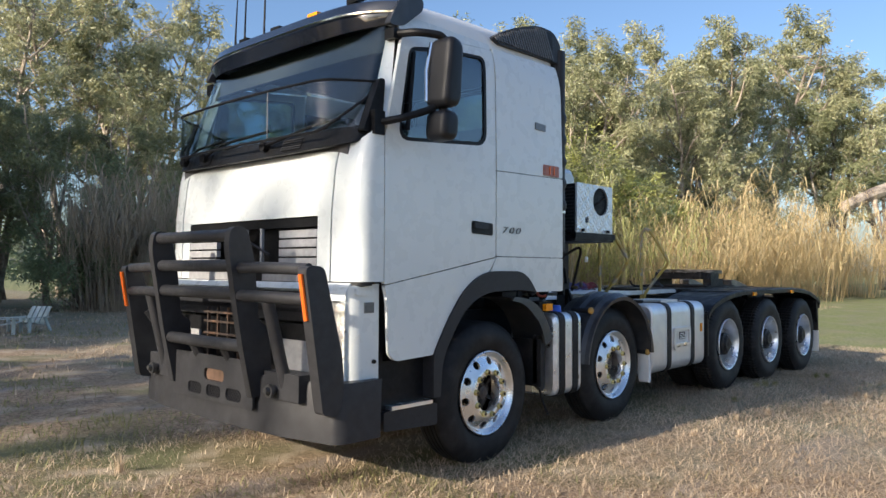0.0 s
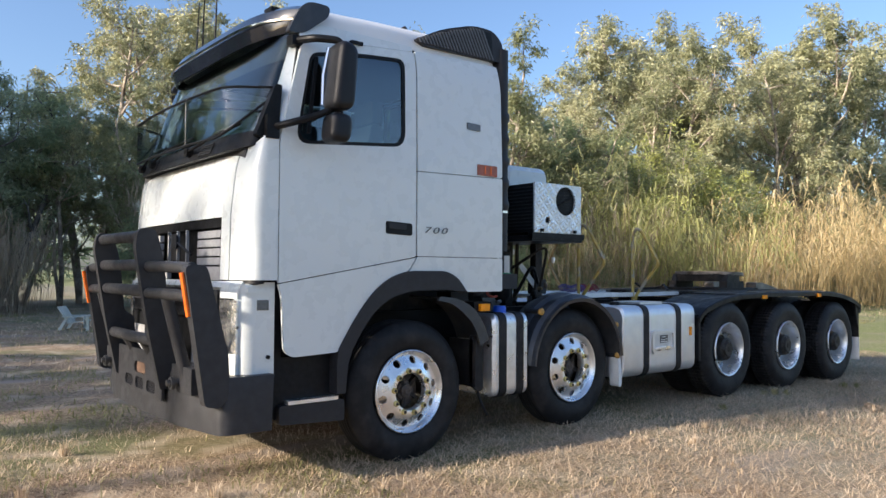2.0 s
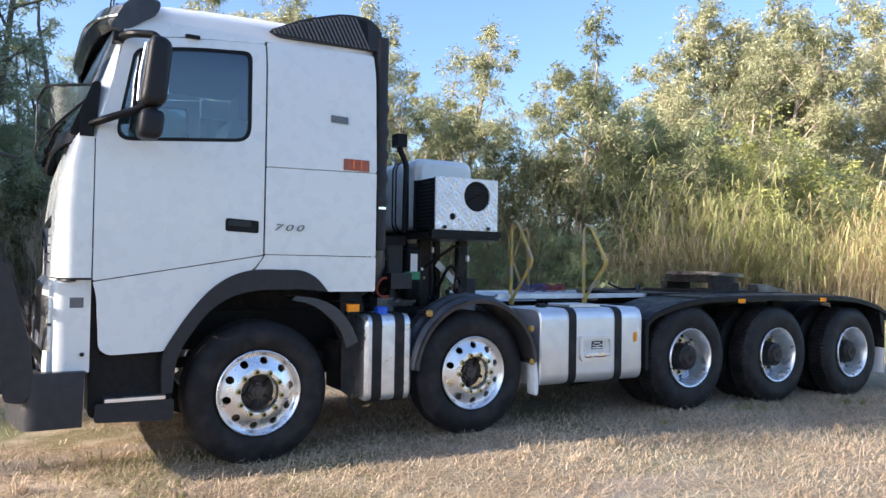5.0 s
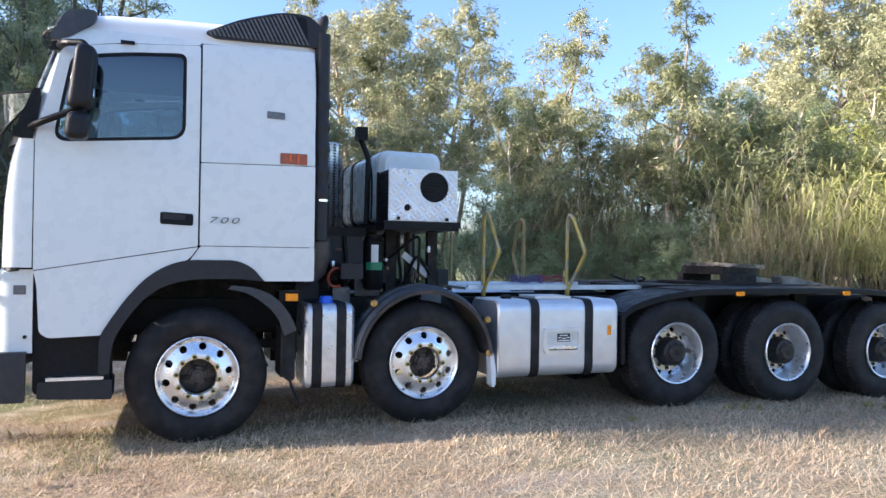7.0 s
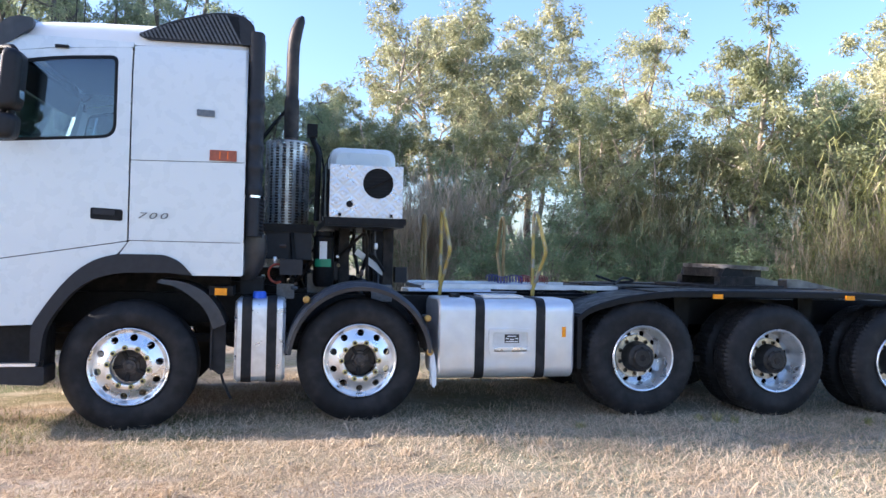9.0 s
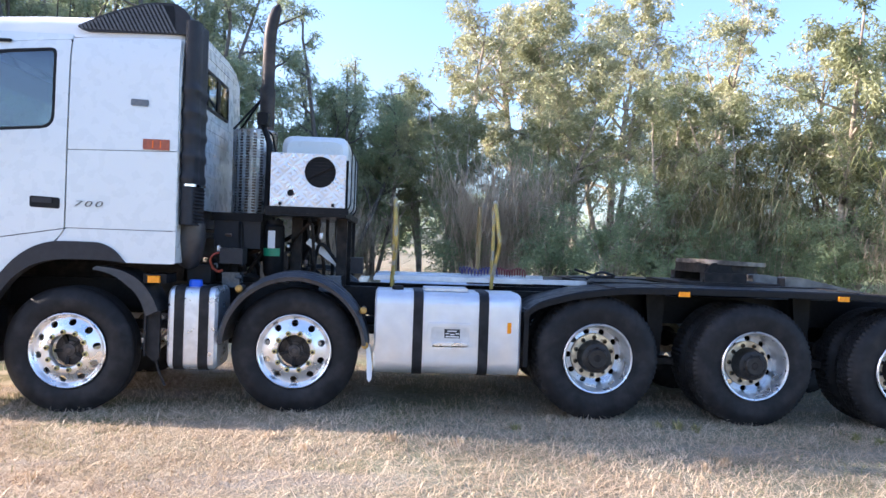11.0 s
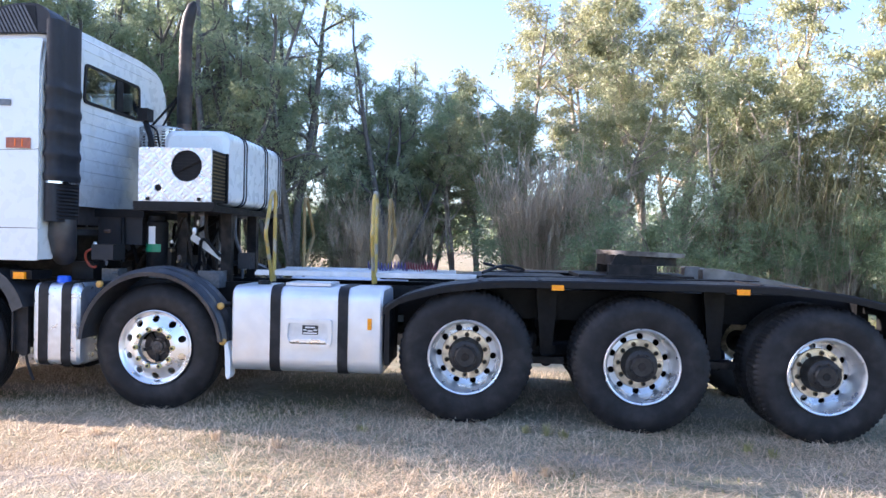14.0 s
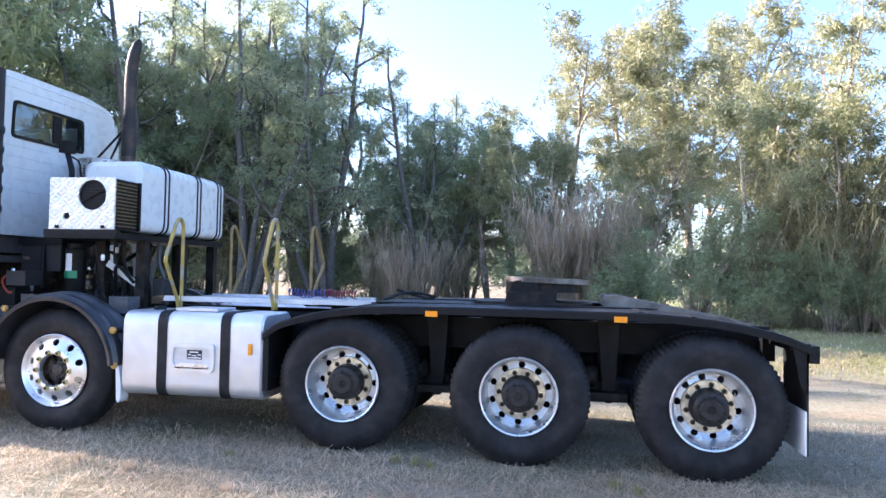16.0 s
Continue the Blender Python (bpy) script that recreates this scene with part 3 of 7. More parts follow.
        for x in (0.70, 0.765):
            part("reflector_bar", sheet([(x, 2.268), (x + 0.012, 2.268), (x + 0.012, 2.333), (x, 2.333)], (), on_side(sign, 0.014), 0.012), ORANGE, cab)
        part("cantrail", sheet([(-1.035, 3.068), (-0.66, 3.133), (-0.022, 3.192), (-0.022, 3.235), (-1.035, 3.235)], (), on_side(sign, -0.012), 0.02, ZCUTS), WHITE, cab)
        part("cantrail_hinge", B(-0.62, -0.52, sign * 1.215 - 0.02, sign * 1.215 + 0.02, 3.13, 3.155), BLACK, cab, bevel=0.005)
        # front corner, pillar
        s = -sign
        f1 = s * (phi_of(0.98) + 1.4)
        part("corner_panel", front(f1, s * 90, lambda p: 1.37, lambda p: 2.275 + 0.09 * min(1.0, max(0.0, (abs(p) - 31) / 45)) ** 1.2, nu=18, nv=14), WHITE, cab)
        part("lower_corner", front(s * 54, s * 90, lambda p: 0.72, lambda p: 1.335 + 0.02 * (abs(p) - 54) / 36, "lower", nu=14, nv=8, thick=0.03), WHITE, cab)
        p0, p1 = Vector((-1.2, sign * 1.245, 2.33)), Vector((-1.035, sign * 1.17, 3.1))
        q0, q1 = Vector((-1.285, sign * 1.165, 2.36)), Vector((-1.045, sign * 1.105, 3.12))
        bm = bmesh.new()
        inn = Vector((0.05, -sign * 0.05, 0))
        loft(bm, [[p0, q0, q0 + inn, p0 + inn], [(p0 + p1) / 2 + Vector((0.012, 0, 0)), (q0 + q1) / 2 + Vector((-0.005, 0, 0)), (q0 + q1) / 2 + inn, (p0 + p1) / 2 + inn], [p1, q1, q1 + inn, p1 + inn]])
        part("screen_pillar", bm, WHITE, cab, bevel=0.006)
        # corner intake notch and lamp
        part("corner_lamp", B(-1.33, -1.245, sign * 1.188 - 0.016, sign * 1.188 + 0.016, 1.165, 1.235), SMOKE, cab, bevel=0.004)
        part("corner_rib", prism(rounded([(-1.4, 1.285), (-1.215, 1.27), (-1.215, 1.285), (-1.4, 1.33)], 0.01), sign * 1.15, sign * 1.206), WHITE, cab, bevel=0.008)
        part("corner_gap", B(-1.21, -1.13, min(sign * 1.06, sign * 1.165), max(sign * 1.06, sign * 1.165), 0.72, 1.37), BLACK, cab)
        part("corner_slot", front(s * 44, s * 84, 1.345, 1.372, nu=12, nv=1, thick=0.07), BLACK, cab, "dark slot above the lower corner").location = (0.02, 0, 0)
        bm = bmesh.new()
        lathe(bm, [(0.0, 0.0), (0.014, 0.0), (0.014, 0.03), (0, 0.03)], 12, (-1.247, sign * 1.2 - 0.016, 0.845), "y")
        part("tow_plug", bm, BLACK, cab)
        part("headlamp", front(s * 28, s * 53.5, 0.88, 1.235, nu=10, nv=6, thick=0.05), LENS, cab, "clear headlamp with bright reflectors")
        part("headlamp_divider", front(s * 27.5, s * 53.8, 1.04, 1.06, nu=8, nv=1, thick=0.06), PLASTIC, cab)
        part("lamp_shelf", front(s * 28, s * 53.8, 1.245, 1.362, nu=8, nv=2, thick=0.05), WHITE, cab)
        part("lamp_cheek", front(s * 40, s * 53.8, 0.72, 0.872, nu=8, nv=2, thick=0.03), WHITE, cab)
        part("fog_lamp", front(s * 28, s * 39.5, 0.74, 0.86, nu=6, nv=2, thick=0.04), LENS, cab)
        # sill box with its bright step
        st = part("step_box", prism(rounded([(-1.2, 0.4), (-0.66, 0.37), (-0.66, 0.83), (-1.14, 0.83), (-1.2, 0.7)], [0.04, 0.03, 0.01, 0.02, 0.03]), sign * 0.85, sign * 1.16), BLACK, cab, bevel=0.01)
        part("step_lip", prism(rounded([(-1.16, 0.37), (-0.64, 0.345), (-0.64, 0.5), (-1.16, 0.5)], 0.02), sign * 0.9, sign * 1.215), PLASTIC, cab, bevel=0.01)
        part("step_tread", B(-1.1, -0.7, min(sign * 1.0, sign * 1.228), max(sign * 1.0, sign * 1.228), 0.505, 0.53), POLISH, cab, "worn bright step tread", bevel=0.006)
    # hood, grille
    fh = phi_of(0.98)
    fg = phi_of(0.85)
    part("hood_panel", front(-fh, fh, 1.812, lambda p: 2.275, nu=40, nv=8), WHITE, cab)
    part("grille_cheek", front(fg, fh, 1.37, 1.812, nu=8, nv=4), WHITE, cab)
    part("grille_cheek", front(-fh, -fg, 1.37, 1.812, nu=8, nv=4), WHITE, cab)
    part("grille_back", B(-1.36, -1.3, -0.85, 0.85, 0.7, 1.9), BLACK, cab)
    part("grille_top_strip", front(-fg * 0.98, fg * 0.98, 1.742, 1.802, nu=24, nv=2, thick=0.04), BLACK, cab, "dark badge strip above the grille")
    for z in (1.7, 1.635, 1.57, 1.505, 1.44, 1.395):
        wide = z < 1.5
        for s in (-1, 1):
            part("grille_slat", front(s * fg * (0.02 if wide else 0.13), s * fg * 0.98, z - 0.03, z + 0.022, nu=12, nv=1, thick=0.035), SLAT, cab)
    bm = bmesh.new()
    tube(bm, [(-1.46, -0.32, 1.55), (-1.47, 0.16, 1.73)], 0.01, 8)
    part("grille_bar", bm, PLASTIC, cab, "slanting dull metal grille bar")
    for y in (-0.2, 0.0, 0.2):
        part("grille_upright", B(-1.455, -1.435, y - 0.012, y + 0.012, 1.5, 1.745), SLAT, cab)
    for sg in (-1, 1):
        part("bumper_panel", front(sg * 5, sg * 26, 0.72, 0.97, nu=10, nv=2, thick=0.03), SLAT, cab, "light grey lower bumper panel").location = (-0.012, 0, 0)
    part("badge", prism(rounded([(-0.06, 1.6), (0.06, 1.6), (0.06, 1.72), (-0.06, 1.72)], 0.05, 6), -1.48, -1.465, "x"), PLASTIC, cab, "plain dark round badge")
    part("bumper_strip", front(-50, 50, 1.318, 1.36, nu=30, nv=1, thick=0.05), WHITE, cab)
    part("lower_grille", front(-25, 25, 1.1, 1.3, nu=20, nv=3, thick=0.03), PLASTIC, cab)
    for z in (1.235, 1.16):
        part("lower_slat", front(-25, 25, z, z + 0.028, nu=20, nv=1, thick=0.06), BLACK, cab)
    part("lower_panel", front(-25, 25, 0.66, 1.08, nu=20, nv=3, thick=0.03), BLACK, cab)
    for y in (-0.07, 0.07, 0.21, 0.35):
        part("radiator_bar", B(-1.56, -1.54, y - 0.008, y + 0.008, 0.72, 1.16), RUST, cab)
    for z in (0.78, 0.87, 0.96, 1.05, 1.12):
        part("radiator_bar", B(-1.565, -1.545, -0.12, 0.4, z - 0.008, z + 0.008), RUST, cab)
    # cowl with vents, screen, wipers
    part("cowl", front(-89, 89, lambda p: 2.262 + 0.05 * (abs(p) / 90) ** 2, lambda p: 2.4, "screen", nu=44, nv=3, thick=0.02), BLACK, cab)
    part("cowl_lip", front(-fh, fh, 2.278, lambda p: 2.3, nu=44, nv=2, thick=0.06), BLACK, cab)
    part("windscreen", front(-86, 86, 2.385, 3.17, "screen", nu=44, nv=14, thick=0.006), SCREEN, cab, "large curved tinted windscreen").visible_shadow = False
    for p0, p1 in ((10, 21), (-23, -13)):
        for k in range(5):
            part("vent_slat", front(p0, p1, 2.288 + k * 0.017, 2.297 + k * 0.017, "screen", nu=6, nv=1, thick=0.012), PLASTIC, cab).location = (-0.012, 0, 0)
    for y0, y1 in ((-0.2, -0.98), (0.55, -0.18), (0.95, 0.35)):
        bm = bmesh.new()
        ph0 = math.degrees(math.asin((abs(y0) / 1.16) ** (1 / 0.62))) * (-1 if y0 > 0 else 1)
        ph1 = math.degrees(math.asin((abs(y1) / 1.16) ** (1 / 0.62))) * (-1 if y1 > 0 else 1)
        a, b = Vector(fx(ph0, 2.34, "screen")), Vector(fx(ph1, 2.46, "screen"))
        mid = Vector(fx((ph0 + ph1) / 2, 2.43, "screen"))
        o = Vector((-0.035, 0, 0))
        tube(bm, [a + o, (a + mid) / 2 + o, mid + o, b + o * 0.7], 0.011, 6)
        part("wiper", bm, BLACK, cab)
        bm = bmesh.new()
        lathe(bm, [(0, -0.03), (0.035, -0.03), (0.04, 0.02), (0, 0.03)], 12, tuple(a + o * 0.6), "x")
        part("wiper_pivot", bm, BLACK, cab)
    # dark visor inside the screen
    part("sun_blind", front(-76, 76, 2.93, 3.14, "screen", nu=30, nv=2, thick=0.03), INTERIOR, cab).location = (0.07, 0, 0.02)
    # rear wall
    hole = rounded([(-0.58, 2.78), (0.56, 2.78), (0.54, 3.17), (-0.56, 3.17)], 0.06, 6)
    part("rear_wall", sheet(rounded([(-1.22, 1.28), (-1.02, 1.28), (-0.98, 1.78), (0.98, 1.78), (1.02, 1.28), (1.22, 1.28), (1.215, 2.9), (1.14, 3.24), (1.0, 3.4), (0.6, 3.455), (-0.6, 3.455), (-1.0, 3.4), (-1.14, 3.24), (-1.215, 2.9)],
                                    [0.02, 0.02, 0.05, 0.05, 0.02, 0.02, 0.1, 0.05, 0.1, 0.1, 0.1, 0.1, 0.05, 0.1]), [hole], lambda u, v: (0.918, u, v), 0.03), WHITE, cab)
    part("rear_window_frame", sheet(hole, [rounded([(-0.55, 2.81), (0.53, 2.81), (0.51, 3.14), (-0.53, 3.14)], 0.05, 6)], lambda u, v: (0.932, u, v), 0.03), BLACK, cab)
    part("rear_window", sheet(rounded([(-0.55, 2.81), (0.53, 2.81), (0.51, 3.14), (-0.53, 3.14)], 0.05, 6), (), lambda u, v: (0.926, u, v), 0.004), GLASS, cab).visible_shadow = False
    part("window_divider", B(0.915, 0.935, 0.03, 0.16, 2.82, 3.13), BLACK, cab)
    for z, y0, y1 in ((3.3, -1.0, 1.0), (2.71, -1.0, 0.85), (2.6, -0.98, 0.6), (2.49, -0.88, 0.6), (2.37, -0.7, 0.5), (2.25, -0.64, 0.4), (2.13, -0.74, 0.4), (2.0, -0.7, 0.4)):
        bm = B(0.905, 0.922, y0, y1, z - 0.011, z + 0.011)
        part("pressed_rib", bm, WHITE, cab, bevel=0.01)
    # inside
    part("floor_pan", B(-1.3, 0.9, -1.15, 1.15, 1.5, 1.56), INTERIOR, cab)
    part("head_lining", B(-0.95, 0.88, -1.08, 1.08, 3.2, 3.215), INTERIOR, cab)
    part("rear_lining", sheet([(-1.12, 1.6), (1.12, 1.6), (1.1, 3.18), (-1.1, 3.18)], [hole], lambda u, v: (0.86, u, v), 0.02), INTERIOR, cab)
    part("dashboard", prism(rounded([(-1.34, 1.6), (-0.85, 1.9), (-0.82, 2.2), (-1.0, 2.33), (-1.38, 2.31)], 0.05), -1.08, 1.08), INTERIOR, cab, bevel=0.02)
    for sign in (-1, 1):
        part("door_lining", B(-1.15, -0.05, sign * 1.19 - 0.015, sign * 1.19 + 0.015, 1.6, 2.36), INTERIOR, cab)
        part("bunk_lining", B(-0.02, 0.86, sign * 1.19 - 0.015, sign * 1.19 + 0.015, 1.6, 3.0), INTERIOR, cab)
        part("driver_seat", prism(rounded([(-0.75, 1.95), (-0.2, 1.9), (-0.05, 2.62), (-0.17, 2.66), (-0.32, 2.1), (-0.75, 2.1)], 0.05), sign * 0.6 - 0.25, sign * 0.6 + 0.25), SEATMAT, cab, "grey cloth cab seat", bevel=0.03)
        part("headrest", B(-0.1, 0.0, sign * 0.6 - 0.14, sign * 0.6 + 0.14, 2.68, 2.86), SEATMAT, cab, bevel=0.03)
    bm = bmesh.new()
    ring = [(-0.72 - 0.13 * math.sin(a), 0.6 + 0.22 * math.cos(a), 2.3 + 0.17 * math.sin(a)) for a in [2 * math.pi * k / 24 for k in range(25)]]
    tube(bm, ring, 0.016, 8)
    part("steering_wheel", bm, BLACK, cab)
    # model number on the locker panel
    for sign in (-1, 1):
        cu = bpy.data.curves.new("model_number", "FONT")
        cu.body, cu.size, cu.extrude, cu.shear, cu.space_character, cu.offset = "700", 0.091, 0.003, 0.25, 1.3, -0.0008
        tmp = new("model_number", cu)
        tmp.scale = (1.25, 0.8, 1)
        me = bpy.data.meshes.new_from_object(tmp)
        bpy.data.objects.remove(tmp)
        ob = part_mesh("model_number", me, NUMBER, cab, "chrome model number 700", smooth=False)
        ob.matrix_world = pose(0.05 if sign < 0 else 0.3, sign * 1.256, 1.742, 90, 0, 0 if sign < 0 else 180) @ Matrix.Diagonal((1.48, 0.8, 1, 1))
    return cab


cab = build_cab()


def build_visor():
    bm = bmesh.new()
    rows = []
    for i in range(25):
        v = -1 + 2 * i / 24
        y = 1.2 * v
        k = (1 - abs(v) ** 5.0)
        low = Vector((-1.02 - 0.2 * k, y, 3.15 - 0.035 * k))
        mid = Vector((-1.05 - 0.2 * k, y, 3.2 + 0.01 * k))
        top = Vector((-0.98 - 0.1 * k, y * 0.995, 3.335 + 0.055 * k))
        back = Vector((-0.84, y * 0.99, 3.31 + 0.13 * k ** 0.5))
        rows.append([low, mid, (mid + top) / 2 + Vector((-0.03, 0, 0.03)), top, back])
    loft(bm, rows, closed=False, caps=False)
    bmesh.ops.recalc_face_normals(bm, faces=bm.faces)
    bmesh.ops.solidify(bm, geom=bm.faces[:], thickness=0.02)
    vis = part("sun_visor", bm, mat("smoked_visor", (0.01, 0.014, 0.024), 0.12, coat=0.6, noise_scale=20, vary=0.2), truck, "glossy dark smoked sun visor")
    bm = bmesh.new()
    tube(bm, [Vector((-1.06 - 0.195 * (1 - abs(v) ** 5), 1.19 * v, 3.225 + 0.01 * (1 - abs(v) ** 5))) for v in [-1 + 2 * i / 24 for i in range(25)]], 0.012, 6)
    part("trim_line", bm, CHROME, vis, "bright trim line along the visor")
    for sign in (-1, 1):
        bm = bmesh.new()
        loft(bm, [[Vector((x, sign * y, z)) for x, z in rounded([(-1.13, 3.12), (-1.0, 3.13), (-0.8, 3.29), (-0.79, 3.37), (-1.0, 3.375)], [0.04, 0.05, 0.04, 0.05, 0.11], 6)] for y in (1.15, 1.205)])
        part("visor_end", bm, FENDER, vis, bevel=0.018)
    for y in (-0.72, -0.25, 0.25, 0.72):
        part("roof_lamp", B(-1.05, -0.93, y - 0.06, y + 0.06, 3.4, 3.435), AMBER if y == -0.25 else BLACK, truck, "small low roof marker lamp", bevel=0.012)
    for x, y, h in ((-0.95, 0.55, 0.9), (-0.95, 0.85, 0.8), (-0.95, 1.0, 0.55), (-0.4, -0.6, 0.08)):
        bm = bmesh.new()
        tube(bm, [(x, y, 3.36), (x, y, 3.52), (x + 0.02, y, 3.44 + h)], [0.014, 0.01, 0.004], 6)
        part("aerial", bm, BLACK, truck, "thin black whip aerial")


build_visor()


def build_shield():
    plan = [(-1.2, -1.19), (-1.36, -1.08), (-1.46, -0.99), (-1.505, -0.9), (-1.54, -0.45), (-1.55, 0.0), (-1.54, 0.45), (-1.505, 0.9), (-1.46, 0.99), (-1.36, 1.08), (-1.2, 1.19)]
    lo, hi = 2.365, 2.71
    bm = bmesh.new()
    low = lambda y: lo + 0.3 * max(0.0, (abs(y) - 0.93) / 0.26) ** 1.3
    loft(bm, [[(x, y, low(y) + (hi - low(y)) * k) for x, y in plan] for k in (0, 1)], closed=False, caps=False)
    bmesh.ops.recalc_face_normals(bm, faces=bm.faces)
    bmesh.ops.solidify(bm, geom=bm.faces[:], thickness=0.004)
    sh = part("stone_shield", bm, ACRYLIC, truck, "clear smoked acrylic stone shield before the windscreen")
    sh.visible_shadow = False
    for z in (lo, hi):
        bm = bmesh.new()
        tube(bm, bent([(x, y, low(y) if z == lo else z) for x, y in plan], 0.05, 3), 0.0095, 8)
        part("shield_edge", bm, BLACK, sh)
    for y, x in ((-0.4, -1.547),):
        bm = bmesh.new()
        tube(bm, [(x, y, lo), (x, y, hi)], 0.0035, 6)
        part("shield_stay", bm, MID_GREY, sh)
    for s in (-1, 1):
        pr = rounded([(-1.36, 2.36), (-1.2, 2.34), (-1.17, 2.73), (-1.22, 2.73)], 0.02)
        part("shield_mount", prism(pr, s * 1.15, s * 1.215), BLACK, sh, bevel=0.012)


build_shield()


def pillow(prof, y0, y1, r, steps=6):
    """A housing between two sides, its rims rounded over with radius r."""
    cx, cz = sum(p[0] for p in prof) / len(prof), sum(p[1] for p in prof) / len(prof)
    hx, hz = max(abs(p[0] - cx) for p in prof), max(abs(p[1] - cz) for p in prof)
    rings = []
    for a, b in ((y0, 1), (y1, -1)):
        side = 1 if y1 > y0 else -1
        some = []
        for k in range(steps + 1):
            t = math.pi / 2 * k / steps
            y, inset = a + b * side * r * (1 - math.sin(t)), r * (1 - math.cos(t))
            some.append([(cx + (x - cx) * (1 - inset / hx), y, cz + (z - cz) * (1 - inset / hz)) for x, z in prof])
        rings += some[::-1] if b > 0 else some
    bm = bmesh.new()
    loft(bm, rings)
    return bm


def build_mirror(sign):
    s = sign
    m = part("mirror", pillow(rounded([(-0.96, 2.54), (-0.79, 2.55), (-0.755, 3.005), (-0.9, 3.04)], 0.07, 6), s * 1.365, s * 1.575, 0.05), MIRROR_BLACK, truck, "tall rounded dark grey mirror housing")
    bm = bmesh.new()
    tube(bm, [(-0.95, s * 1.39, 2.59), (-0.938, s * 1.375, 2.8), (-0.905, s * 1.39, 3.0)], 0.014, 8)
    part("chrome_strip", bm, CHROME, m)
    part("mirror_glass", B(-0.795, -0.778, min(s * 1.42, s * 1.52), max(s * 1.42, s * 1.52), 2.64, 2.93), mat("mirror_glass", (0.85, 0.87, 0.88), 0.02, metal=1.0), m)
    part("lower_mirror", pillow(rounded([(-0.975, 2.32), (-0.815, 2.315), (-0.79, 2.515), (-0.955, 2.53)], 0.065, 6), s * 1.375, s * 1.57, 0.05), MIRROR_BLACK, m)
    for pts, r in ((((-1.05, s * 1.2, 3.07), (-1.0, s * 1.36, 3.06), (-0.85, s * 1.45, 3.05), (-0.83, s * 1.46, 2.95)), 0.028),
                   (((-1.26, s * 1.2, 2.42), (-1.15, s * 1.36, 2.45), (-0.95, s * 1.43, 2.53), (-0.86, s * 1.46, 2.6)), 0.026),
                   (((-0.86, s * 1.46, 2.45), (-0.86, s * 1.46, 2.6)), 0.03)):
        bm = bmesh.new()
        tube(bm, bent(pts, 0.06), r, 10)
        part("mirror_arm", bm, BLACK, m)
    part("arm_bracket", B(-1.3, -1.21, min(s * 1.17, s * 1.26), max(s * 1.17, s * 1.26), 2.34, 2.5), BLACK, m, bevel=0.02)
    part("arm_bracket", B(-1.1, -0.98, min(s * 1.13, s * 1.22), max(s * 1.13, s * 1.22), 3.03, 3.1), BLACK, m, bevel=0.02)


build_mirror(-1)
build_mirror(1)


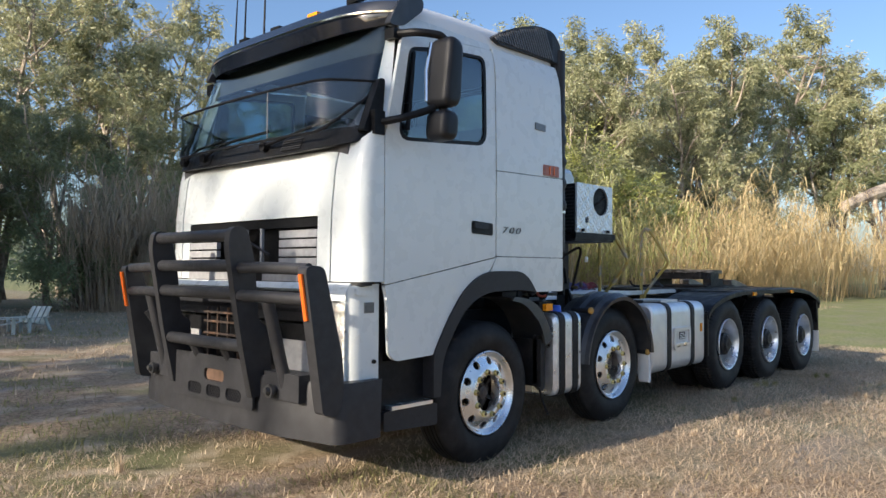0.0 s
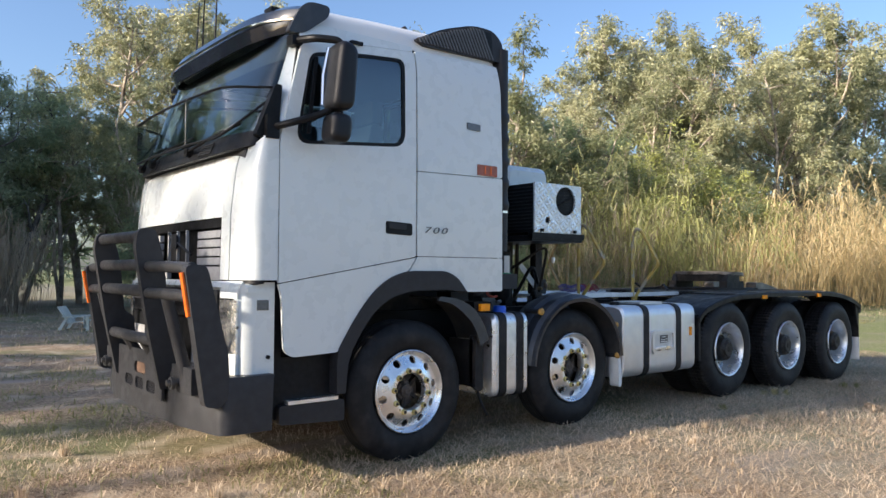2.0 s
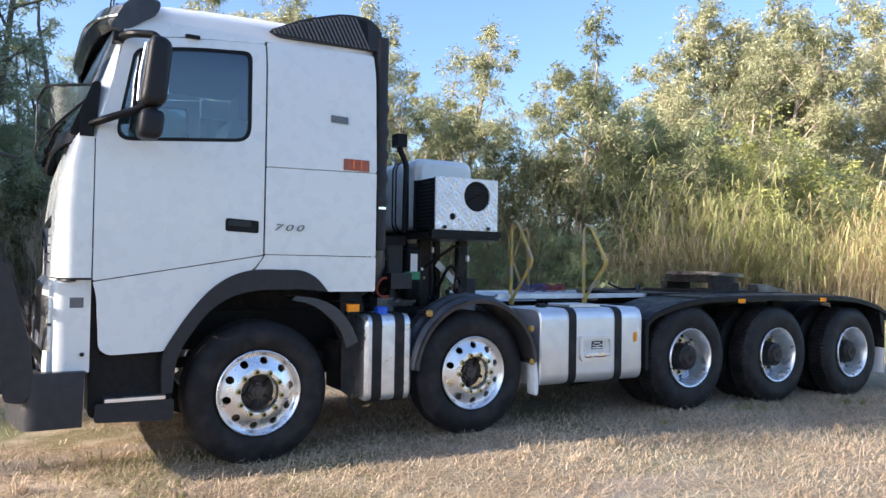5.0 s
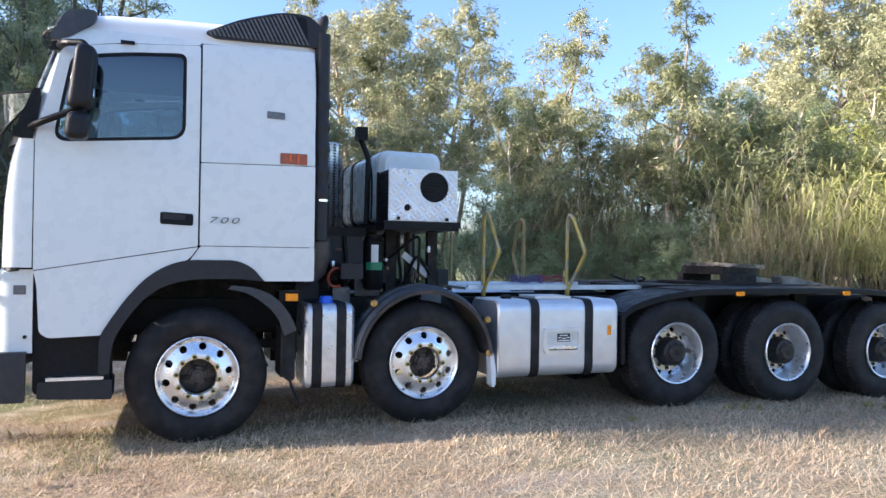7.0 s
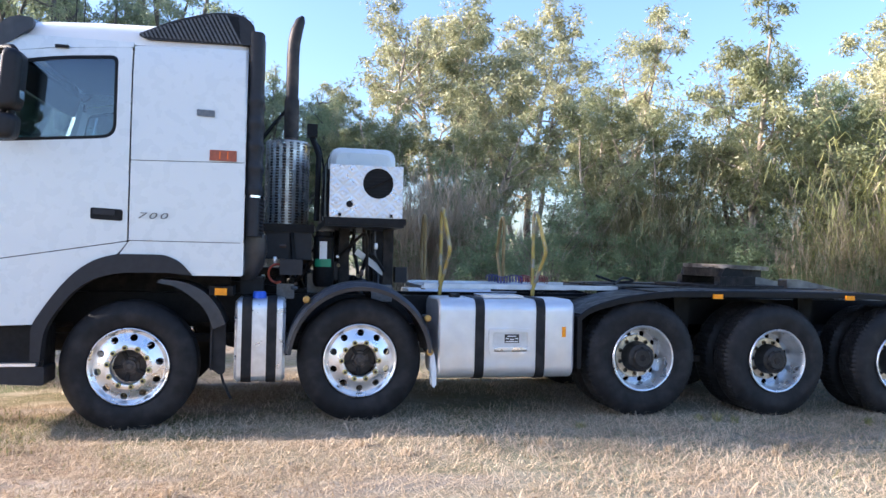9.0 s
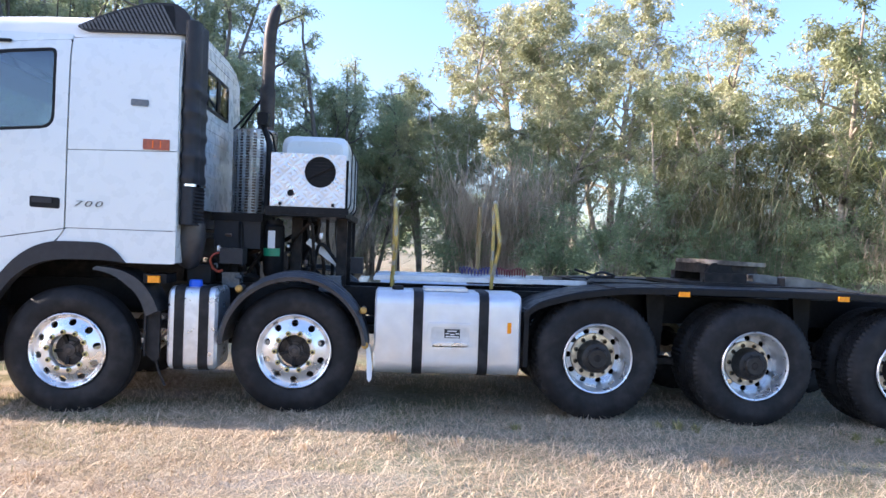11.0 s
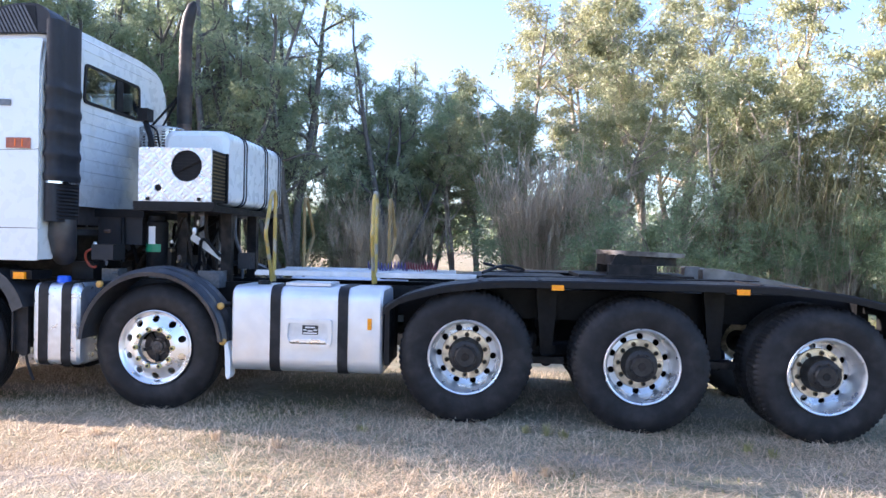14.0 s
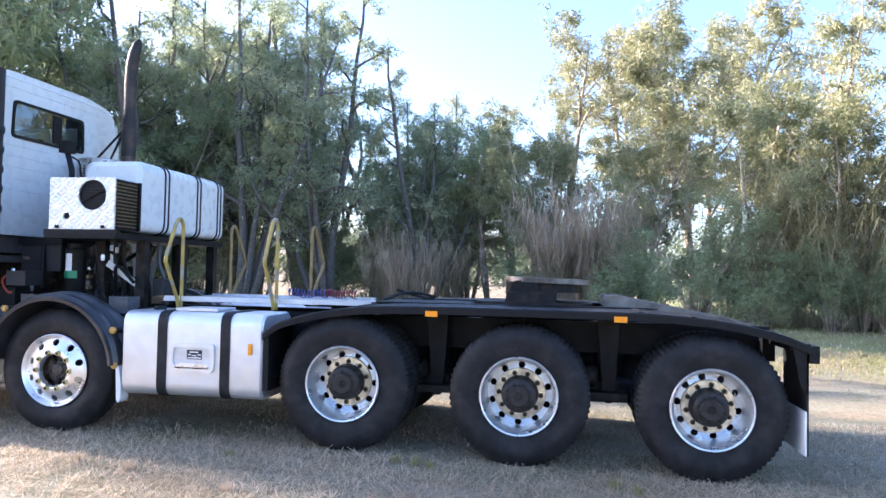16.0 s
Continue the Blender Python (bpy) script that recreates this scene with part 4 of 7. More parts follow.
def build_spoiler():
    prof = rounded([(0.0, 3.3), (0.28, 3.44), (0.62, 3.545), (0.86, 3.545), (0.97, 3.45), (0.97, 3.28), (0.84, 3.28), (0.1, 3.265)], [0.04, 0.1, 0.1, 0.08, 0.05, 0.03, 0.05, 0.02])
    sp = part("air_intake_cowl", prism(prof, -1.19, -0.93), PLASTIC, truck, "dark ribbed plastic air intake cowl on the roof corner", bevel=0.02)
    bm = bmesh.new()
    n = 24
    for k in range(n):
        x0 = 0.02 + k * 0.036
        a, b = Vector((x0, -1.2, 3.285)), Vector((x0 - 0.13, -1.2, 3.53))
        # keep each slat within the cowl's outline
        top = lambda x: lerp([(0.0, 3.31), (0.28, 3.425), (0.62, 3.53), (0.86, 3.53)], x)
        t1 = 1.0
        for i in range(30):
            t = i / 29
            p = a.lerp(b, t)
            if p.x < 0.03 or p.z > top(max(p.x, 0)) - 0.015:
                t1 = t
                break
        if t1 < 0.1:
            continue
        b = a.lerp(b, t1)
        d = Vector((0.009, 0, 0))
        loft(bm, [[a - d, a + d, a + d + Vector((0, 0.03, 0)), a - d + Vector((0, 0.03, 0))], [b - d, b + d, b + d + Vector((0, 0.03, 0)), b - d + Vector((0, 0.03, 0))]])
    part("intake_slats", bm, MID_GREY, sp, "slanting intake slats")
    prof2 = rounded([(0.1, 3.297), (0.3, 3.425), (0.62, 3.52), (0.83, 3.52), (0.85, 3.295)], 0.02)
    part("intake_recess", prism(prof2, -1.194, -1.18), BLACK, sp)
    # duct down the back of the cab
    bm = bmesh.new()
    rings = []
    for i in range(56):
        z = 3.4 - i * (3.4 - 1.62) / 55
        bulge = 0.0 if z > 2.95 or z < 1.95 else 0.012 * (1 if (i % 6) in (0, 1) else 0)
        ring = []
        for k in range(28):
            t = 2 * math.pi * k / 28
            c, sn = math.cos(t), math.sin(t)
            crease = 1 - (0.22 if z > 1.95 else 0.0) * math.exp(-(min(t, 2 * math.pi - t) / 0.12) ** 2)
            ring.append((0.985 + (0.07 + bulge) * math.copysign(abs(c) ** 0.6, c) * crease, -1.0 + (0.215 + bulge) * math.copysign(abs(sn) ** 0.6, sn), z))
        rings.append(ring)
    loft(bm, rings)
    duct = part("intake_duct", bm, PLASTIC, truck, "black air duct down the back of the cab")
    bm = bmesh.new()
    rings = []
    for i in range(22):
        z = 1.95 - i * 0.016
        r = (0.012 if i % 2 else 0)
        rings.append([(0.99 + (0.08 + r) * math.cos(a), -1.0 + (0.205 + r) * math.sin(a), z) for a in [2 * math.pi * k / 20 for k in range(20)]])
    loft(bm, rings)
    part("bellows", bm, RUBBER, duct)
    bm = bmesh.new()
    tube(bm, [(0.99, -1.0, 1.64), (0.99, -1.0, 1.5), (0.97, -0.95, 1.38), (0.93, -0.85, 1.3)], [0.115, 0.125, 0.115, 0.1], 16)
    part("duct_elbow", bm, FENDER, duct)
    bm = bmesh.new()
    loft(bm, [[(0.99 + (0.094 + e) * math.cos(a), -1.0 + (0.219 + e) * math.sin(a), z) for a in [2 * math.pi * k / 20 for k in range(20)]] for e, z in ((-0.01, 1.955), (0.004, 1.955), (0.004, 1.975), (-0.01, 1.975))])
    part("hose_clip", bm, CHROME, duct)


build_spoiler()


# ---- bull bar ----
def build_bull_bar():
    plan = [(-1.24, -1.27), (-1.5, -1.27), (-1.545, -1.262), (-1.58, -1.245), (-1.605, -1.21), (-1.69, -0.75), (-1.71, 0.0), (-1.69, 0.75), (-1.605, 1.21), (-1.58, 1.245), (-1.545, 1.262), (-1.5, 1.27), (-1.24, 1.27)]
    bm = bmesh.new()
    lev = ((0.36, 0.0), (0.42, 0.0), (0.7, 0.01), (0.735, 0.02))
    rings = []
    for z, o in lev:
        outer = [(x + o, y * (1 - o * 0.3), z) for x, y in plan]
        inner = [(x + 0.1 if i not in (0, 12) else x, y * 0.93, z) for i, (x, y) in reversed(list(enumerate(plan)))]
        rings.append(outer + inner)
    loft(bm, rings)
    bar = part("bull_bar", bm, BAR, truck, "grey steel bumper of the bull bar", bevel=0.012)
    # raised middle with its slot and three drain holes
    part("centre_plate", sheet(rounded([(-0.545, 0.5), (0.545, 0.5), (0.545, 0.83), (-0.545, 0.83)], 0.02), [rounded([(-0.19, 0.65), (0.07, 0.65), (0.07, 0.735), (-0.19, 0.735)], 0.04, 6)] +
                               [rounded([(y, 0.535), (y + 0.19, 0.535), (y + 0.19, 0.62), (y, 0.62)], 0.04, 5) for y in (-0.41, -0.15, 0.11)], lambda u, v: (-1.742 + 0.02 * abs(u) ** 2, u, v), 0.02), BAR, bar, bevel=0.003)
    part("slot_back", B(-1.724, -1.7, -0.22, 0.1, 0.64, 0.745), RUST, bar)
    for y in (-0.41, -0.15, 0.11):
        bm = bmesh.new()
        for k in range(9):
            for d in (-0.05, 0.05):
                tube(bm, [(-1.728, y - 0.04 + k * 0.034 - d, 0.53), (-1.728, y - 0.04 + k * 0.034 + d, 0.625)], 0.0035, 4)
        part("mesh_insert", bm, PLASTIC, bar, "diagonal steel mesh behind a slot")
        # black block that stands in for the shade inside the slot
        part("slot_shadow", B(-1.716, -1.7, y - 0.01, y + 0.2, 0.53, 0.63), BLACK, bar)
    for s in (-1, 1):
        # outer uprights
        bm = bmesh.new()
        loft(bm, [[(x, s * 1.255, z) for x, z in rounded([(-1.845, 1.47), (-1.7, 1.47), (-1.55, 0.9), (-1.53, 0.62), (-1.6, 0.54), (-1.7, 0.56)], [0.05, 0.05, 0.05, 0.03, 0.03, 0.03])],
                  [(x, s * 1.17, z) for x, z in rounded([(-1.845, 1.47), (-1.7, 1.47), (-1.55, 0.9), (-1.53, 0.62), (-1.6, 0.54), (-1.7, 0.56)], [0.05, 0.05, 0.05, 0.03, 0.03, 0.03])]])
        up = part("outer_upright", bm, BAR, bar, bevel=0.018)
        # lens strip on the upright's front edge
        bm = bmesh.new()
        tube(bm, [(-1.849, s * 1.213, 1.42), (-1.801, s * 1.213, 1.14)], 0.016, 8)
        part("indicator", bm, ORANGE, bar, "long orange indicator lens")
        # inner uprights
        prof = rounded([(-1.94, 1.6), (-1.92, 1.73), (-1.8, 1.73), (-1.74, 1.5), (-1.7, 1.1), (-1.62, 1.05), (-1.6, 0.75), (-1.68, 0.6), (-1.75, 0.585), (-1.84, 1.0)], [0.05, 0.05, 0.06, 0.05, 0.03, 0.03, 0.03, 0.02, 0.02, 0.1])
        part("inner_upright", prism(prof, s * 0.53 - 0.03, s * 0.53 + 0.03), BAR, bar, bevel=0.015)
        # side rails
        for z in (1.46, 1.275):
            bm = bmesh.new()
            tube(bm, [(-1.845, s * 0.53, z), (-1.83, s * 0.75, z), (-1.775, s * 1.2, z - 0.01)], 0.038, 14)
            part("side_rail", bm, BAR, bar)
        bm = bmesh.new()
        tube(bm, [(-1.8, s * 0.8, 1.26), (-1.65, s * 0.81, 0.66)], 0.042, 12)
        part("stay_tube", bm, BAR, bar)
        bm = bmesh.new()
        tube(bm, [(-1.68, s * 1.1, 1.1), (-1.4, s * 1.0, 0.68)], 0.03, 10)
        part("stay_tube", bm, BAR, bar)
        # recovery pin
        part("pin_block", B(-1.695, -1.55, min(s * 0.62, s * 1.0), max(s * 0.62, s * 1.0), 0.6, 0.775), BAR, bar, bevel=0.012)
        bm = bmesh.new()
        y = -0.74 if s < 0 else 0.885
        lathe(bm, [(0, -0.045), (0.02, -0.045), (0.026, -0.01), (0.026, 0.06), (0.0, 0.06)], 16, (-1.727, y, 0.66), "x")
        lathe(bm, [(0.03, -0.012), (0.045, -0.012), (0.045, 0.012), (0.03, 0.012)], 16, (-1.735, y, 0.655), "x", closed=True)
        part("recovery_pin", bm, NUMBER, bar, "dull steel recovery pin")
    for z, x in ((1.675, -1.87), (1.47, -1.855), (1.285, -1.835), (0.93, -1.775)):
        bm = bmesh.new()
        tube(bm, [(x, -0.53, z), (x - 0.01, 0, z), (x, 0.53, z)], 0.042, 14)
        part("centre_rail", bm, BAR, bar)
    for y in (-0.22, 0.2):
        bm = bmesh.new()
        tube(bm, [(-1.77, y, 0.93), (-1.68, y, 0.78)], 0.04, 10)
        part("stay_tube", bm, BAR, bar)
    return bar


build_bull_bar()


# ---- wheels ----
TYRE_R = 0.535


def tyre_mesh(lugs, seed):
    """Outer face at y = 0, tyre reaching to y = 0.29; the near side faces -y."""
    bm = bmesh.new()
    w = 0.285
    prof = [(0.294 if lugs else 0.318, 0.03), (0.306 if lugs else 0.33, 0.012), (0.35 if lugs else 0.36, 0.0), (0.42, -0.012), (0.465, -0.006), (0.495, 0.012), (0.512, 0.022), (0.528, 0.038)]
    n = 222 if lugs else 120
    groove = []
    ribs = 5
    a = 0.045
    step = (w - 0.09) / ribs
    for k in range(ribs):
        groove += [(TYRE_R, a + 0.004), (TYRE_R, a + step - 0.012)]
        if k < ribs - 1:
            groove += [(TYRE_R - 0.012, a + step - 0.009), (TYRE_R - 0.012, a + step - 0.001)]
        a += step
    back = [(r, w - y) for r, y in reversed(prof)]
    full = prof + groove + back
    rings = []
    swell = 1.11 if lugs else 1.14
    for r, y in full:
        ring = []
        for k in range(n):
            rr = max(r, 0.36 + (r - 0.36) * swell)
            if lugs and r > 0.508 and (k % 3 == 0):
                rr -= 0.006 if r < 0.52 else 0.011
            t = 2 * math.pi * k / n
            ring.append((rr * math.cos(t), y, rr * math.sin(t)))
        rings.append(ring)
    loft(bm, rings, True, False)
    bmesh.ops.recalc_face_normals(bm, faces=bm.faces)
    me = bpy.data.meshes.new("tyre")
    bm.to_mesh(me)
    bm.free()
    return me


def disc_with_holes(bm, r0, r1, y0, y1, hole_r, at_r, count, turn, thick):
    """A cone-shaped plate between two radii, pierced by hand holes."""
    def place(u, v):
        r = math.hypot(u, v)
        return (u, y0 + (y1 - y0) * (r - r0) / (r1 - r0), v)
    holes = [circle(0, 0, r0, 40)] + [circle(at_r * math.cos(2 * math.pi * (k + turn) / count), at_r * math.sin(2 * math.pi * (k + turn) / count), hole_r, 14) for k in range(count)]
    b = sheet(circle(0, 0, r1, 60), holes, place, thick)
    me = bpy.data.meshes.new("tmp")
    b.to_mesh(me)
    b.free()
    bm.from_mesh(me)
    bpy.data.meshes.remove(me)


def steer_rim():
    bm = bmesh.new()
    lathe(bm, [(0.3, 0.2), (0.3, 0.06), (0.312, 0.02), (0.326, 0.004), (0.33, -0.006), (0.322, -0.012), (0.312, -0.006), (0.3, 0.014), (0.292, 0.026), (0.285, 0.03)], 60)
    disc_with_holes(bm, 0.2, 0.2865, -0.012, 0.03, 0.031, 0.2505, 10, 0.5, 0.02)
    lathe(bm, [(0.2015, -0.0135), (0.19, -0.02), (0.155, -0.022), (0.149, -0.02), (0.144, -0.01), (0.141, 0.03)], 48)
    bmesh.ops.recalc_face_normals(bm, faces=bm.faces)
    me = bpy.data.meshes.new("rim")
    bm.to_mesh(me)
    bm.free()
    return me


def drive_rim():
    bm = bmesh.new()
    lathe(bm, [(0.282, 0.25), (0.288, 0.12), (0.293, 0.03), (0.304, 0.004), (0.31, -0.006), (0.303, -0.016), (0.292, -0.012), (0.281, 0.012), (0.275, 0.05), (0.266, 0.08), (0.262, 0.175), (0.256, 0.2)], 60)
    disc_with_holes(bm, 0.196, 0.2585, 0.185, 0.201, 0.0275, 0.2285, 10, 0.5, 0.014)
    bmesh.ops.recalc_face_normals(bm, faces=bm.faces)
    me = bpy.data.meshes.new("rim")
    bm.to_mesh(me)
    bm.free()
    return me


def turned(prof, n=32, name="turned"):
    bm = lathe(bmesh.new(), prof, n)
    bmesh.ops.recalc_face_normals(bm, faces=bm.faces)
    me = bpy.data.meshes.new(name)
    bm.to_mesh(me)
    bm.free()
    return me


TYRES = {False: tyre_mesh(False, 1), True: tyre_mesh(True, 2)}
RIM_S, RIM_D = steer_rim(), drive_rim()
NUT = turned([(0.0, -0.03), (0.007, -0.03), (0.013, -0.024), (0.0145, -0.006), (0.019, -0.004), (0.019, 0.0)], 10, "nut")
NUT_RING = turned([(0.013, -0.022), (0.018, -0.022), (0.024, -0.008), (0.024, 0.004), (0.013, 0.004)], 10, "indicator_ring")
HUB_S = turned([(0.0, 0.028), (0.022, 0.028), (0.03, 0.036), (0.05, 0.04), (0.056, 0.06), (0.075, 0.062), (0.082, 0.085), (0.108, 0.09), (0.141, 0.1), (0.142, 0.13), (0.0, 0.13)], 32, "hub")
HUB_RIB_MESH = bpy.data.meshes.new("hub_rib")
_rib = B(0.05, 0.138, 0.055, 0.1, -0.014, 0.014)
_rib.to_mesh(HUB_RIB_MESH)
_rib.free()
HUB_D = turned([(0.0, 0.0), (0.075, -0.004), (0.086, 0.006), (0.09, 0.02), (0.116, 0.022), (0.13, 0.034), (0.135, 0.09), (0.145, 0.118), (0.148, 0.165), (0.0, 0.165)], 32, "hub")
PLATE_D = turned([(0.115, 0.165), (0.15, 0.16), (0.2, 0.162), (0.206, 0.18), (0.12, 0.185)], 48, "bolt_ring")
NUT_RING_D = turned([(0.012, -0.014), (0.017, -0.013), (0.021, -0.004), (0.021, 0.004), (0.012, 0.004)], 10, "washer")
HUB_BOLT = turned([(0.0, -0.016), (0.012, -0.016), (0.013, 0.004)], 6, "hub_bolt")
CAP_NUB = turned([(0.0, -0.006), (0.03, -0.006), (0.034, 0.0), (0.034, 0.02)], 10, "cap")


def wheel(x, y, z, sign, drive, turn):
    """One wheel on the near (-1) or far (+1) side."""
    w = new("wheel")
    w.parent = truck
    w.empty_display_size = 0.1
    big = DRIVE_SCALE if drive else 1.0
    w.matrix_world = Matrix.Translation((x, y, z)) @ pose(0, 0, 0, 0, 0, 0 if sign < 0 else 180) @ pose(0, 0, 0, 0, turn, 0) @ Matrix.Diagonal((big, 1, big, 1))
    lab = "chunky block-tread drive tyre" if drive else "ribbed black steer tyre"

    def put(name, me, material, m=None, label="", smooth=True, angle=40):
        if not me.materials:
            me.materials.append(material)
            me.polygons.foreach_set("use_smooth", [True] * len(me.polygons))
            me.set_sharp_from_angle(angle=radians(angle))
        ob = new(name, me)
        ob.parent = w
        if m:
            ob.matrix_local = m
        if label:
            ob["label"] = label
        return ob

    put("tyre", TYRES[drive], RUBBER, None, lab, angle=50 if not drive else 25)
    if drive:
        put("rim", RIM_D, SILVER, None, "silver deep-dish rim")
        put("bolt_ring", PLATE_D, RING)
        put("hub", HUB_D, HUBMET)
        put("hub_cap", CAP_NUB, GRIME)
        for k in range(8):
            t = 2 * math.pi * (k + 0.5) / 8
            put("hub_bolt", HUB_BOLT, GRIME, Matrix.Translation((0.095 * math.cos(t), 0.03, 0.095 * math.sin(t))))
        ny = 0.16
    else:
        put("rim", RIM_S, POLISH, None, "polished aluminium rim with round hand holes")
        put("hub", HUB_S, BROWNHUB)
        for k in range(5):
            put("hub_rib", HUB_RIB_MESH, GRIME, Matrix.Rotation(2 * math.pi * (k + 0.3) / 5, 4, "Y"))
        ny = -0.022
    if sign < 0:
        for k in range(10):
            t = 2 * math.pi * k / 10
            p = Matrix.Translation((0.1675 * math.cos(t), ny, 0.1675 * math.sin(t)))
            put("wheel_nut", NUT, HUBMET, p)
            put("nut_ring", NUT_RING_D if drive else NUT_RING, NUT_BROWN if drive else BRASS, p, "" if drive else "yellow wheel nut ring")
    return w


DRIVE_SCALE = 1.03
AXLES = ((0.0, 0.486, False, 8), (1.955, 0.528, False, 0), (4.686, 0.538, True, 20), (6.158, 0.504, True, 3), (7.64, 0.472, True, -11))
for x, hub_z, drive, turn in AXLES:
    for sign in (-1, 1):
        wheel(x, sign * (1.215 if drive else 1.155), hub_z, sign, drive, turn)
        if drive:
            inner = new("inner_tyre", TYRES[True])
            inner.parent = truck
            inner.matrix_world = Matrix.Translation((x, sign * 0.86, hub_z)) @ pose(0, 0, 0, 0, 0, 0 if sign < 0 else 180) @ Matrix.Diagonal((DRIVE_SCALE, 1, DRIVE_SCALE, 1))
    bm = bmesh.new()
    tube(bm, [(x, -1.0, hub_z), (x, 1.0, hub_z)], 0.075 if drive else 0.05, 12)
    if drive:
        lathe(bm, [(0.0, -0.2), (0.13, -0.17), (0.19, 0.0), (0.13, 0.17), (0.0, 0.2)], 16, (x, 0.0, hub_z + 0.02), "y")
    part("axle", bm, GRIME, truck)


# ---- chassis ----
def build_chassis():
    bm = bmesh.new()
    for s in (-1, 1):
        y0, y1 = sorted((s * 0.35, s * 0.43))
        box(bm, -1.0, 8.25, y0, y1, 0.8, 1.08)
    for x in (-0.6, 0.9, 2.4, 3.4, 4.1, 5.4, 6.85, 8.15):
        box(bm, x - 0.05, x + 0.05, -0.36, 0.36, 0.66, 1.04)
    ch = part("chassis", bm, BLACK, truck, "black steel chassis rails", bevel=0.008)
    bm = B(-0.85, 0.75, -0.34, 0.34, 0.75, 1.5)
    box(bm, -1.2, -0.85, -0.5, 0.5, 0.7, 1.5)
    box(bm, 0.75, 1.25, -0.22, 0.22, 0.8, 1.25)
    part("engine", bm, GRIME, truck, bevel=0.05)
    # hangers and air bags between the drive wheels
    for x in (5.39, 6.88):
        for s in (-1, 1):
            bm = prism(rounded([(x - 0.09, 1.12), (x + 0.1, 1.12), (x + 0.07, 0.62), (x + 0.05, 0.4), (x - 0.03, 0.4), (x - 0.05, 0.62)], 0.03), s * 0.6, s * 0.68)
            part("hanger", bm, BLACK, truck, bevel=0.008)
            bm = bmesh.new()
            lathe(bm, [(0, -0.12), (0.07, -0.12), (0.09, -0.08), (0.09, -0.01), (0.1, 0.0), (0.09, 0.01), (0.09, 0.09), (0.06, 0.12), (0, 0.12)], 18, (x - 0.2, s * 0.66, 0.62), "x")
            part("brake_chamber", bm, GRIME, truck)
            part("torque_rod", B(x - 0.62, x + 0.1, s * 0.56 - 0.03, s * 0.56 + 0.03, 0.5, 0.57), GRIME, truck, bevel=0.02)
            part("spring_foot", B(x - 0.16, x + 0.16, min(s * 0.6, s * 0.8), max(s * 0.6, s * 0.8), 0.44, 0.5), GRIME, truck, bevel=0.015)
    for x in (5.0, 6.5, 8.0):
        for s in (-1, 1):
            bm = bmesh.new()
            lathe(bm, [(0, 0.55), (0.1, 0.55), (0.14, 0.62), (0.12, 0.7), (0.14, 0.78), (0.1, 0.86), (0, 0.86)], 20, (x, s * 0.52, 0), "z")
            part("air_bag", bm, RUBBER, truck)
    # shafts and air tanks under the frame
    bm = bmesh.new()
    tube(bm, [(1.2, 0, 0.75), (4.6, 0, 0.6)], 0.06, 12)
    part("prop_shaft", bm, GRIME, truck)
    bm = bmesh.new()
    lathe(bm, [(0, -0.3), (0.09, -0.3), (0.12, -0.26), (0.12, 0.26), (0.09, 0.3), (0, 0.3)], 20, (3.2, 0.15, 0.55), "x")
    part("air_tank", bm, BLACK, truck)
    part("spring", B(-0.8, 0.8, -0.48, -0.4, 0.62, 0.7), GRIME, truck, bevel=0.01)
    part("spring", B(1.2, 2.7, -0.48, -0.4, 0.62, 0.7), GRIME, truck, bevel=0.01)
    # far-side boxes and the plates that close the gaps between the drive wheels
    part("battery_box", B(0.8, 1.34, 0.6, 1.2, 0.34, 1.06), BLACK, truck, "black battery box", bevel=0.02)
    part("gearbox", prism(rounded([(0.7, 0.55), (1.7, 0.5), (1.7, 1.1), (0.7, 1.2)], 0.08), -0.3, 0.3), GRIME, truck, bevel=0.04)
    for x in (4.07, 5.42, 6.9):
        part("spray_plate", prism(rounded([(x - 0.42, 1.12), (x + 0.42, 1.12), (x + 0.3, 0.5), (x + 0.12, 0.3), (x - 0.12, 0.3), (x - 0.3, 0.5)], 0.05), 0.62, 0.64), BLACK, truck)
    for x, z in ((5.42, 0.42), (6.9, 0.4)):
        bm = bmesh.new()
        lathe(bm, [(0, -0.3), (0.09, -0.3), (0.12, -0.26), (0.12, 0.26), (0.09, 0.3), (0, 0.3)], 20, (x, 0.1, z), "x")
        part("air_tank", bm, BLACK, truck)
    return ch


build_chassis()


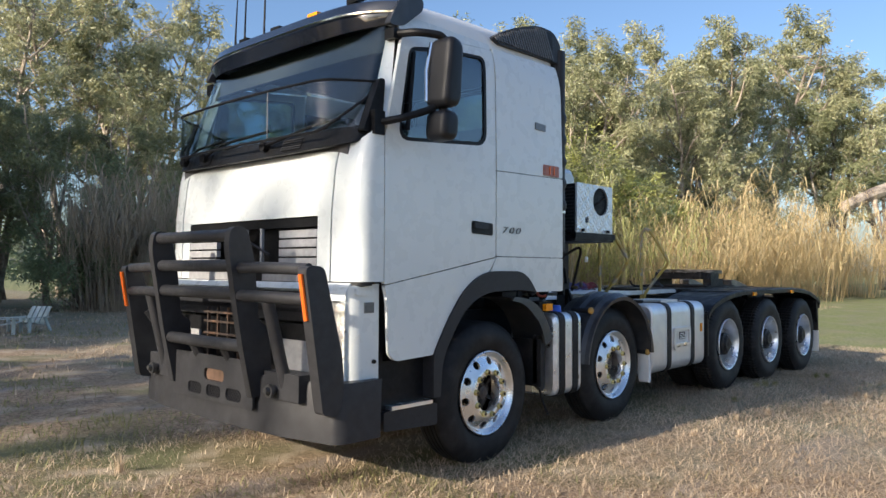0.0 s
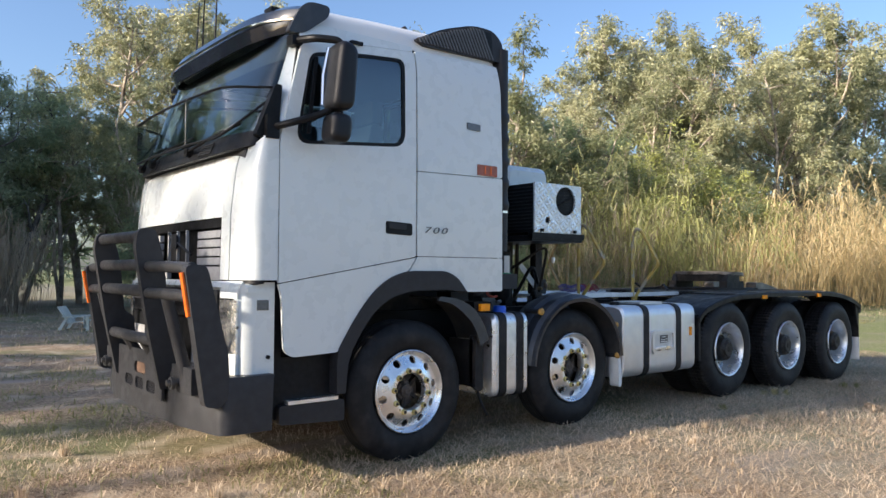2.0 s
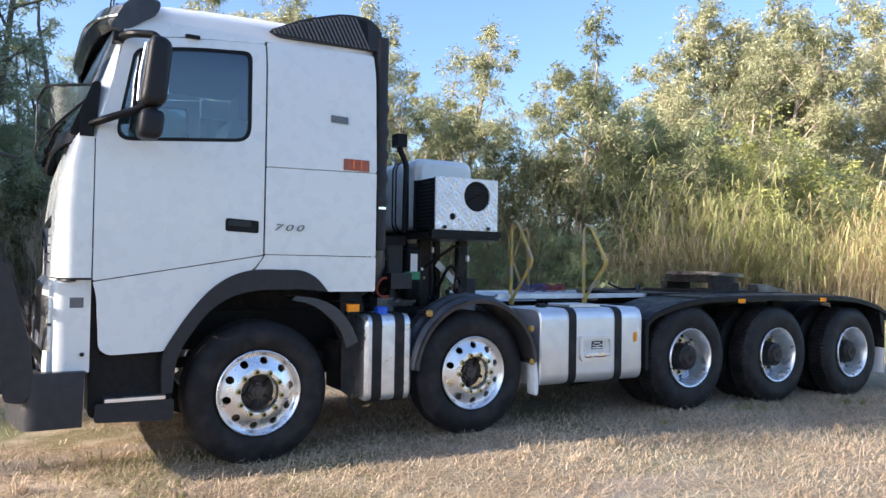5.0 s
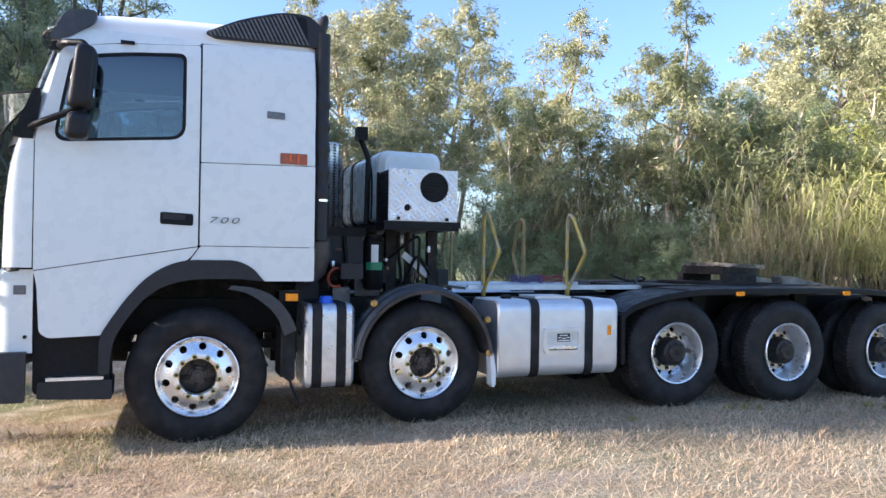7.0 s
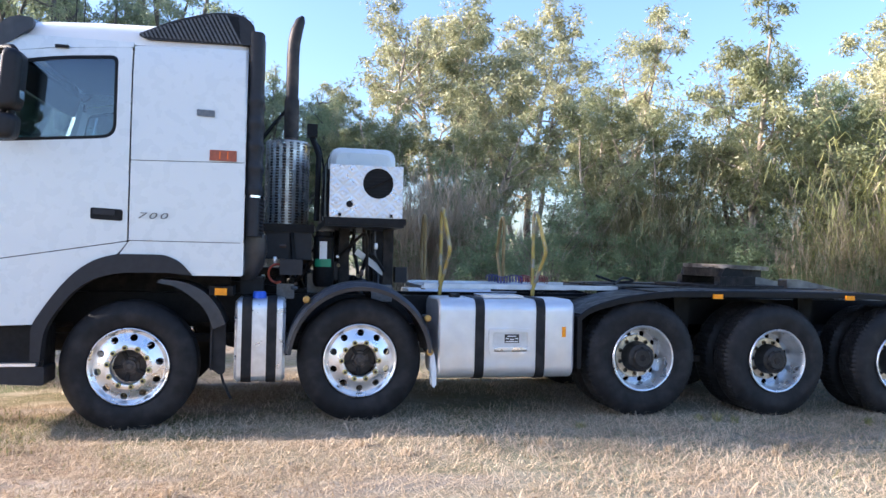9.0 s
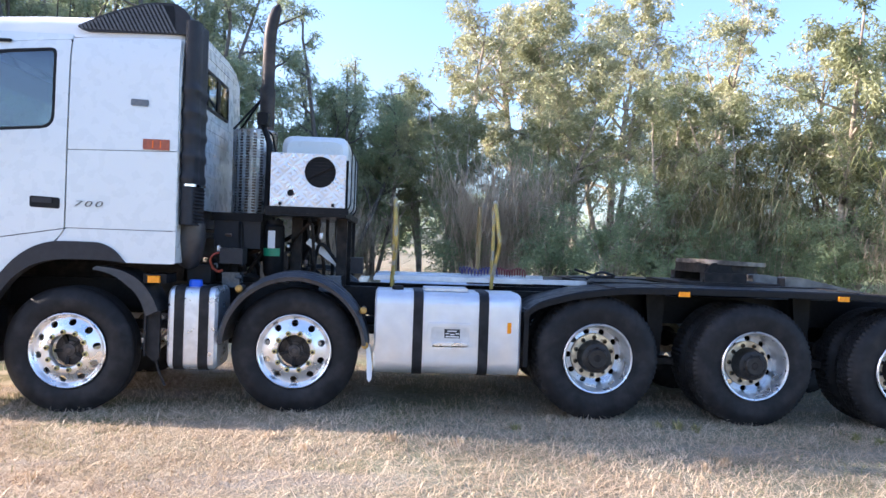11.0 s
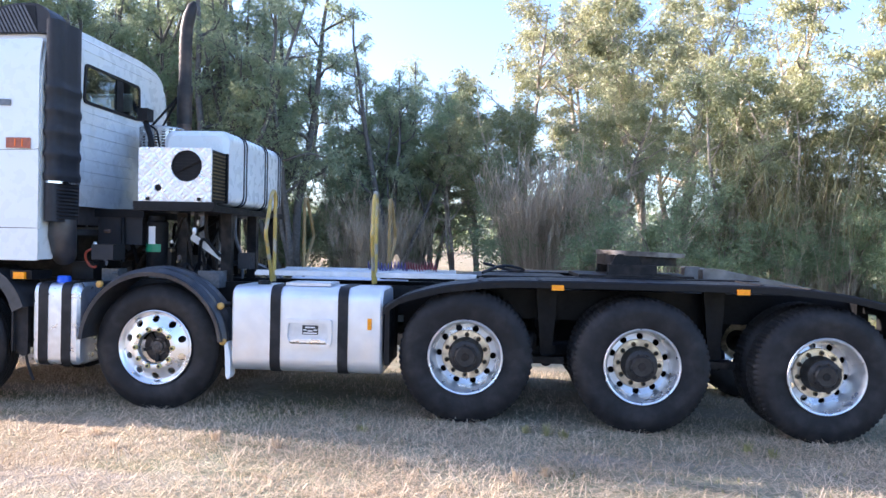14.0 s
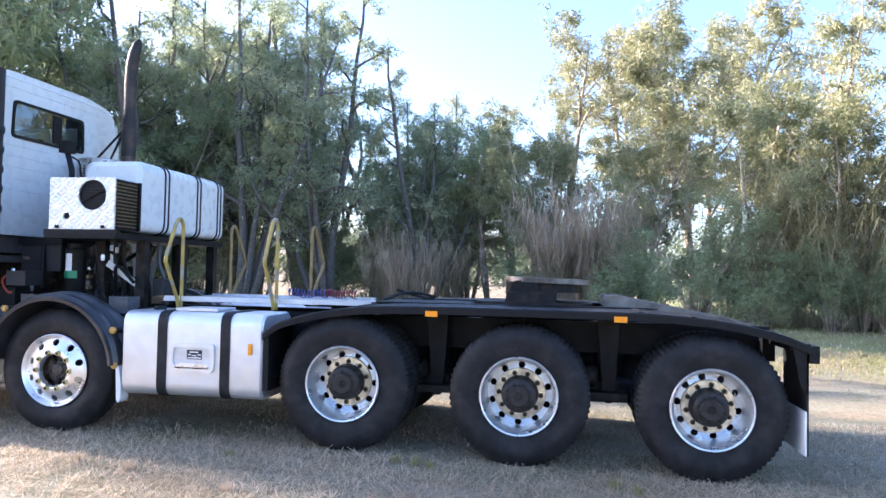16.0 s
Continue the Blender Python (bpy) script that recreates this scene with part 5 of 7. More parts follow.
def rear_guard(sign):
    """The long mudguard over the drive wheels."""
    line = bent([(3.99, 0, 0.93), (4.12, 0, 1.03), (4.45, 0, 1.125), (4.9, 0, 1.185), (5.6, 0, 1.195), (7.2, 0, 1.19), (7.75, 0, 1.145), (8.17, 0, 1.05), (8.36, 0, 0.965)], 0.2, 5)
    bm = bmesh.new()
    rings = []
    for p in line:
        ys = (1.262, 1.262, 1.25, 0.58, 0.58, 1.245)
        dz = (-0.05, 0.0, 0.012, 0.012, 0.004, 0.002)
        rings.append([(p.x, sign * y, p.z + d) for y, d in zip(ys, dz)] + [(p.x, sign * 1.25, p.z - 0.05)])
    loft(bm, rings)
    g = part("rear_mudguard", bm, BLACK, truck, "long black steel mudguard over the drive wheels")
    for x in (5.445, 6.945):
        part("side_marker", B(x - 0.05, x + 0.05, min(sign * 1.262, sign * 1.28), max(sign * 1.262, sign * 1.28), 1.125, 1.17), AMBER, g, "amber side marker lamp", bevel=0.005)
    part("guard_bracket", B(4.0, 4.04, min(sign * 0.7, sign * 1.24), max(sign * 0.7, sign * 1.24), 0.45, 0.97), BLACK, g, bevel=0.006)
    flap = part("mud_flap", B(8.31, 8.325, min(sign * 0.62, sign * 1.24), max(sign * 0.62, sign * 1.24), 0.17, 0.97), RUBBER, truck, "black rubber mud flap with a pale lower strip")
    part("flap_strip", B(8.298, 8.309, min(sign * 0.66, sign * 1.25), max(sign * 0.66, sign * 1.25), 0.17, 0.5), WHITEPLAST, flap, "scuffed pale strip on the flap")
    tl = part("tail_lamp", B(8.33, 8.4, min(sign * 0.85, sign * 1.245), max(sign * 0.85, sign * 1.245), 0.86, 0.99), BLACK, truck, "black tail lamp box", bevel=0.012)
    for k, m in ((0, REFLECT), (1, AMBER), (2, REFLECT)):
        y = sign * (0.93 + 0.12 * k)
        part("lamp_lens", B(8.396, 8.408, y - 0.05, y + 0.05, 0.88, 0.97), m, tl, bevel=0.004)
    part("lamp_arm", B(8.2, 8.35, min(sign * 0.4, sign * 1.2), max(sign * 0.4, sign * 1.2), 0.95, 1.0), BLACK, tl)
    # skirt that closes the guard behind the last wheel
    part("guard_end", prism(rounded([(8.2, 1.03), (8.33, 0.98), (8.318, 0.62), (8.27, 0.7)], 0.02), sign * 1.2, sign * 1.24), BLACK, g)
    # ribs across the guard's top plate
    for x in (4.8, 5.3, 6.2, 7.1, 7.5):
        z = lerp([(4.45, 1.125), (4.9, 1.185), (7.2, 1.19), (7.75, 1.145)], x) + 0.014
        part("guard_seam", B(x - 0.02, x + 0.02, min(sign * 0.6, sign * 1.24), max(sign * 0.6, sign * 1.24), z, z + 0.006), GRIME, g)


rear_guard(-1)
rear_guard(1)


def front_guards(sign):
    s = sign
    # rear half of the first axle's guard
    pts = [(p.x, p.z) for p in bent([(0.25, 0, 1.235), (0.45, 0, 1.215), (0.62, 0, 1.13), (0.73, 0, 0.99), (0.785, 0, 0.86)], 0.09, 4)]
    bm = bmesh.new()
    rings = []
    for i, (x, z) in enumerate(pts):
        t = i / (len(pts) - 1)
        dx, dz = -0.03 - 0.07 * t, -0.03 - 0.07 * min(1.0, 2.2 * t) * (1.0 - 0.75 * t)
        rings.append([(x, s * 1.235, z), (x, s * 0.82, z), (x - 0.008, s * 0.82, z - 0.012), (x - 0.008, s * 1.215, z - 0.012), (x + dx, s * 1.218, z + dz), (x + dx, s * 1.238, z + dz)])
    loft(bm, rings)
    part("mudguard", bm, FENDER, truck, "grey plastic rear half of the front mudguard")
    part("guard_flap", B(0.66, 0.675, min(s * 0.85, s * 1.2), max(s * 0.85, s * 1.2), 0.46, 0.86), RUBBER, truck)
    part("flap_edge", prism(rounded([(0.66, 0.9), (0.785, 0.87), (0.785, 0.43), (0.74, 0.41), (0.66, 0.47)], 0.02), s * 1.12, s * 1.16), RUBBER, truck)
    bm = bmesh.new()
    tube(bm, bent([(0.74, s * 1.12, 0.52), (0.76, s * 1.13, 0.36), (0.84, s * 1.15, 0.2)], 0.08), 0.012, 6)
    part("drain_hose", bm, RUBBER, truck)
    part("indicator_lamp", B(0.69, 0.79, min(s * 1.2, s * 1.235), max(s * 1.2, s * 1.235), 1.105, 1.165), AMBER, truck, "amber side indicator", bevel=0.006)
    part("lamp_bracket", B(0.64, 0.84, min(s * 0.9, s * 1.2), max(s * 0.9, s * 1.2), 1.1, 1.18), BLACK, truck, bevel=0.006)
    # guard over the second axle
    bm = bmesh.new()
    rings = []
    for i in range(31):
        a = radians(176 - i * (176 - 5) / 30)
        c, sn = math.cos(a), math.sin(a)
        px, pz = 1.95 + 0.64 * c, 0.55 + 0.645 * sn
        qx, qz = 1.95 + 0.61 * c, 0.55 + 0.61 * sn
        rx, rz = 1.95 + 0.67 * c, 0.55 + 0.68 * sn
        rings.append([(qx, s * 1.262, qz), (px, s * 1.27, pz), (px, s * 1.225, pz), (rx, s * 1.19, rz), (rx, s * 1.135, rz), (px, s * 1.115, pz + 0.012 * sn), (px, s * 1.06, pz + 0.012 * sn), (rx, s * 1.03, rz + 0.012 * sn), (rx, s * 0.95, rz + 0.012 * sn), (px, s * 0.93, pz), (px, s * 0.82, pz), (qx + 0.0, s * 0.82, qz + 0.03 * sn), (px - 0.01 * c, s * 1.24, pz - 0.012 * sn)])
    loft(bm, rings)
    g = part("arched_mudguard", bm, FENDER, truck, "dark plastic arched mudguard over the second axle")
    for x, z in ((1.465, 1.075), (2.557, 0.913), (2.583, 0.604)):
        bm = bmesh.new()
        tube(bm, [(x, s * 1.0, z), (x, s * 1.2, z)], 0.024, 12)
        part("guard_stay", bm, PLASTIC, g)
        bm = bmesh.new()
        lathe(bm, [(0, -0.012), (0.02, -0.012), (0.032, 0.0), (0.032, 0.02), (0, 0.02)], 12, (x, s * 1.21, z), "y")
        part("end_cap", bm, mat("ochre_cap", (0.45, 0.26, 0.06), 0.5, noise_scale=30, vary=0.2) if (s, x) == (-1, 1.465) else bpy.data.materials.get("ochre_cap") or AMBER, g)
    bm = prism(rounded([(2.595, 0.6), (2.625, 0.6), (2.65, 0.45), (2.652, 0.31), (2.63, 0.275), (2.61, 0.3)], 0.012), s * 1.08, s * 1.2)
    part("flap", bm, WHITEPLAST, g, "pale plastic mudflap", bevel=0.004)


front_guards(-1)
front_guards(1)


def tank_profile(y0, y1, z0, z1, r, grow=0.0):
    return rounded([(y0 - grow, z0 - grow), (y1 + grow, z0 - grow), (y1 + grow, z1 + grow), (y0 - grow, z1 + grow)], r, 6)


def build_tanks():
    # main fuel tank
    prof = tank_profile(-1.215, -0.55, 0.355, 1.095, 0.12)
    bm = bmesh.new()
    inset = tank_profile(-1.2, -0.565, 0.37, 1.08, 0.12)
    loft(bm, [[(2.66, y, z) for y, z in inset], [(2.675, y, z) for y, z in prof], [(3.955, y, z) for y, z in prof], [(3.975, y, z) for y, z in inset]])
    tank = part("fuel_tank", bm, TANK, truck, "dented brushed aluminium fuel tank", bevel=0.006)
    for x0 in (3.003, 3.592):
        bm = bmesh.new()
        p = tank_profile(-1.215, -0.55, 0.355, 1.095, 0.12, 0.008)
        q = tank_profile(-1.215, -0.55, 0.355, 1.095, 0.12, 0.0005)
        loft(bm, [[(x0, y, z) for y, z in q], [(x0, y, z) for y, z in p], [(x0 + 0.088, y, z) for y, z in p], [(x0 + 0.088, y, z) for y, z in q]], True, False)
        part("tank_strap", bm, RUBBER, tank, "black rubber tank strap")
    # stepped recess with its label
    fr = rounded([(3.155, 0.575), (3.52, 0.575), (3.545, 0.62), (3.545, 0.825), (3.13, 0.825), (3.13, 0.62)], 0.03)
    inn = rounded([(3.19, 0.625), (3.49, 0.625), (3.515, 0.66), (3.505, 0.79), (3.17, 0.79), (3.16, 0.66)], 0.025)
    part("step_frame", sheet(fr, [inn], lambda u, v: (u, -1.242, v), 0.026), TANK, tank, bevel=0.006)
    # well in a darker aluminium than the tank: recess shade put into the colour
    part("step_well", B(3.16, 3.515, -1.2195, -1.2165, 0.62, 0.795), DECK, tank)
    part("step_edge", prism(rounded([(3.18, 0.612), (3.5, 0.612), (3.49, 0.64), (3.44, 0.652), (3.24, 0.65), (3.19, 0.64)], 0.006), -1.242, -1.2175), POLISH, tank, "worn bright lip of the step", bevel=0.004)
    lab = part("label_plate", B(3.285, 3.425, -1.2225, -1.2195, 0.69, 0.77), PLATE_INK, tank, "small dark label plate with pale bars")
    for u0, u1, z in ((3.31, 3.395, 0.752), (3.295, 3.325, 0.73), (3.385, 3.417, 0.73), (3.335, 3.375, 0.722), (3.295, 3.415, 0.703)):
        part("label_bar", B(u0, u1, -1.2245, -1.2228, z - 0.005, z + 0.005), WHITEPLAST, lab)
    part("upper_recess", sheet(rounded([(3.16, 1.055), (3.52, 1.055), (3.48, 1.0), (3.2, 1.0)], 0.02), [rounded([(3.185, 1.045), (3.495, 1.045), (3.465, 1.01), (3.215, 1.01)], 0.014)], lambda u, v: (u, -1.219 + max(0, v - 0.99) * 0.35, v), 0.01), TANK, tank, "pressed recess below the tank's top edge", bevel=0.003)
    part("top_step", prism(rounded([(3.1, 1.1), (3.5, 1.1), (3.5, 1.125), (3.1, 1.125)], 0.006), -1.1, -0.75), DECK, tank, "aluminium step on the tank", bevel=0.004)
    bm = bmesh.new()
    lathe(bm, [(0, 1.13), (0.05, 1.13), (0.055, 1.11), (0.055, 1.08), (0, 1.08)], 20, (2.86, -0.95, 0), "z")
    part("filler_cap", bm, BLACK, tank)
    part("reflector", B(3.85, 3.885, -1.2275, -1.217, 0.745, 0.84), AMBER, tank, "amber reflector strip", bevel=0.003)
    # far-side tank
    part("fuel_tank", prism(tank_profile(0.55, 1.215, 0.355, 1.095, 0.12), 2.67, 3.97, "x"), TANK, truck, "brushed aluminium fuel tank", bevel=0.01)
    # small upright tank behind the first axle
    prof = tank_profile(-1.215, -0.72, 0.35, 1.075, 0.09)
    bm = bmesh.new()
    inset = tank_profile(-1.19, -0.74, 0.37, 1.05, 0.09)
    loft(bm, [[(0.86, y, z) for y, z in inset], [(0.885, y, z) for y, z in prof], [(1.265, y, z) for y, z in prof], [(1.29, y, z) for y, z in inset]])
    small = part("additive_tank", bm, SILVER, truck, "small silver tank with black straps and a blue cap", bevel=0.01)
    for x0, x1 in ((0.92, 1.005), (1.13, 1.215)):
        bm = bmesh.new()
        p = tank_profile(-1.215, -0.72, 0.35, 1.075, 0.09, 0.008)
        q = tank_profile(-1.215, -0.72, 0.35, 1.075, 0.09, 0.0005)
        loft(bm, [[(x0, y, z) for y, z in q], [(x0, y, z) for y, z in p], [(x1, y, z) for y, z in p], [(x1, y, z) for y, z in q]], True, False)
        part("tank_strap", bm, RUBBER, small)
    bm = bmesh.new()
    lathe(bm, [(0, 1.135), (0.05, 1.135), (0.058, 1.12), (0.062, 1.07), (0, 1.07)], 20, (1.06, -1.07, 0), "z")
    part("blue_cap", bm, BLUE, small, "blue filler cap")


build_tanks()


def build_mid():
    """Oil tank, cooler, stack and the clutter behind the cab."""
    cooler = part("oil_cooler", B(1.69, 2.31, -0.9, -0.5, 1.83, 2.31), BLACK, truck, "tread plate oil cooler box with a round fan opening", bevel=0.004)
    part("fan_plate", sheet([(1.66, 1.825), (2.345, 1.825), (2.345, 2.315), (1.66, 2.315)], [circle(2.11, 2.15, 0.143, 36), circle(1.845, 1.95, 0.032, 16)], lambda u, v: (u, -0.925, v), 0.02), CHECKER, cooler, "aluminium tread plate front", bevel=0.002)
    for x in (1.755, 2.235):
        part("bolt", B(x - 0.012, x + 0.012, -0.952, -0.925, 1.832, 1.862), BLACK, cooler)
    for k in range(9):
        z = 2.03 + k * 0.03
        h = math.sqrt(max(0, 0.142 ** 2 - (z - 2.15) ** 2))
        if h > 0.02:
            part("fan_wire", B(2.11 - h, 2.11 + h, -0.934, -0.93, z - 0.002, z + 0.002), GRIME, cooler)
    bm = bmesh.new()
    tube(bm, [(2.0, -0.905, 2.09), (2.23, -0.905, 2.2)], 0.011, 6)
    part("fan_blade", bm, GRIME, cooler)
    for x, m in ((1.683, PLASTIC), (2.318, NUT_BROWN)):
        for k in range(13):
            z = 1.86 + k * 0.034
            part("louvre", B(x - 0.006, x + 0.006, -0.87, -0.53, z, z + 0.012), m, cooler)
    for x in (1.67, 2.33):
        part("corner_post", B(x - 0.012, x + 0.012, -0.52, -0.49, 1.83, 2.31), BLACK, cooler)
    # oil tank
    prof = rounded([(1.68, 1.82), (2.34, 1.82), (2.34, 2.545), (1.68, 2.545)], 0.12, 6)
    ins = rounded([(1.74, 1.88), (2.28, 1.88), (2.28, 2.485), (1.74, 2.485)], 0.09, 6)
    bm = bmesh.new()
    loft(bm, [[(x, -0.5, z) for x, z in ins], [(x, -0.455, z) for x, z in [((a + c) / 2 * 0.3 + a * 0.7, (b + d) / 2 * 0.3 + b * 0.7) for (a, b), (c, d) in zip(prof, ins)]], [(x, -0.4, z) for x, z in prof], [(x, 1.22, z) for x, z in prof], [(x, 1.27, z) for x, z in [((a + c) / 2 * 0.3 + a * 0.7, (b + d) / 2 * 0.3 + b * 0.7) for (a, b), (c, d) in zip(prof, ins)]], [(x, 1.32, z) for x, z in ins]])
    tank = part("oil_tank", bm, WHITE, truck, "white rounded hydraulic oil tank with black straps")
    for y in (-0.07, 0.61, 1.1):
        bm = bmesh.new()
        g = lambda e: rounded([(1.68 - e, 1.82 - e), (2.34 + e, 1.82 - e), (2.34 + e, 2.545 + e), (1.68 - e, 2.545 + e)], 0.12, 6)
        for y0 in (y, y + 0.075):
            loft(bm, [[(x, y0, z) for x, z in g(0.0005)], [(x, y0, z) for x, z in g(0.007)], [(x, y0 + 0.022, z) for x, z in g(0.007)], [(x, y0 + 0.022, z) for x, z in g(0.0005)]], True, False)
        part("tank_strap", bm, BLACK, tank)
    bm = bmesh.new()
    lathe(bm, [(0, 2.585), (0.04, 2.585), (0.045, 2.53), (0, 2.53)], 16, (2.0, -0.05, 0), "z")
    part("filler_cap", bm, WHITEPLAST, tank)
    # stand
    st = part("tank_stand", B(1.62, 2.36, -0.93, 1.25, 1.74, 1.8), BLACK, truck, "black steel stand carrying tank and cooler", bevel=0.006)
    for x in (1.845, 2.29):
        for y in (-0.35, 0.4, 1.1):
            part("stand_post", B(x - 0.05, x + 0.05, y - 0.04, y + 0.04, 1.08, 1.742), GRIME, st, bevel=0.006)
    part("stand_edge", B(1.62, 2.38, -0.938, -0.88, 1.765, 1.824), BLACK, st, bevel=0.006)
    bm = bmesh.new()
    a, b = Vector((1.96, -0.44, 1.515)), Vector((2.27, -0.36, 1.285))
    d = Vector((0.018, 0, 0.026))
    loft(bm, [[a - d, a + d, a + d + Vector((0, 0.01, 0)), a - d + Vector((0, 0.01, 0))], [b - d, b + d, b + d + Vector((0, 0.01, 0)), b - d + Vector((0, 0.01, 0))]])
    part("brace", bm, WHITEPLAST, truck, "pale diagonal brace")
    # work lamp on its post
    bm = bmesh.new()
    tube(bm, bent([(1.56, -0.5, 1.8), (1.57, -0.5, 2.45), (1.5, -0.48, 2.62)], 0.05), 0.028, 10)
    post = part("lamp_post", bm, BLACK, truck, "black post with a work lamp")
    part("work_lamp", B(1.45, 1.55, -0.55, -0.42, 2.62, 2.74), BLACK, post, bevel=0.012)
    bm = bmesh.new()
    tube(bm, bent([(1.62, -0.45, 1.85), (1.63, -0.42, 2.3), (1.58, -0.4, 2.55), (1.5, -0.44, 2.6)], 0.1), 0.01, 6)
    part("lamp_cable", bm, BLACK, post)
    # muffler with a slotted guard, stack
    cx, cy = 1.27, 0.38
    bm = bmesh.new()
    lathe(bm, [(0, 1.75), (0.2, 1.75), (0.2, 2.6), (0.1, 2.64), (0, 2.64)], 28, (cx, cy, 0), "z")
    ex = part("exhaust", bm, RUST, truck, "vertical exhaust with a chrome slotted heat guard and dark stack")
    bm = bmesh.new()
    n, rows = 20, 31
    for k in range(n):
        a = 2 * math.pi * k / n
        da = 2 * math.pi / n * 0.24
        r = 0.235
        p = [Vector((cx + r * math.cos(a + o), cy + r * math.sin(a + o), 0)) for o in (-da, da)]
        q = [Vector((cx + (r - 0.006) * math.cos(a + o), cy + (r - 0.006) * math.sin(a + o), 0)) for o in (da, -da)]
        loft(bm, [[v + Vector((0, 0, 1.73)) for v in p + q], [v + Vector((0, 0, 2.67)) for v in p + q]])
    for j in range(rows + 1):
        z = 1.73 + j * 0.03
        lathe(bm, [(0.229, z), (0.236, z), (0.236, z + 0.011), (0.229, z + 0.011)], 30, (cx, cy, 0), "z", closed=True)
    lathe(bm, [(0.237, 2.66), (0.231, 2.68), (0.1, 2.7), (0.1, 2.69), (0.221, 2.67), (0.225, 2.66)], 30, (cx, cy, 0), "z", closed=True)
    part("heat_guard", bm, GUARD, ex, "tarnished chrome slotted heat guard", angle=20)
    bm = bmesh.new()
    sx, sy = 1.3, 0.86
    tube(bm, bent([(cx, cy, 2.3), (cx + 0.02, cy + 0.3, 2.42), (sx, sy, 2.45), (sx, sy, 2.9)], 0.14, 5), 0.08, 14)
    part("exhaust_elbow", bm, RUST, ex, "heat-browned exhaust elbow")
    cx, cy = sx, sy
    bm = bmesh.new()
    tube(bm, [(cx, cy, 2.8), (cx, cy, 3.25)], 0.085, 20)
    part("stack_sleeve", bm, STACK, ex)
    bm = bmesh.new()
    pts = [(cx, cy, 3.2), (cx, cy, 3.75), (cx + 0.01, cy, 3.92), (cx + 0.035, cy, 4.05), (cx + 0.075, cy, 4.17), (cx + 0.1, cy, 4.22)]
    tube(bm, pts, [0.072, 0.072, 0.072, 0.07, 0.055, 0.02], 20)
    part("stack_pipe", bm, STACK, ex)
    bm = bmesh.new()
    tube(bm, [(0.95, 0.75, 2.75), (1.25, cy, 3.15)], 0.014, 6)
    tube(bm, [(0.95, 1.0, 2.75), (1.25, cy, 3.15)], 0.014, 6)
    part("stack_stay", bm, BLACK, ex)
    # clutter below
    part("air_cleaner", B(1.08, 1.52, -0.55, -0.1, 1.42, 1.72), PLASTIC, truck, "dark air cleaner box behind the cab", bevel=0.03)
    part("air_cleaner_lid", B(1.05, 1.54, -0.57, 0.2, 1.68, 1.76), BLACK, truck, bevel=0.02)
    part("valve_box", B(1.225, 1.43, -0.92, -0.7, 1.28, 1.42), PLASTIC, truck, bevel=0.01)
    bm = bmesh.new()
    tube(bm, [(1.2 + 0.075 * math.cos(t), -0.84 + 0.02 * math.sin(2 * t), 1.29 + 0.085 * math.sin(t)) for t in [math.pi * 0.3 + k * 0.25 for k in range(18)]], 0.012, 6)
    part("cable_loop", bm, mat("orange_red_cable", (0.35, 0.07, 0.04), 0.5, noise_scale=20, vary=0.2), truck, "orange red cable loop")
    bm = bmesh.new()
    lathe(bm, [(0, 1.16), (0.08, 1.16), (0.1, 1.2), (0.1, 1.64), (0.085, 1.66), (0.085, 1.7), (0, 1.7)], 24, (1.64, -0.48, 0), "z")
    bt = part("filter_canister", bm, BLACK, truck, "black filter canister with a white label and green band")
    for name, z0, z1, a0, a1, m in (("label", 1.43, 1.6, -0.45, 0.25, WHITEPLAST), ("green_band", 1.355, 1.43, -1.0, 0.75, GREEN)):
        bm = bmesh.new()
        arc = [-math.pi / 2 + a0 + (a1 - a0) * k / 8 for k in range(9)]
        loft(bm, [[(1.64 + r * math.cos(a), -0.48 + r * math.sin(a), z) for a in arc] for r, z in ((0.1005, z0), (0.103, z0), (0.103, z1), (0.1005, z1))], closed=False, caps=False)
        part(name, bm, m, bt)
    random.seed(5)
    for k in range(22):
        x, y = random.uniform(0.95, 2.4), random.uniform(-0.7, 0.5)
        z = random.uniform(1.05, 1.35)
        bm = bmesh.new()
        tube(bm, bent([(x, y, z), (x + random.uniform(-0.2, 0.2), y + random.uniform(-0.2, 0.2), z + random.uniform(0.1, 0.5)), (x + random.uniform(-0.3, 0.3), y + random.uniform(-0.1, 0.3), z + random.uniform(-0.1, 0.2))], 0.12), random.uniform(0.012, 0.028), 8)
        part("hose", bm, random.choice((RUBBER, GRIME, BLACK, OILY, MID_GREY)), truck)
    for k in range(12):
        x, y, z = random.uniform(0.95, 2.3), random.uniform(-0.65, 0.4), random.uniform(1.08, 1.3)
        a = random.uniform(0.05, 0.13)
        part("fitting", B(x - a, x + a, y - a, y + a, z - 0.06, z + a), random.choice((GRIME, OILY, PLASTIC, SMOKE)), truck, bevel=0.015)
    for k in range(16):
        x, y, z = random.uniform(1.0, 2.35), random.uniform(-0.78, -0.3), random.uniform(1.12, 1.65)
        bm = bmesh.new()
        lathe(bm, [(0, -0.03), (0.014, -0.03), (0.02, -0.012), (0.02, 0.012), (0.014, 0.03), (0, 0.03)], 6, (x, y, z), random.choice("xyz"))
        part("pipe_union", bm, random.choice((SILVER, NUT_BROWN, SMOKE, TANK, RUST)), truck)
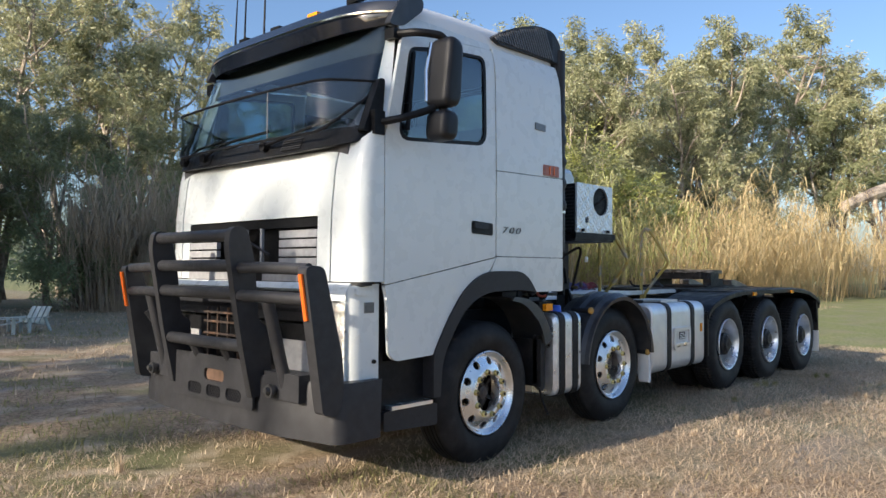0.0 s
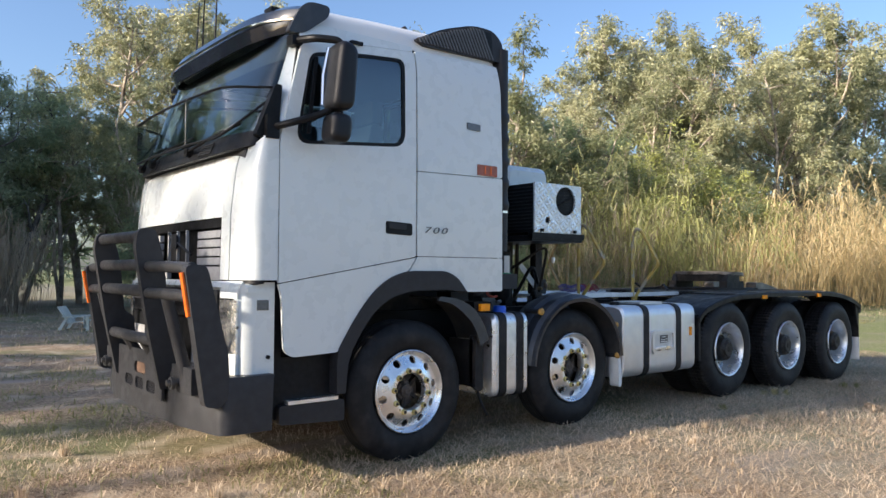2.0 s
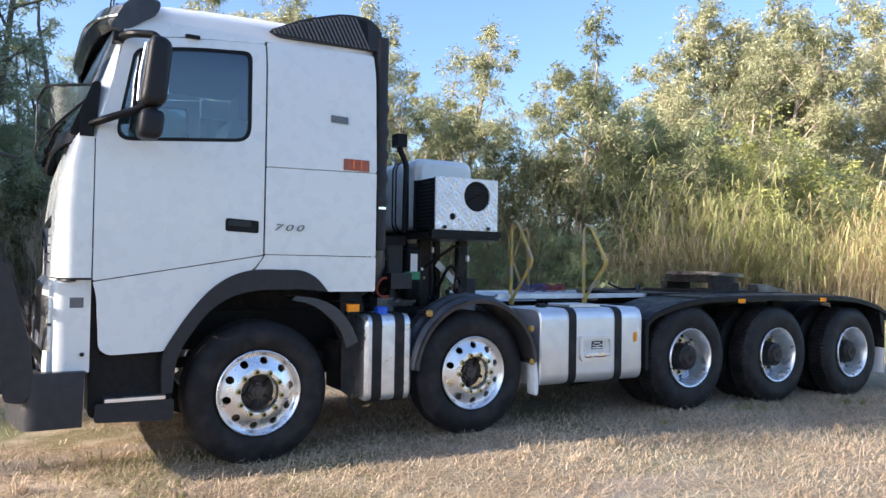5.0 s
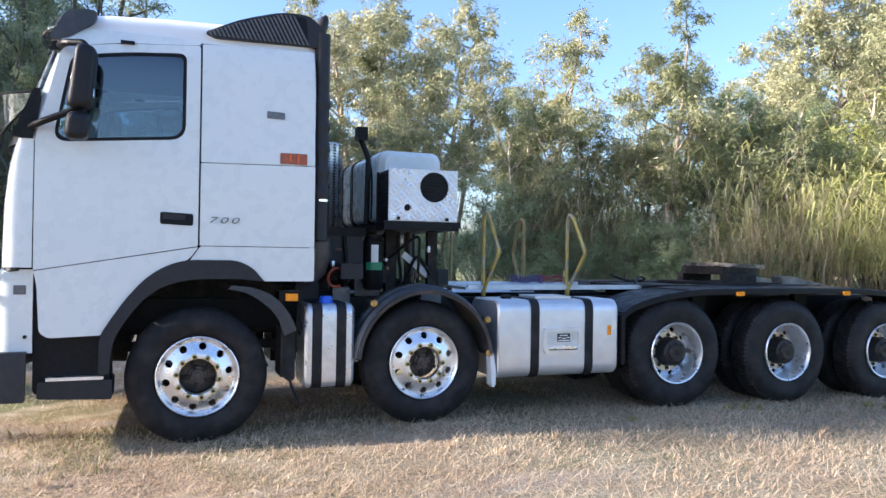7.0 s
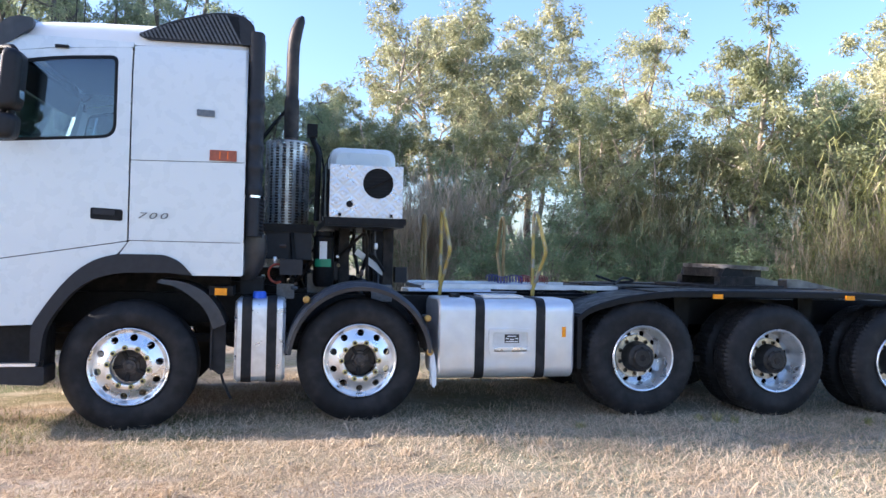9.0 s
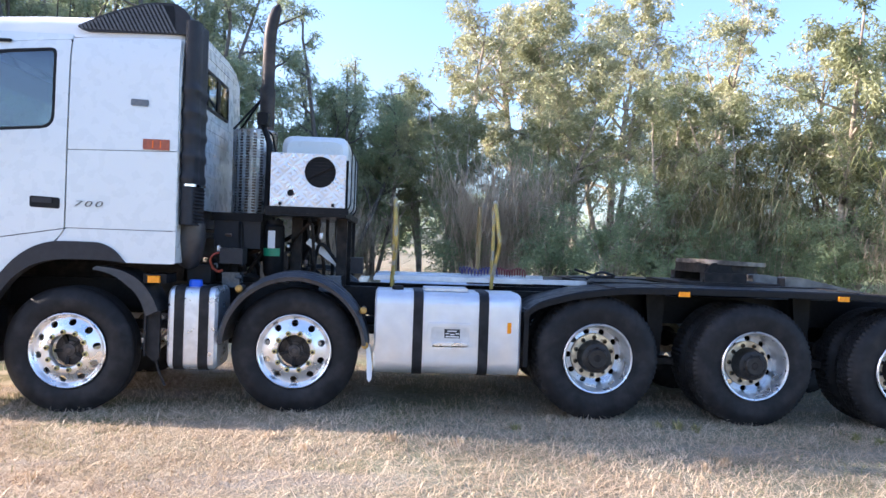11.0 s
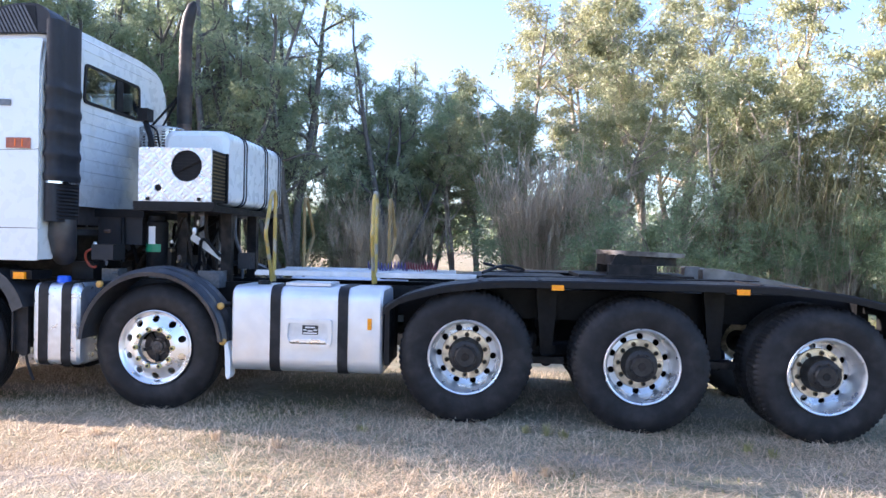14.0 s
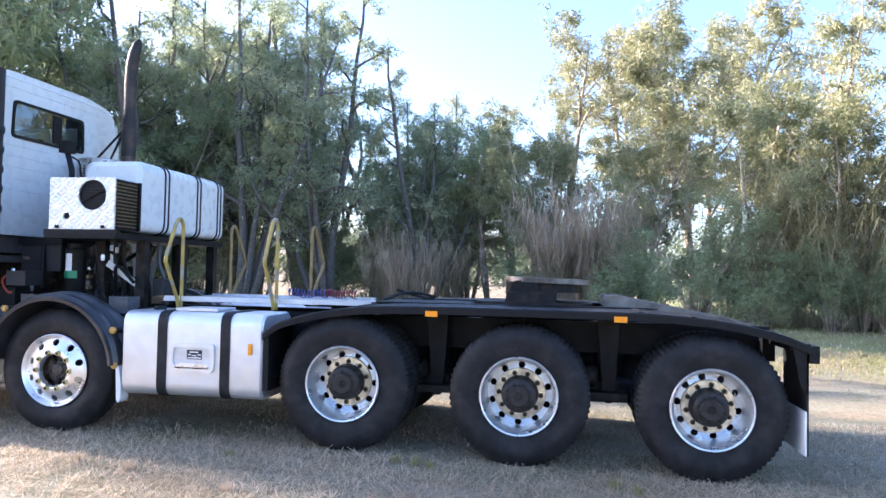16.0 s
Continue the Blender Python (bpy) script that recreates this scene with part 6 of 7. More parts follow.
    # pipes down the stand and a valve block behind it
    for x, y, m in ((1.95, -0.3, PLASTIC), (2.05, -0.3, OILY), (2.12, -0.1, GRIME), (2.2, 0.1, MID_GREY)):
        bm = bmesh.new()
        tube(bm, bent([(x, y, 1.76), (x, y, 1.5), (x + 0.06, y + 0.08, 1.3), (x + 0.05, y + 0.1, 1.08)], 0.1), 0.019, 8)
        part("hydraulic_pipe", bm, m, truck)
    part("valve_block", B(2.38, 2.5, -0.3, -0.14, 1.2, 1.36), PLASTIC, truck, "dark valve block behind the stand", bevel=0.012)


build_mid()


def build_deck():
    d = part("deck_plate", B(2.62, 4.2, -0.5, 0.5, 1.155, 1.185), DECK, truck, "aluminium deck plates behind the cooler", bevel=0.004)
    part("deck_edge", B(2.64, 4.7, -0.515, -0.46, 1.16, 1.205), DECK, d, bevel=0.005)
    part("deck_edge", B(4.2, 4.75, -0.5, -0.3, 1.165, 1.2), DECK, d, bevel=0.005)
    part("deck_rail", B(2.64, 4.5, 0.46, 0.515, 1.16, 1.205), DECK, d, bevel=0.005)
    part("cross_plate", B(4.75, 5.6, -0.58, 0.58, 1.14, 1.2), BLACK, truck, bevel=0.01)
    # grab rails
    for x, s in ((2.81, -1), (3.79, -1), (2.83, 1), (3.77, 1)):
        bm = bmesh.new()
        tube(bm, bent([(x, s * 0.5, 1.1), (x, s * 0.5, 1.9), (x, s * 0.555, 1.97), (x, s * 0.63, 1.92), (x + 0.02, s * 0.85, 1.55), (x - 0.01, s * 0.56, 1.18), (x - 0.01, s * 0.54, 1.1)], 0.05, 6), 0.018, 10)
        part("grab_rail", bm, YELLOW if s < 0 else OCHRE, truck, "worn yellow bent-tube grab rail" if s < 0 else "dull ochre bent-tube grab rail")
    # turntable
    base = B(5.7, 6.75, -0.5, 0.5, 1.2, 1.235)
    box(base, 5.98, 6.42, -0.46, -0.34, 1.235, 1.33)
    box(base, 5.98, 6.42, 0.34, 0.46, 1.235, 1.33)
    fw = part("fifth_wheel", base, GRIME, truck, "greasy dark steel fifth wheel turntable", bevel=0.008)
    prof = rounded([(6.0, -0.38), (6.12, -0.45), (6.42, -0.45), (6.72, -0.3), (6.74, -0.09), (6.35, -0.05), (6.35, 0.05), (6.74, 0.09), (6.72, 0.3), (6.42, 0.45), (6.12, 0.45), (6.0, 0.38), (5.94, 0.2), (5.94, -0.2)], 0.06)
    pl = bmesh.new()
    loft(pl, [[(x, y, 1.43 - (x - 5.7) * 0.03) for x, y in prof], [(x, y, 1.475 - (x - 5.7) * 0.03) for x, y in prof]])
    part("coupling_plate", pl, PLATE_STEEL, fw, "flat greasy coupling plate", bevel=0.008)
    rim = bmesh.new()
    inner = rounded([(5.96, -0.36), (6.4, -0.41), (6.66, -0.26), (6.66, 0.26), (6.4, 0.41), (5.96, 0.36)], 0.1)
    loft(rim, [[(x, y, 1.325) for x, y in inner], [(x, y, 1.44 - (x - 5.7) * 0.03) for x, y in inner]])
    part("plate_rim", rim, GRIME, fw, bevel=0.01)
    for s in (-1, 1):
        part("pivot", prism(rounded([(5.95, 1.2), (6.35, 1.2), (6.25, 1.43), (6.05, 1.43)], 0.03), s * 0.4 - 0.04, s * 0.4 + 0.04), BLACK, fw, bevel=0.008)
        part("ramp", prism(rounded([(6.85, 1.2), (8.15, 1.05), (8.15, 1.09), (7.0, 1.31), (6.85, 1.31)], 0.02), s * 0.34 - 0.08, s * 0.34 + 0.08), RAMP_STEEL, truck, "worn pale steel ramp behind the fifth wheel", bevel=0.008)
        part("mudguard_plate", prism([(4.8, 1.2), (7.3, 1.205), (7.3, 1.215), (4.8, 1.21)], s * 0.45, s * 0.6), BLACK, truck)
    part("rear_beam", B(8.15, 8.25, -0.6, 0.6, 0.8, 1.05), BLACK, truck, bevel=0.01)
    # coiled air lines
    for x0, x1, y, m, lab in ((3.55, 3.98, 0.42, BLUEHOSE, "blue coiled air hose on the deck"), (3.95, 4.3, 0.46, REDHOSE, "red coiled air hose on the deck")):
        bm = bmesh.new()
        tube(bm, [(x0 + (x1 - x0) * t / 150, y + 0.04 * math.cos(t * 0.5), 1.235 + 0.04 * math.sin(t * 0.5) + 0.012 * math.sin(t * 0.07)) for t in range(151)], 0.006, 5)
        part("air_hose", bm, m, truck, lab)
    bm = bmesh.new()
    tube(bm, bent([(4.8, -0.3, 1.22), (5.0, -0.1, 1.3), (5.25, 0.1, 1.24), (5.1, 0.3, 1.22), (4.8, 0.2, 1.3)], 0.15), 0.014, 6)
    part("air_hose", bm, RUBBER, truck)


build_deck()


# ---- plants ----
def add_mesh(name, verts, faces, material):
    me = bpy.data.meshes.new(name)
    verts = np.asarray(verts, dtype=np.float32)
    faces = np.asarray(faces, dtype=np.int32)
    k = faces.shape[1]
    me.vertices.add(len(verts))
    me.vertices.foreach_set("co", verts.ravel())
    me.loops.add(faces.size)
    me.loops.foreach_set("vertex_index", faces.ravel())
    me.polygons.add(len(faces))
    me.polygons.foreach_set("loop_start", np.arange(0, faces.size, k, dtype=np.int32))
    me.update(calc_edges=True)
    me.materials.append(material)
    return me


def leaves(rng, centres, spread, per, size, width, droop=0.6):
    """Narrow hanging leaves scattered through clumps round the twig ends."""
    centres = np.asarray(centres)
    reps = np.maximum(6, (per * rng.choice([0.26, 0.5, 0.86, 1.2, 1.5], len(centres))).astype(int))
    c = np.repeat(centres, reps, axis=0)
    n = len(c)
    size_of = np.repeat(rng.uniform(0.6, 1.3, len(centres)), reps)[:, None]
    off = rng.normal(size=(n, 3))
    off *= (np.abs(rng.normal(0.95, 0.3, n)) / np.linalg.norm(off, axis=1))[:, None]
    p = c + off * np.asarray(spread) * size_of
    d = rng.normal(size=(n, 3)) * 0.8 + off * 0.3
    d[:, 2] = d[:, 2] * 0.6 - droop
    d /= np.linalg.norm(d, axis=1)[:, None]
    side = np.cross(d, rng.normal(size=(n, 3)))
    side /= np.linalg.norm(side, axis=1)[:, None] + 1e-6
    L = size * rng.uniform(0.6, 1.4, n)[:, None]
    Wd = width * rng.uniform(0.76, 1.42, n)[:, None]
    v = np.stack([p - side * Wd, p + side * Wd, p + d * L], axis=1).reshape(-1, 3)
    return v, np.arange(3 * n).reshape(-1, 3)


def limb(bm, pts, r0, r1, n=6):
    m = len(pts)
    tube(bm, pts, [r0 + (r1 - r0) * i / (m - 1) for i in range(m)], n)


def tree_meshes(seed, H, stems, reach, bare, limbs, per, leaf, clump=0.5, lean=0.1, size=0.21, width=0.025, bark=None, twigs=7, bunch=False):
    """A gum: leaning stems, rising crooked limbs that fork, and leaves in separate hanging clumps."""
    rng = np.random.default_rng(seed)
    bm = bmesh.new()
    ends = []

    def path(p, d, length, steps, wander, lift):
        pts = [p.copy()]
        for i in range(steps):
            d = (d + Vector(rng.normal(size=3)) * wander + Vector((0, 0, lift))).normalized()
            p = p + d * (length / steps)
            pts.append(p.copy())
        return pts, d

    for s in range(stems):
        az = rng.uniform(0, 6.28)
        d0 = Vector((math.cos(az) * lean * (1 + s), math.sin(az) * lean * (1 + s), 1)).normalized()
        h = H * (1.0 if s == 0 else rng.uniform(0.65, 0.95)) * 0.86
        r0 = (0.011 * H + 0.03) * (1.0 if s == 0 else 0.75)
        trunk, d = path(Vector((0.15 * s * math.cos(az), 0.15 * s * math.sin(az), -0.1)), d0, h, 9, 0.09, 0.04)
        limb(bm, trunk, r0, r0 * 0.22, 8)
        ends.append(trunk[-1])
        for k in range(limbs):
            f = bare + (1 - bare) * (k + rng.uniform(0, 0.8)) / limbs
            i = min(int(f * 9), 8)
            base = trunk[i].lerp(trunk[i + 1], f * 9 - i)
            a = rng.uniform(0, 6.28)
            up = rng.uniform(0.35, 1.1)
            length = reach * H * rng.uniform(0.7, 1.25) * (1.0 - 0.55 * f)
            br, d = path(base, Vector((math.cos(a), math.sin(a), up)).normalized(), length, 5, 0.22, 0.06)
            rb = r0 * (1 - 0.68 * f) * 0.62
            limb(bm, br, rb, rb * 0.3, 5)
            ends.append(br[-1])
            for q in range(twigs):
                j = int(rng.integers(2, 6)) if bunch else int(rng.integers(1, 5))
                tw, d2 = path(br[j], (d + Vector(rng.normal(size=3)) * 0.9).normalized(), length * (rng.uniform(0.2, 0.46) if bunch else rng.uniform(0.35, 0.6)), 2, 0.3, 0.0)
                limb(bm, tw, rb * 0.3, 0.006, 3)
                if rng.random() < 0.86:
                    ends.append(tw[-1])
                if rng.random() < 0.35:
                    ends.append(tw[-2].lerp(tw[-1], 0.35) + Vector((0, 0, -0.2)))
    top = max(e.z for e in ends)
    me = bpy.data.meshes.new("trunk")
    bmesh.ops.recalc_face_normals(bm, faces=bm.faces)
    bm.to_mesh(me)
    bm.free()
    me.materials.append(bark or BARK)
    me.polygons.foreach_set("use_smooth", [True] * len(me.polygons))
    v, f = leaves(rng, [tuple(e) for e in ends], (clump, clump, clump * 0.8), per, size, width)
    return me, add_mesh("crown", v, f, leaf), top


def shrub_meshes(seed, radius, height, per, leaf, clump=0.42, size=0.18, width=0.023, n=30):
    """A loose bush: stems from the base, leaves in lumps at uneven heights, with gaps."""
    rng = np.random.default_rng(seed)
    bm = bmesh.new()
    tips = []
    for k in range(n):
        a = rng.uniform(0, 2 * math.pi)
        r = radius * rng.uniform(0.15, 1.0)
        h = height * rng.uniform(0.35, 1.0) * (1 - 0.4 * (r / radius) ** 2)
        tip = Vector((r * math.cos(a), r * math.sin(a), h))
        mid = Vector((tip.x * 0.4, tip.y * 0.4, h * 0.6)) + Vector(rng.normal(size=3)) * 0.15
        limb(bm, [Vector((tip.x * 0.1, tip.y * 0.1, -0.1)), mid, tip], 0.04, 0.008, 4)
        tips.append(tuple(tip))
        for j in range(3):
            q = tip.lerp(mid, rng.uniform(0, 1.1)) + Vector(rng.normal(size=3)) * radius * 0.2
            tips.append((q.x, q.y, max(q.z, 0.3)))
    me = bpy.data.meshes.new("woody_base")
    bm.to_mesh(me)
    bm.free()
    me.materials.append(BARK)
    v, f = leaves(rng, tips, (clump, clump, clump * 0.8), per, size, width, 0.3)
    v[:, 2] = np.maximum(v[:, 2], 0.03)
    return me, add_mesh("foliage", v, f, leaf), height


def plant(meshes, x, y, scale, turn, name, label, category, group, names=("trunk", "crown")):
    t = thing(name, label, category, group, at=(x, y, ground_z(x, y)))
    t.rotation_euler = (0, 0, turn)
    t.scale = (scale, scale, scale)
    for n, me in zip(names, meshes):
        ob = new(n, me)
        ob.parent = t
    return t


rng = np.random.default_rng(11)
GUMS = [tree_meshes(21, 15, 2, 0.3, 0.34, 12, 74, LEAF_GUM, 0.33, width=0.03, bunch=True),
        tree_meshes(22, 15, 1, 0.28, 0.42, 14, 80, LEAF_FAR, 0.33, width=0.031, bunch=True),
        tree_meshes(23, 13, 2, 0.32, 0.22, 10, 80, LEAF_LIGHT, 0.36, width=0.03, bunch=True),
        tree_meshes(24, 12, 3, 0.3, 0.16, 8, 86, LEAF_DARK, 0.36),
        tree_meshes(25, 16, 5, 0.15, 0.28, 8, 50, LEAF_DULL, 0.31, 0.07, 0.2, 0.026, BARK_GREY),
        tree_meshes(26, 17, 1, 0.12, 0.87, 6, 50, LEAF_GUM, 0.33, 0.0, twigs=4),
        tree_meshes(27, 15, 2, 0.32, 0.26, 13, 76, LEAF_FAR, 0.34, width=0.032, bunch=True)]
BIG = [shrub_meshes(34, 2.9, 6.4, 90, LEAF_LIGHT, 0.36), shrub_meshes(35, 2.6, 7.0, 86, LEAF_GUM, 0.36), shrub_meshes(36, 2.8, 6.0, 92, LEAF_DARK, 0.38)]
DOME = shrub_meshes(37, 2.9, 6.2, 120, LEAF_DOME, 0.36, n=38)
BUSHES = [shrub_meshes(31, 2.2, 4.0, 72, LEAF_DARK, 0.38), shrub_meshes(32, 2.4, 3.8, 74, LEAF_LIGHT, 0.4), shrub_meshes(33, 2.0, 4.6, 74, LEAF_GUM, 0.38)]
GUM_LABELS = ("tall grey-green gum tree with pale limbs", "tall slender gum tree with loose clumps of leaves", "yellow-green gum tree lit from the side", "dark green many-stemmed tree under the gums", "thin grey many-stemmed tree with fine leaves", "gum tree with a high small crown", "tall gum tree with a sunlit golden green put into its leaf colour")
BUSH_LABELS = ("dark green bush under trees", "yellow-green spreading bush behind reeds", "tall grey-green bush under trees")

# the line of growth: nearest edge of the reeds and trees
EDGE = [(-60, 26), (-20, 24.2), (-6, 24), (2, 23), (5, 20), (9, 20), (13.5, 17.5), (16.8, 16.6), (18.0, 13.0), (19.5, 11.0), (28, 8.4), (36, 7.5), (60, 6)]


def edge_y(x):
    return lerp(EDGE, x)


# x, distance behind the edge, kind, height
TREES_AHEAD = ((-31, 3, 4, 16), (-27, 2, 4, 17), (-24, 5, 0, 18), (-21.5, 2, 4, 16), (-19, 4.5, 4, 17), (-17, 2, 4, 15), (-14.5, 4, 4, 17), (-12.5, 2, 4, 15), (-10.5, 5, 4, 16.5),
               (-8.7, 2.5, 4, 14), (-6.5, 4, 4, 15.5), (-4.8, 2.5, 4, 13.5), (-3.2, -1.6, 4, 13), (0.2, 0.2, 4, 11.2), (-2.8, 4, 3, 9.2), (-0.5, 3, 3, 8.8), (1.8, 4, 3, 8.6), (4.0, 5.5, 2, 8.6))
TREES_BESIDE = ((5.4, 3.5, 2, 8.2), (9.6, 14.5, 1, 16.5), (6.6, 12.5, 1, 15.5), (9.2, 3, 2, 8.4), (10.6, 20, 1, 17), (12.8, 14.5, 6, 16.5), (12.6, 0.2, 2, 8.8), (15.4, 1.6, 2, 8.2), (15.2, 17, 6, 17.5),
                (17.4, 8, 0, 13), (18.6, 5, 2, 11), (21.3, 5, 3, 8), (24.2, 9, 6, 9.6), (27, 10, 6, 11.5), (29.5, 8, 6, 14), (31.5, 9, 6, 11.5), (34.4, 9.5, 6, 14.5), (38, 16, 6, 19))
TREES_REAR = ((39, 8, 6, 14), (42.6, 8, 6, 17), (46, 11, 6, 19), (50, 8, 6, 17), (55, 9, 6, 22), (57, 5.5, 2, 17), (62, 3, 6, 19), (66, 8, 6, 22), (3.0, 3.2, 0, 8.0),
              (19.6, 8, 0, 10.2), (22.4, 8, 2, 8.0), (20.6, 4.5, 2, 8.2), (9.0, 8, 0, 10.2), (5.4, 9, 2, 9.2), (16, 9, 0, 11.5), (35.6, 16.5, 6, 17.5), (-1.6, 5.5, 4, 10.5), (0.7, 6.5, 4, 11))
TREES_DEEP = ((-13, -1.0, 3, 11), (-17, -0.5, 3, 12), (-20, 8, 4, 17), (-12, 8, 4, 17), (14, 12, 1, 13), (30, 14, 6, 15), (42, 15, 6, 19))
for x, dy, k, h in TREES_AHEAD + TREES_BESIDE + TREES_REAR + TREES_DEEP:
    plant(GUMS[k], x, edge_y(x) + dy, h / GUMS[k][2], float(rng.uniform(0, 6.28)), "gum_tree", GUM_LABELS[k], "tree", "gum trees behind the truck")
for x, y, h, turn in ((-6.6, 20.8, 14.0, 0.7), (-11.2, 21.0, 15.0, 2.9)):
    plant(GUMS[4], x, y, h / GUMS[4][2], turn, "gum_tree", GUM_LABELS[4], "tree", "gum trees behind the truck")
# trees far ahead of the truck, mirrored in its windscreen
for x, y, k, h in ((-48, -18, 0, 13), (-50, -9, 2, 13), (-51, -1, 0, 13)):
    plant(GUMS[k], x, y, h / GUMS[k][2], float(rng.uniform(0, 6.28)), "gum_tree", "gum tree far ahead of the truck", "tree", "gum trees ahead of the truck")
# trees added up-sun, mostly out of view, to shade the grass behind the truck, the reeds and spots on the cab
for x, y, k, h in ((-18, 18.7, 3, 18.5), (-20, 18.4, 3, 19), (-22, 20.4, 3, 16.6), (-23, 22.6, 3, 16.6), (-27, 18, 0, 14), (-38, 20, 0, 14), (-24, 8.6, 4, 14), (-19, 7.5, 4, 12.5), (-32, 4.4, 5, 16.4), (-37, 8.3, 5, 16.7), (-33, 7.8, 5, 17.5)):
    plant(GUMS[k], x, y, h / GUMS[k][2], float(rng.uniform(0, 6.28)), "gum_tree", "gum tree added up-sun to cast shade", "tree", "gum trees behind the truck")
for row, (lo, hi, off, step) in enumerate(((-24, 13.5, 1.8, 2.3), (-24, 14, 5.4, 3.6), (12, 48, 4.6, 2.8), (14, 50, 8.0, 5.0))):
    for x in np.arange(lo, hi, step):
        x = float(x + rng.uniform(-0.7, 0.7))
        if (row == 0 and (-1.5 < x < 6.0 or -9.5 < x < -7.5 or x > 8.6)) or (row == 1 and (2.0 < x < 7.2 or x > 9.0)) or (row > 1 and x < 14.5):
            continue
        k = int(rng.choice((0, 0, 2))) if x < 11 else int(rng.choice((1, 1, 2, 0)))
        s = float(rng.uniform(0.75, 1.15))
        kind = BUSHES[k] if row == 0 else BIG[(2, 0, 1)[k]]
        plant(kind, x, edge_y(x) + off + float(rng.uniform(-0.7, 0.9)), s, float(rng.uniform(0, 6.28)), "bush", BUSH_LABELS[k], "bush", "bushes along the tree line", ("woody_base", "foliage"))


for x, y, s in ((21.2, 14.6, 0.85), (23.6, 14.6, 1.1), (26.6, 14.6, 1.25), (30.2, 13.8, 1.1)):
    plant(DOME, x, y, s, float(rng.uniform(0, 6.28)), "bush", "tall yellow-green domed bush behind reeds, coloured as sunlit", "bush", "bushes along the tree line", ("woody_base", "foliage"))
for x, y, k, s in ((8.6, 19.4, 0, 0.8), (12.5, 17.9, 0, 0.75), (17.7, 15.4, 0, 0.85), (19.2, 13.2, 0, 0.7)):
    plant(BUSHES[k], x, y, s, float(rng.uniform(0, 6.28)), "bush", BUSH_LABELS[k], "bush", "bushes along the tree line", ("woody_base", "foliage"))


for x, y, s in ((10.7, 18.2, 0.78), (14.4, 16.9, 0.52), (15.9, 16.5, 0.58)):
    plant(BIG[2], x, y, s, x, "bush", "dense dark blue-green bush before the reeds", "bush", "bushes along the tree line", ("woody_base", "foliage"))


def dead_tree():
    t = thing("dead_tree", "bare dead gum with a thick drooping limb", "tree", at=(47.5, 3.4, GROUND))
    bm = bmesh.new()
    limb(bm, [Vector((0, 0, -0.1)), Vector((0.1, 0.2, 3.5)), Vector((-0.3, 0.5, 7.4)), Vector((0.2, 0.6, 11))], 0.6, 0.2, 10)
    part("trunk", bm, BARK, t)
    bm = bmesh.new()
    limb(bm, [Vector((-0.2, 0.45, 6.9)), Vector((-2.2, 1.3, 6.5)), Vector((-4.2, 2.2, 5.9)), Vector((-6.2, 3.2, 5.1))], 0.5, 0.3, 9)
    limb(bm, [Vector((-4.2, 2.2, 5.9)), Vector((-4.6, 1.8, 4.4)), Vector((-4.4, 1.6, 3.2))], 0.18, 0.05, 6)
    part("broken_limb", bm, BARK, t)


dead_tree()


def far_woods():
    """Woods beyond the open field, seen through the gaps."""
    r = np.random.default_rng(77)
    n = 900
    x = r.uniform(-150, 120, n)
    h = r.uniform(1.0, 9.0, n) * (0.75 + 0.25 * np.sin(x * 0.13))
    c = np.stack([x, 95 + r.normal(0, 5, n), h], 1)
    v, f = leaves(r, c, (1.6, 1.6, 1.2), 34, 1.1, 0.22, 0.3)
    v[:, 2] = np.maximum(v[:, 2], 0.0)
    tagged(new("far_woods", add_mesh("far_woods", v, f, LEAF_DULL)), "hazy far woods beyond the open field", "woods", kind="stuff")


far_woods()


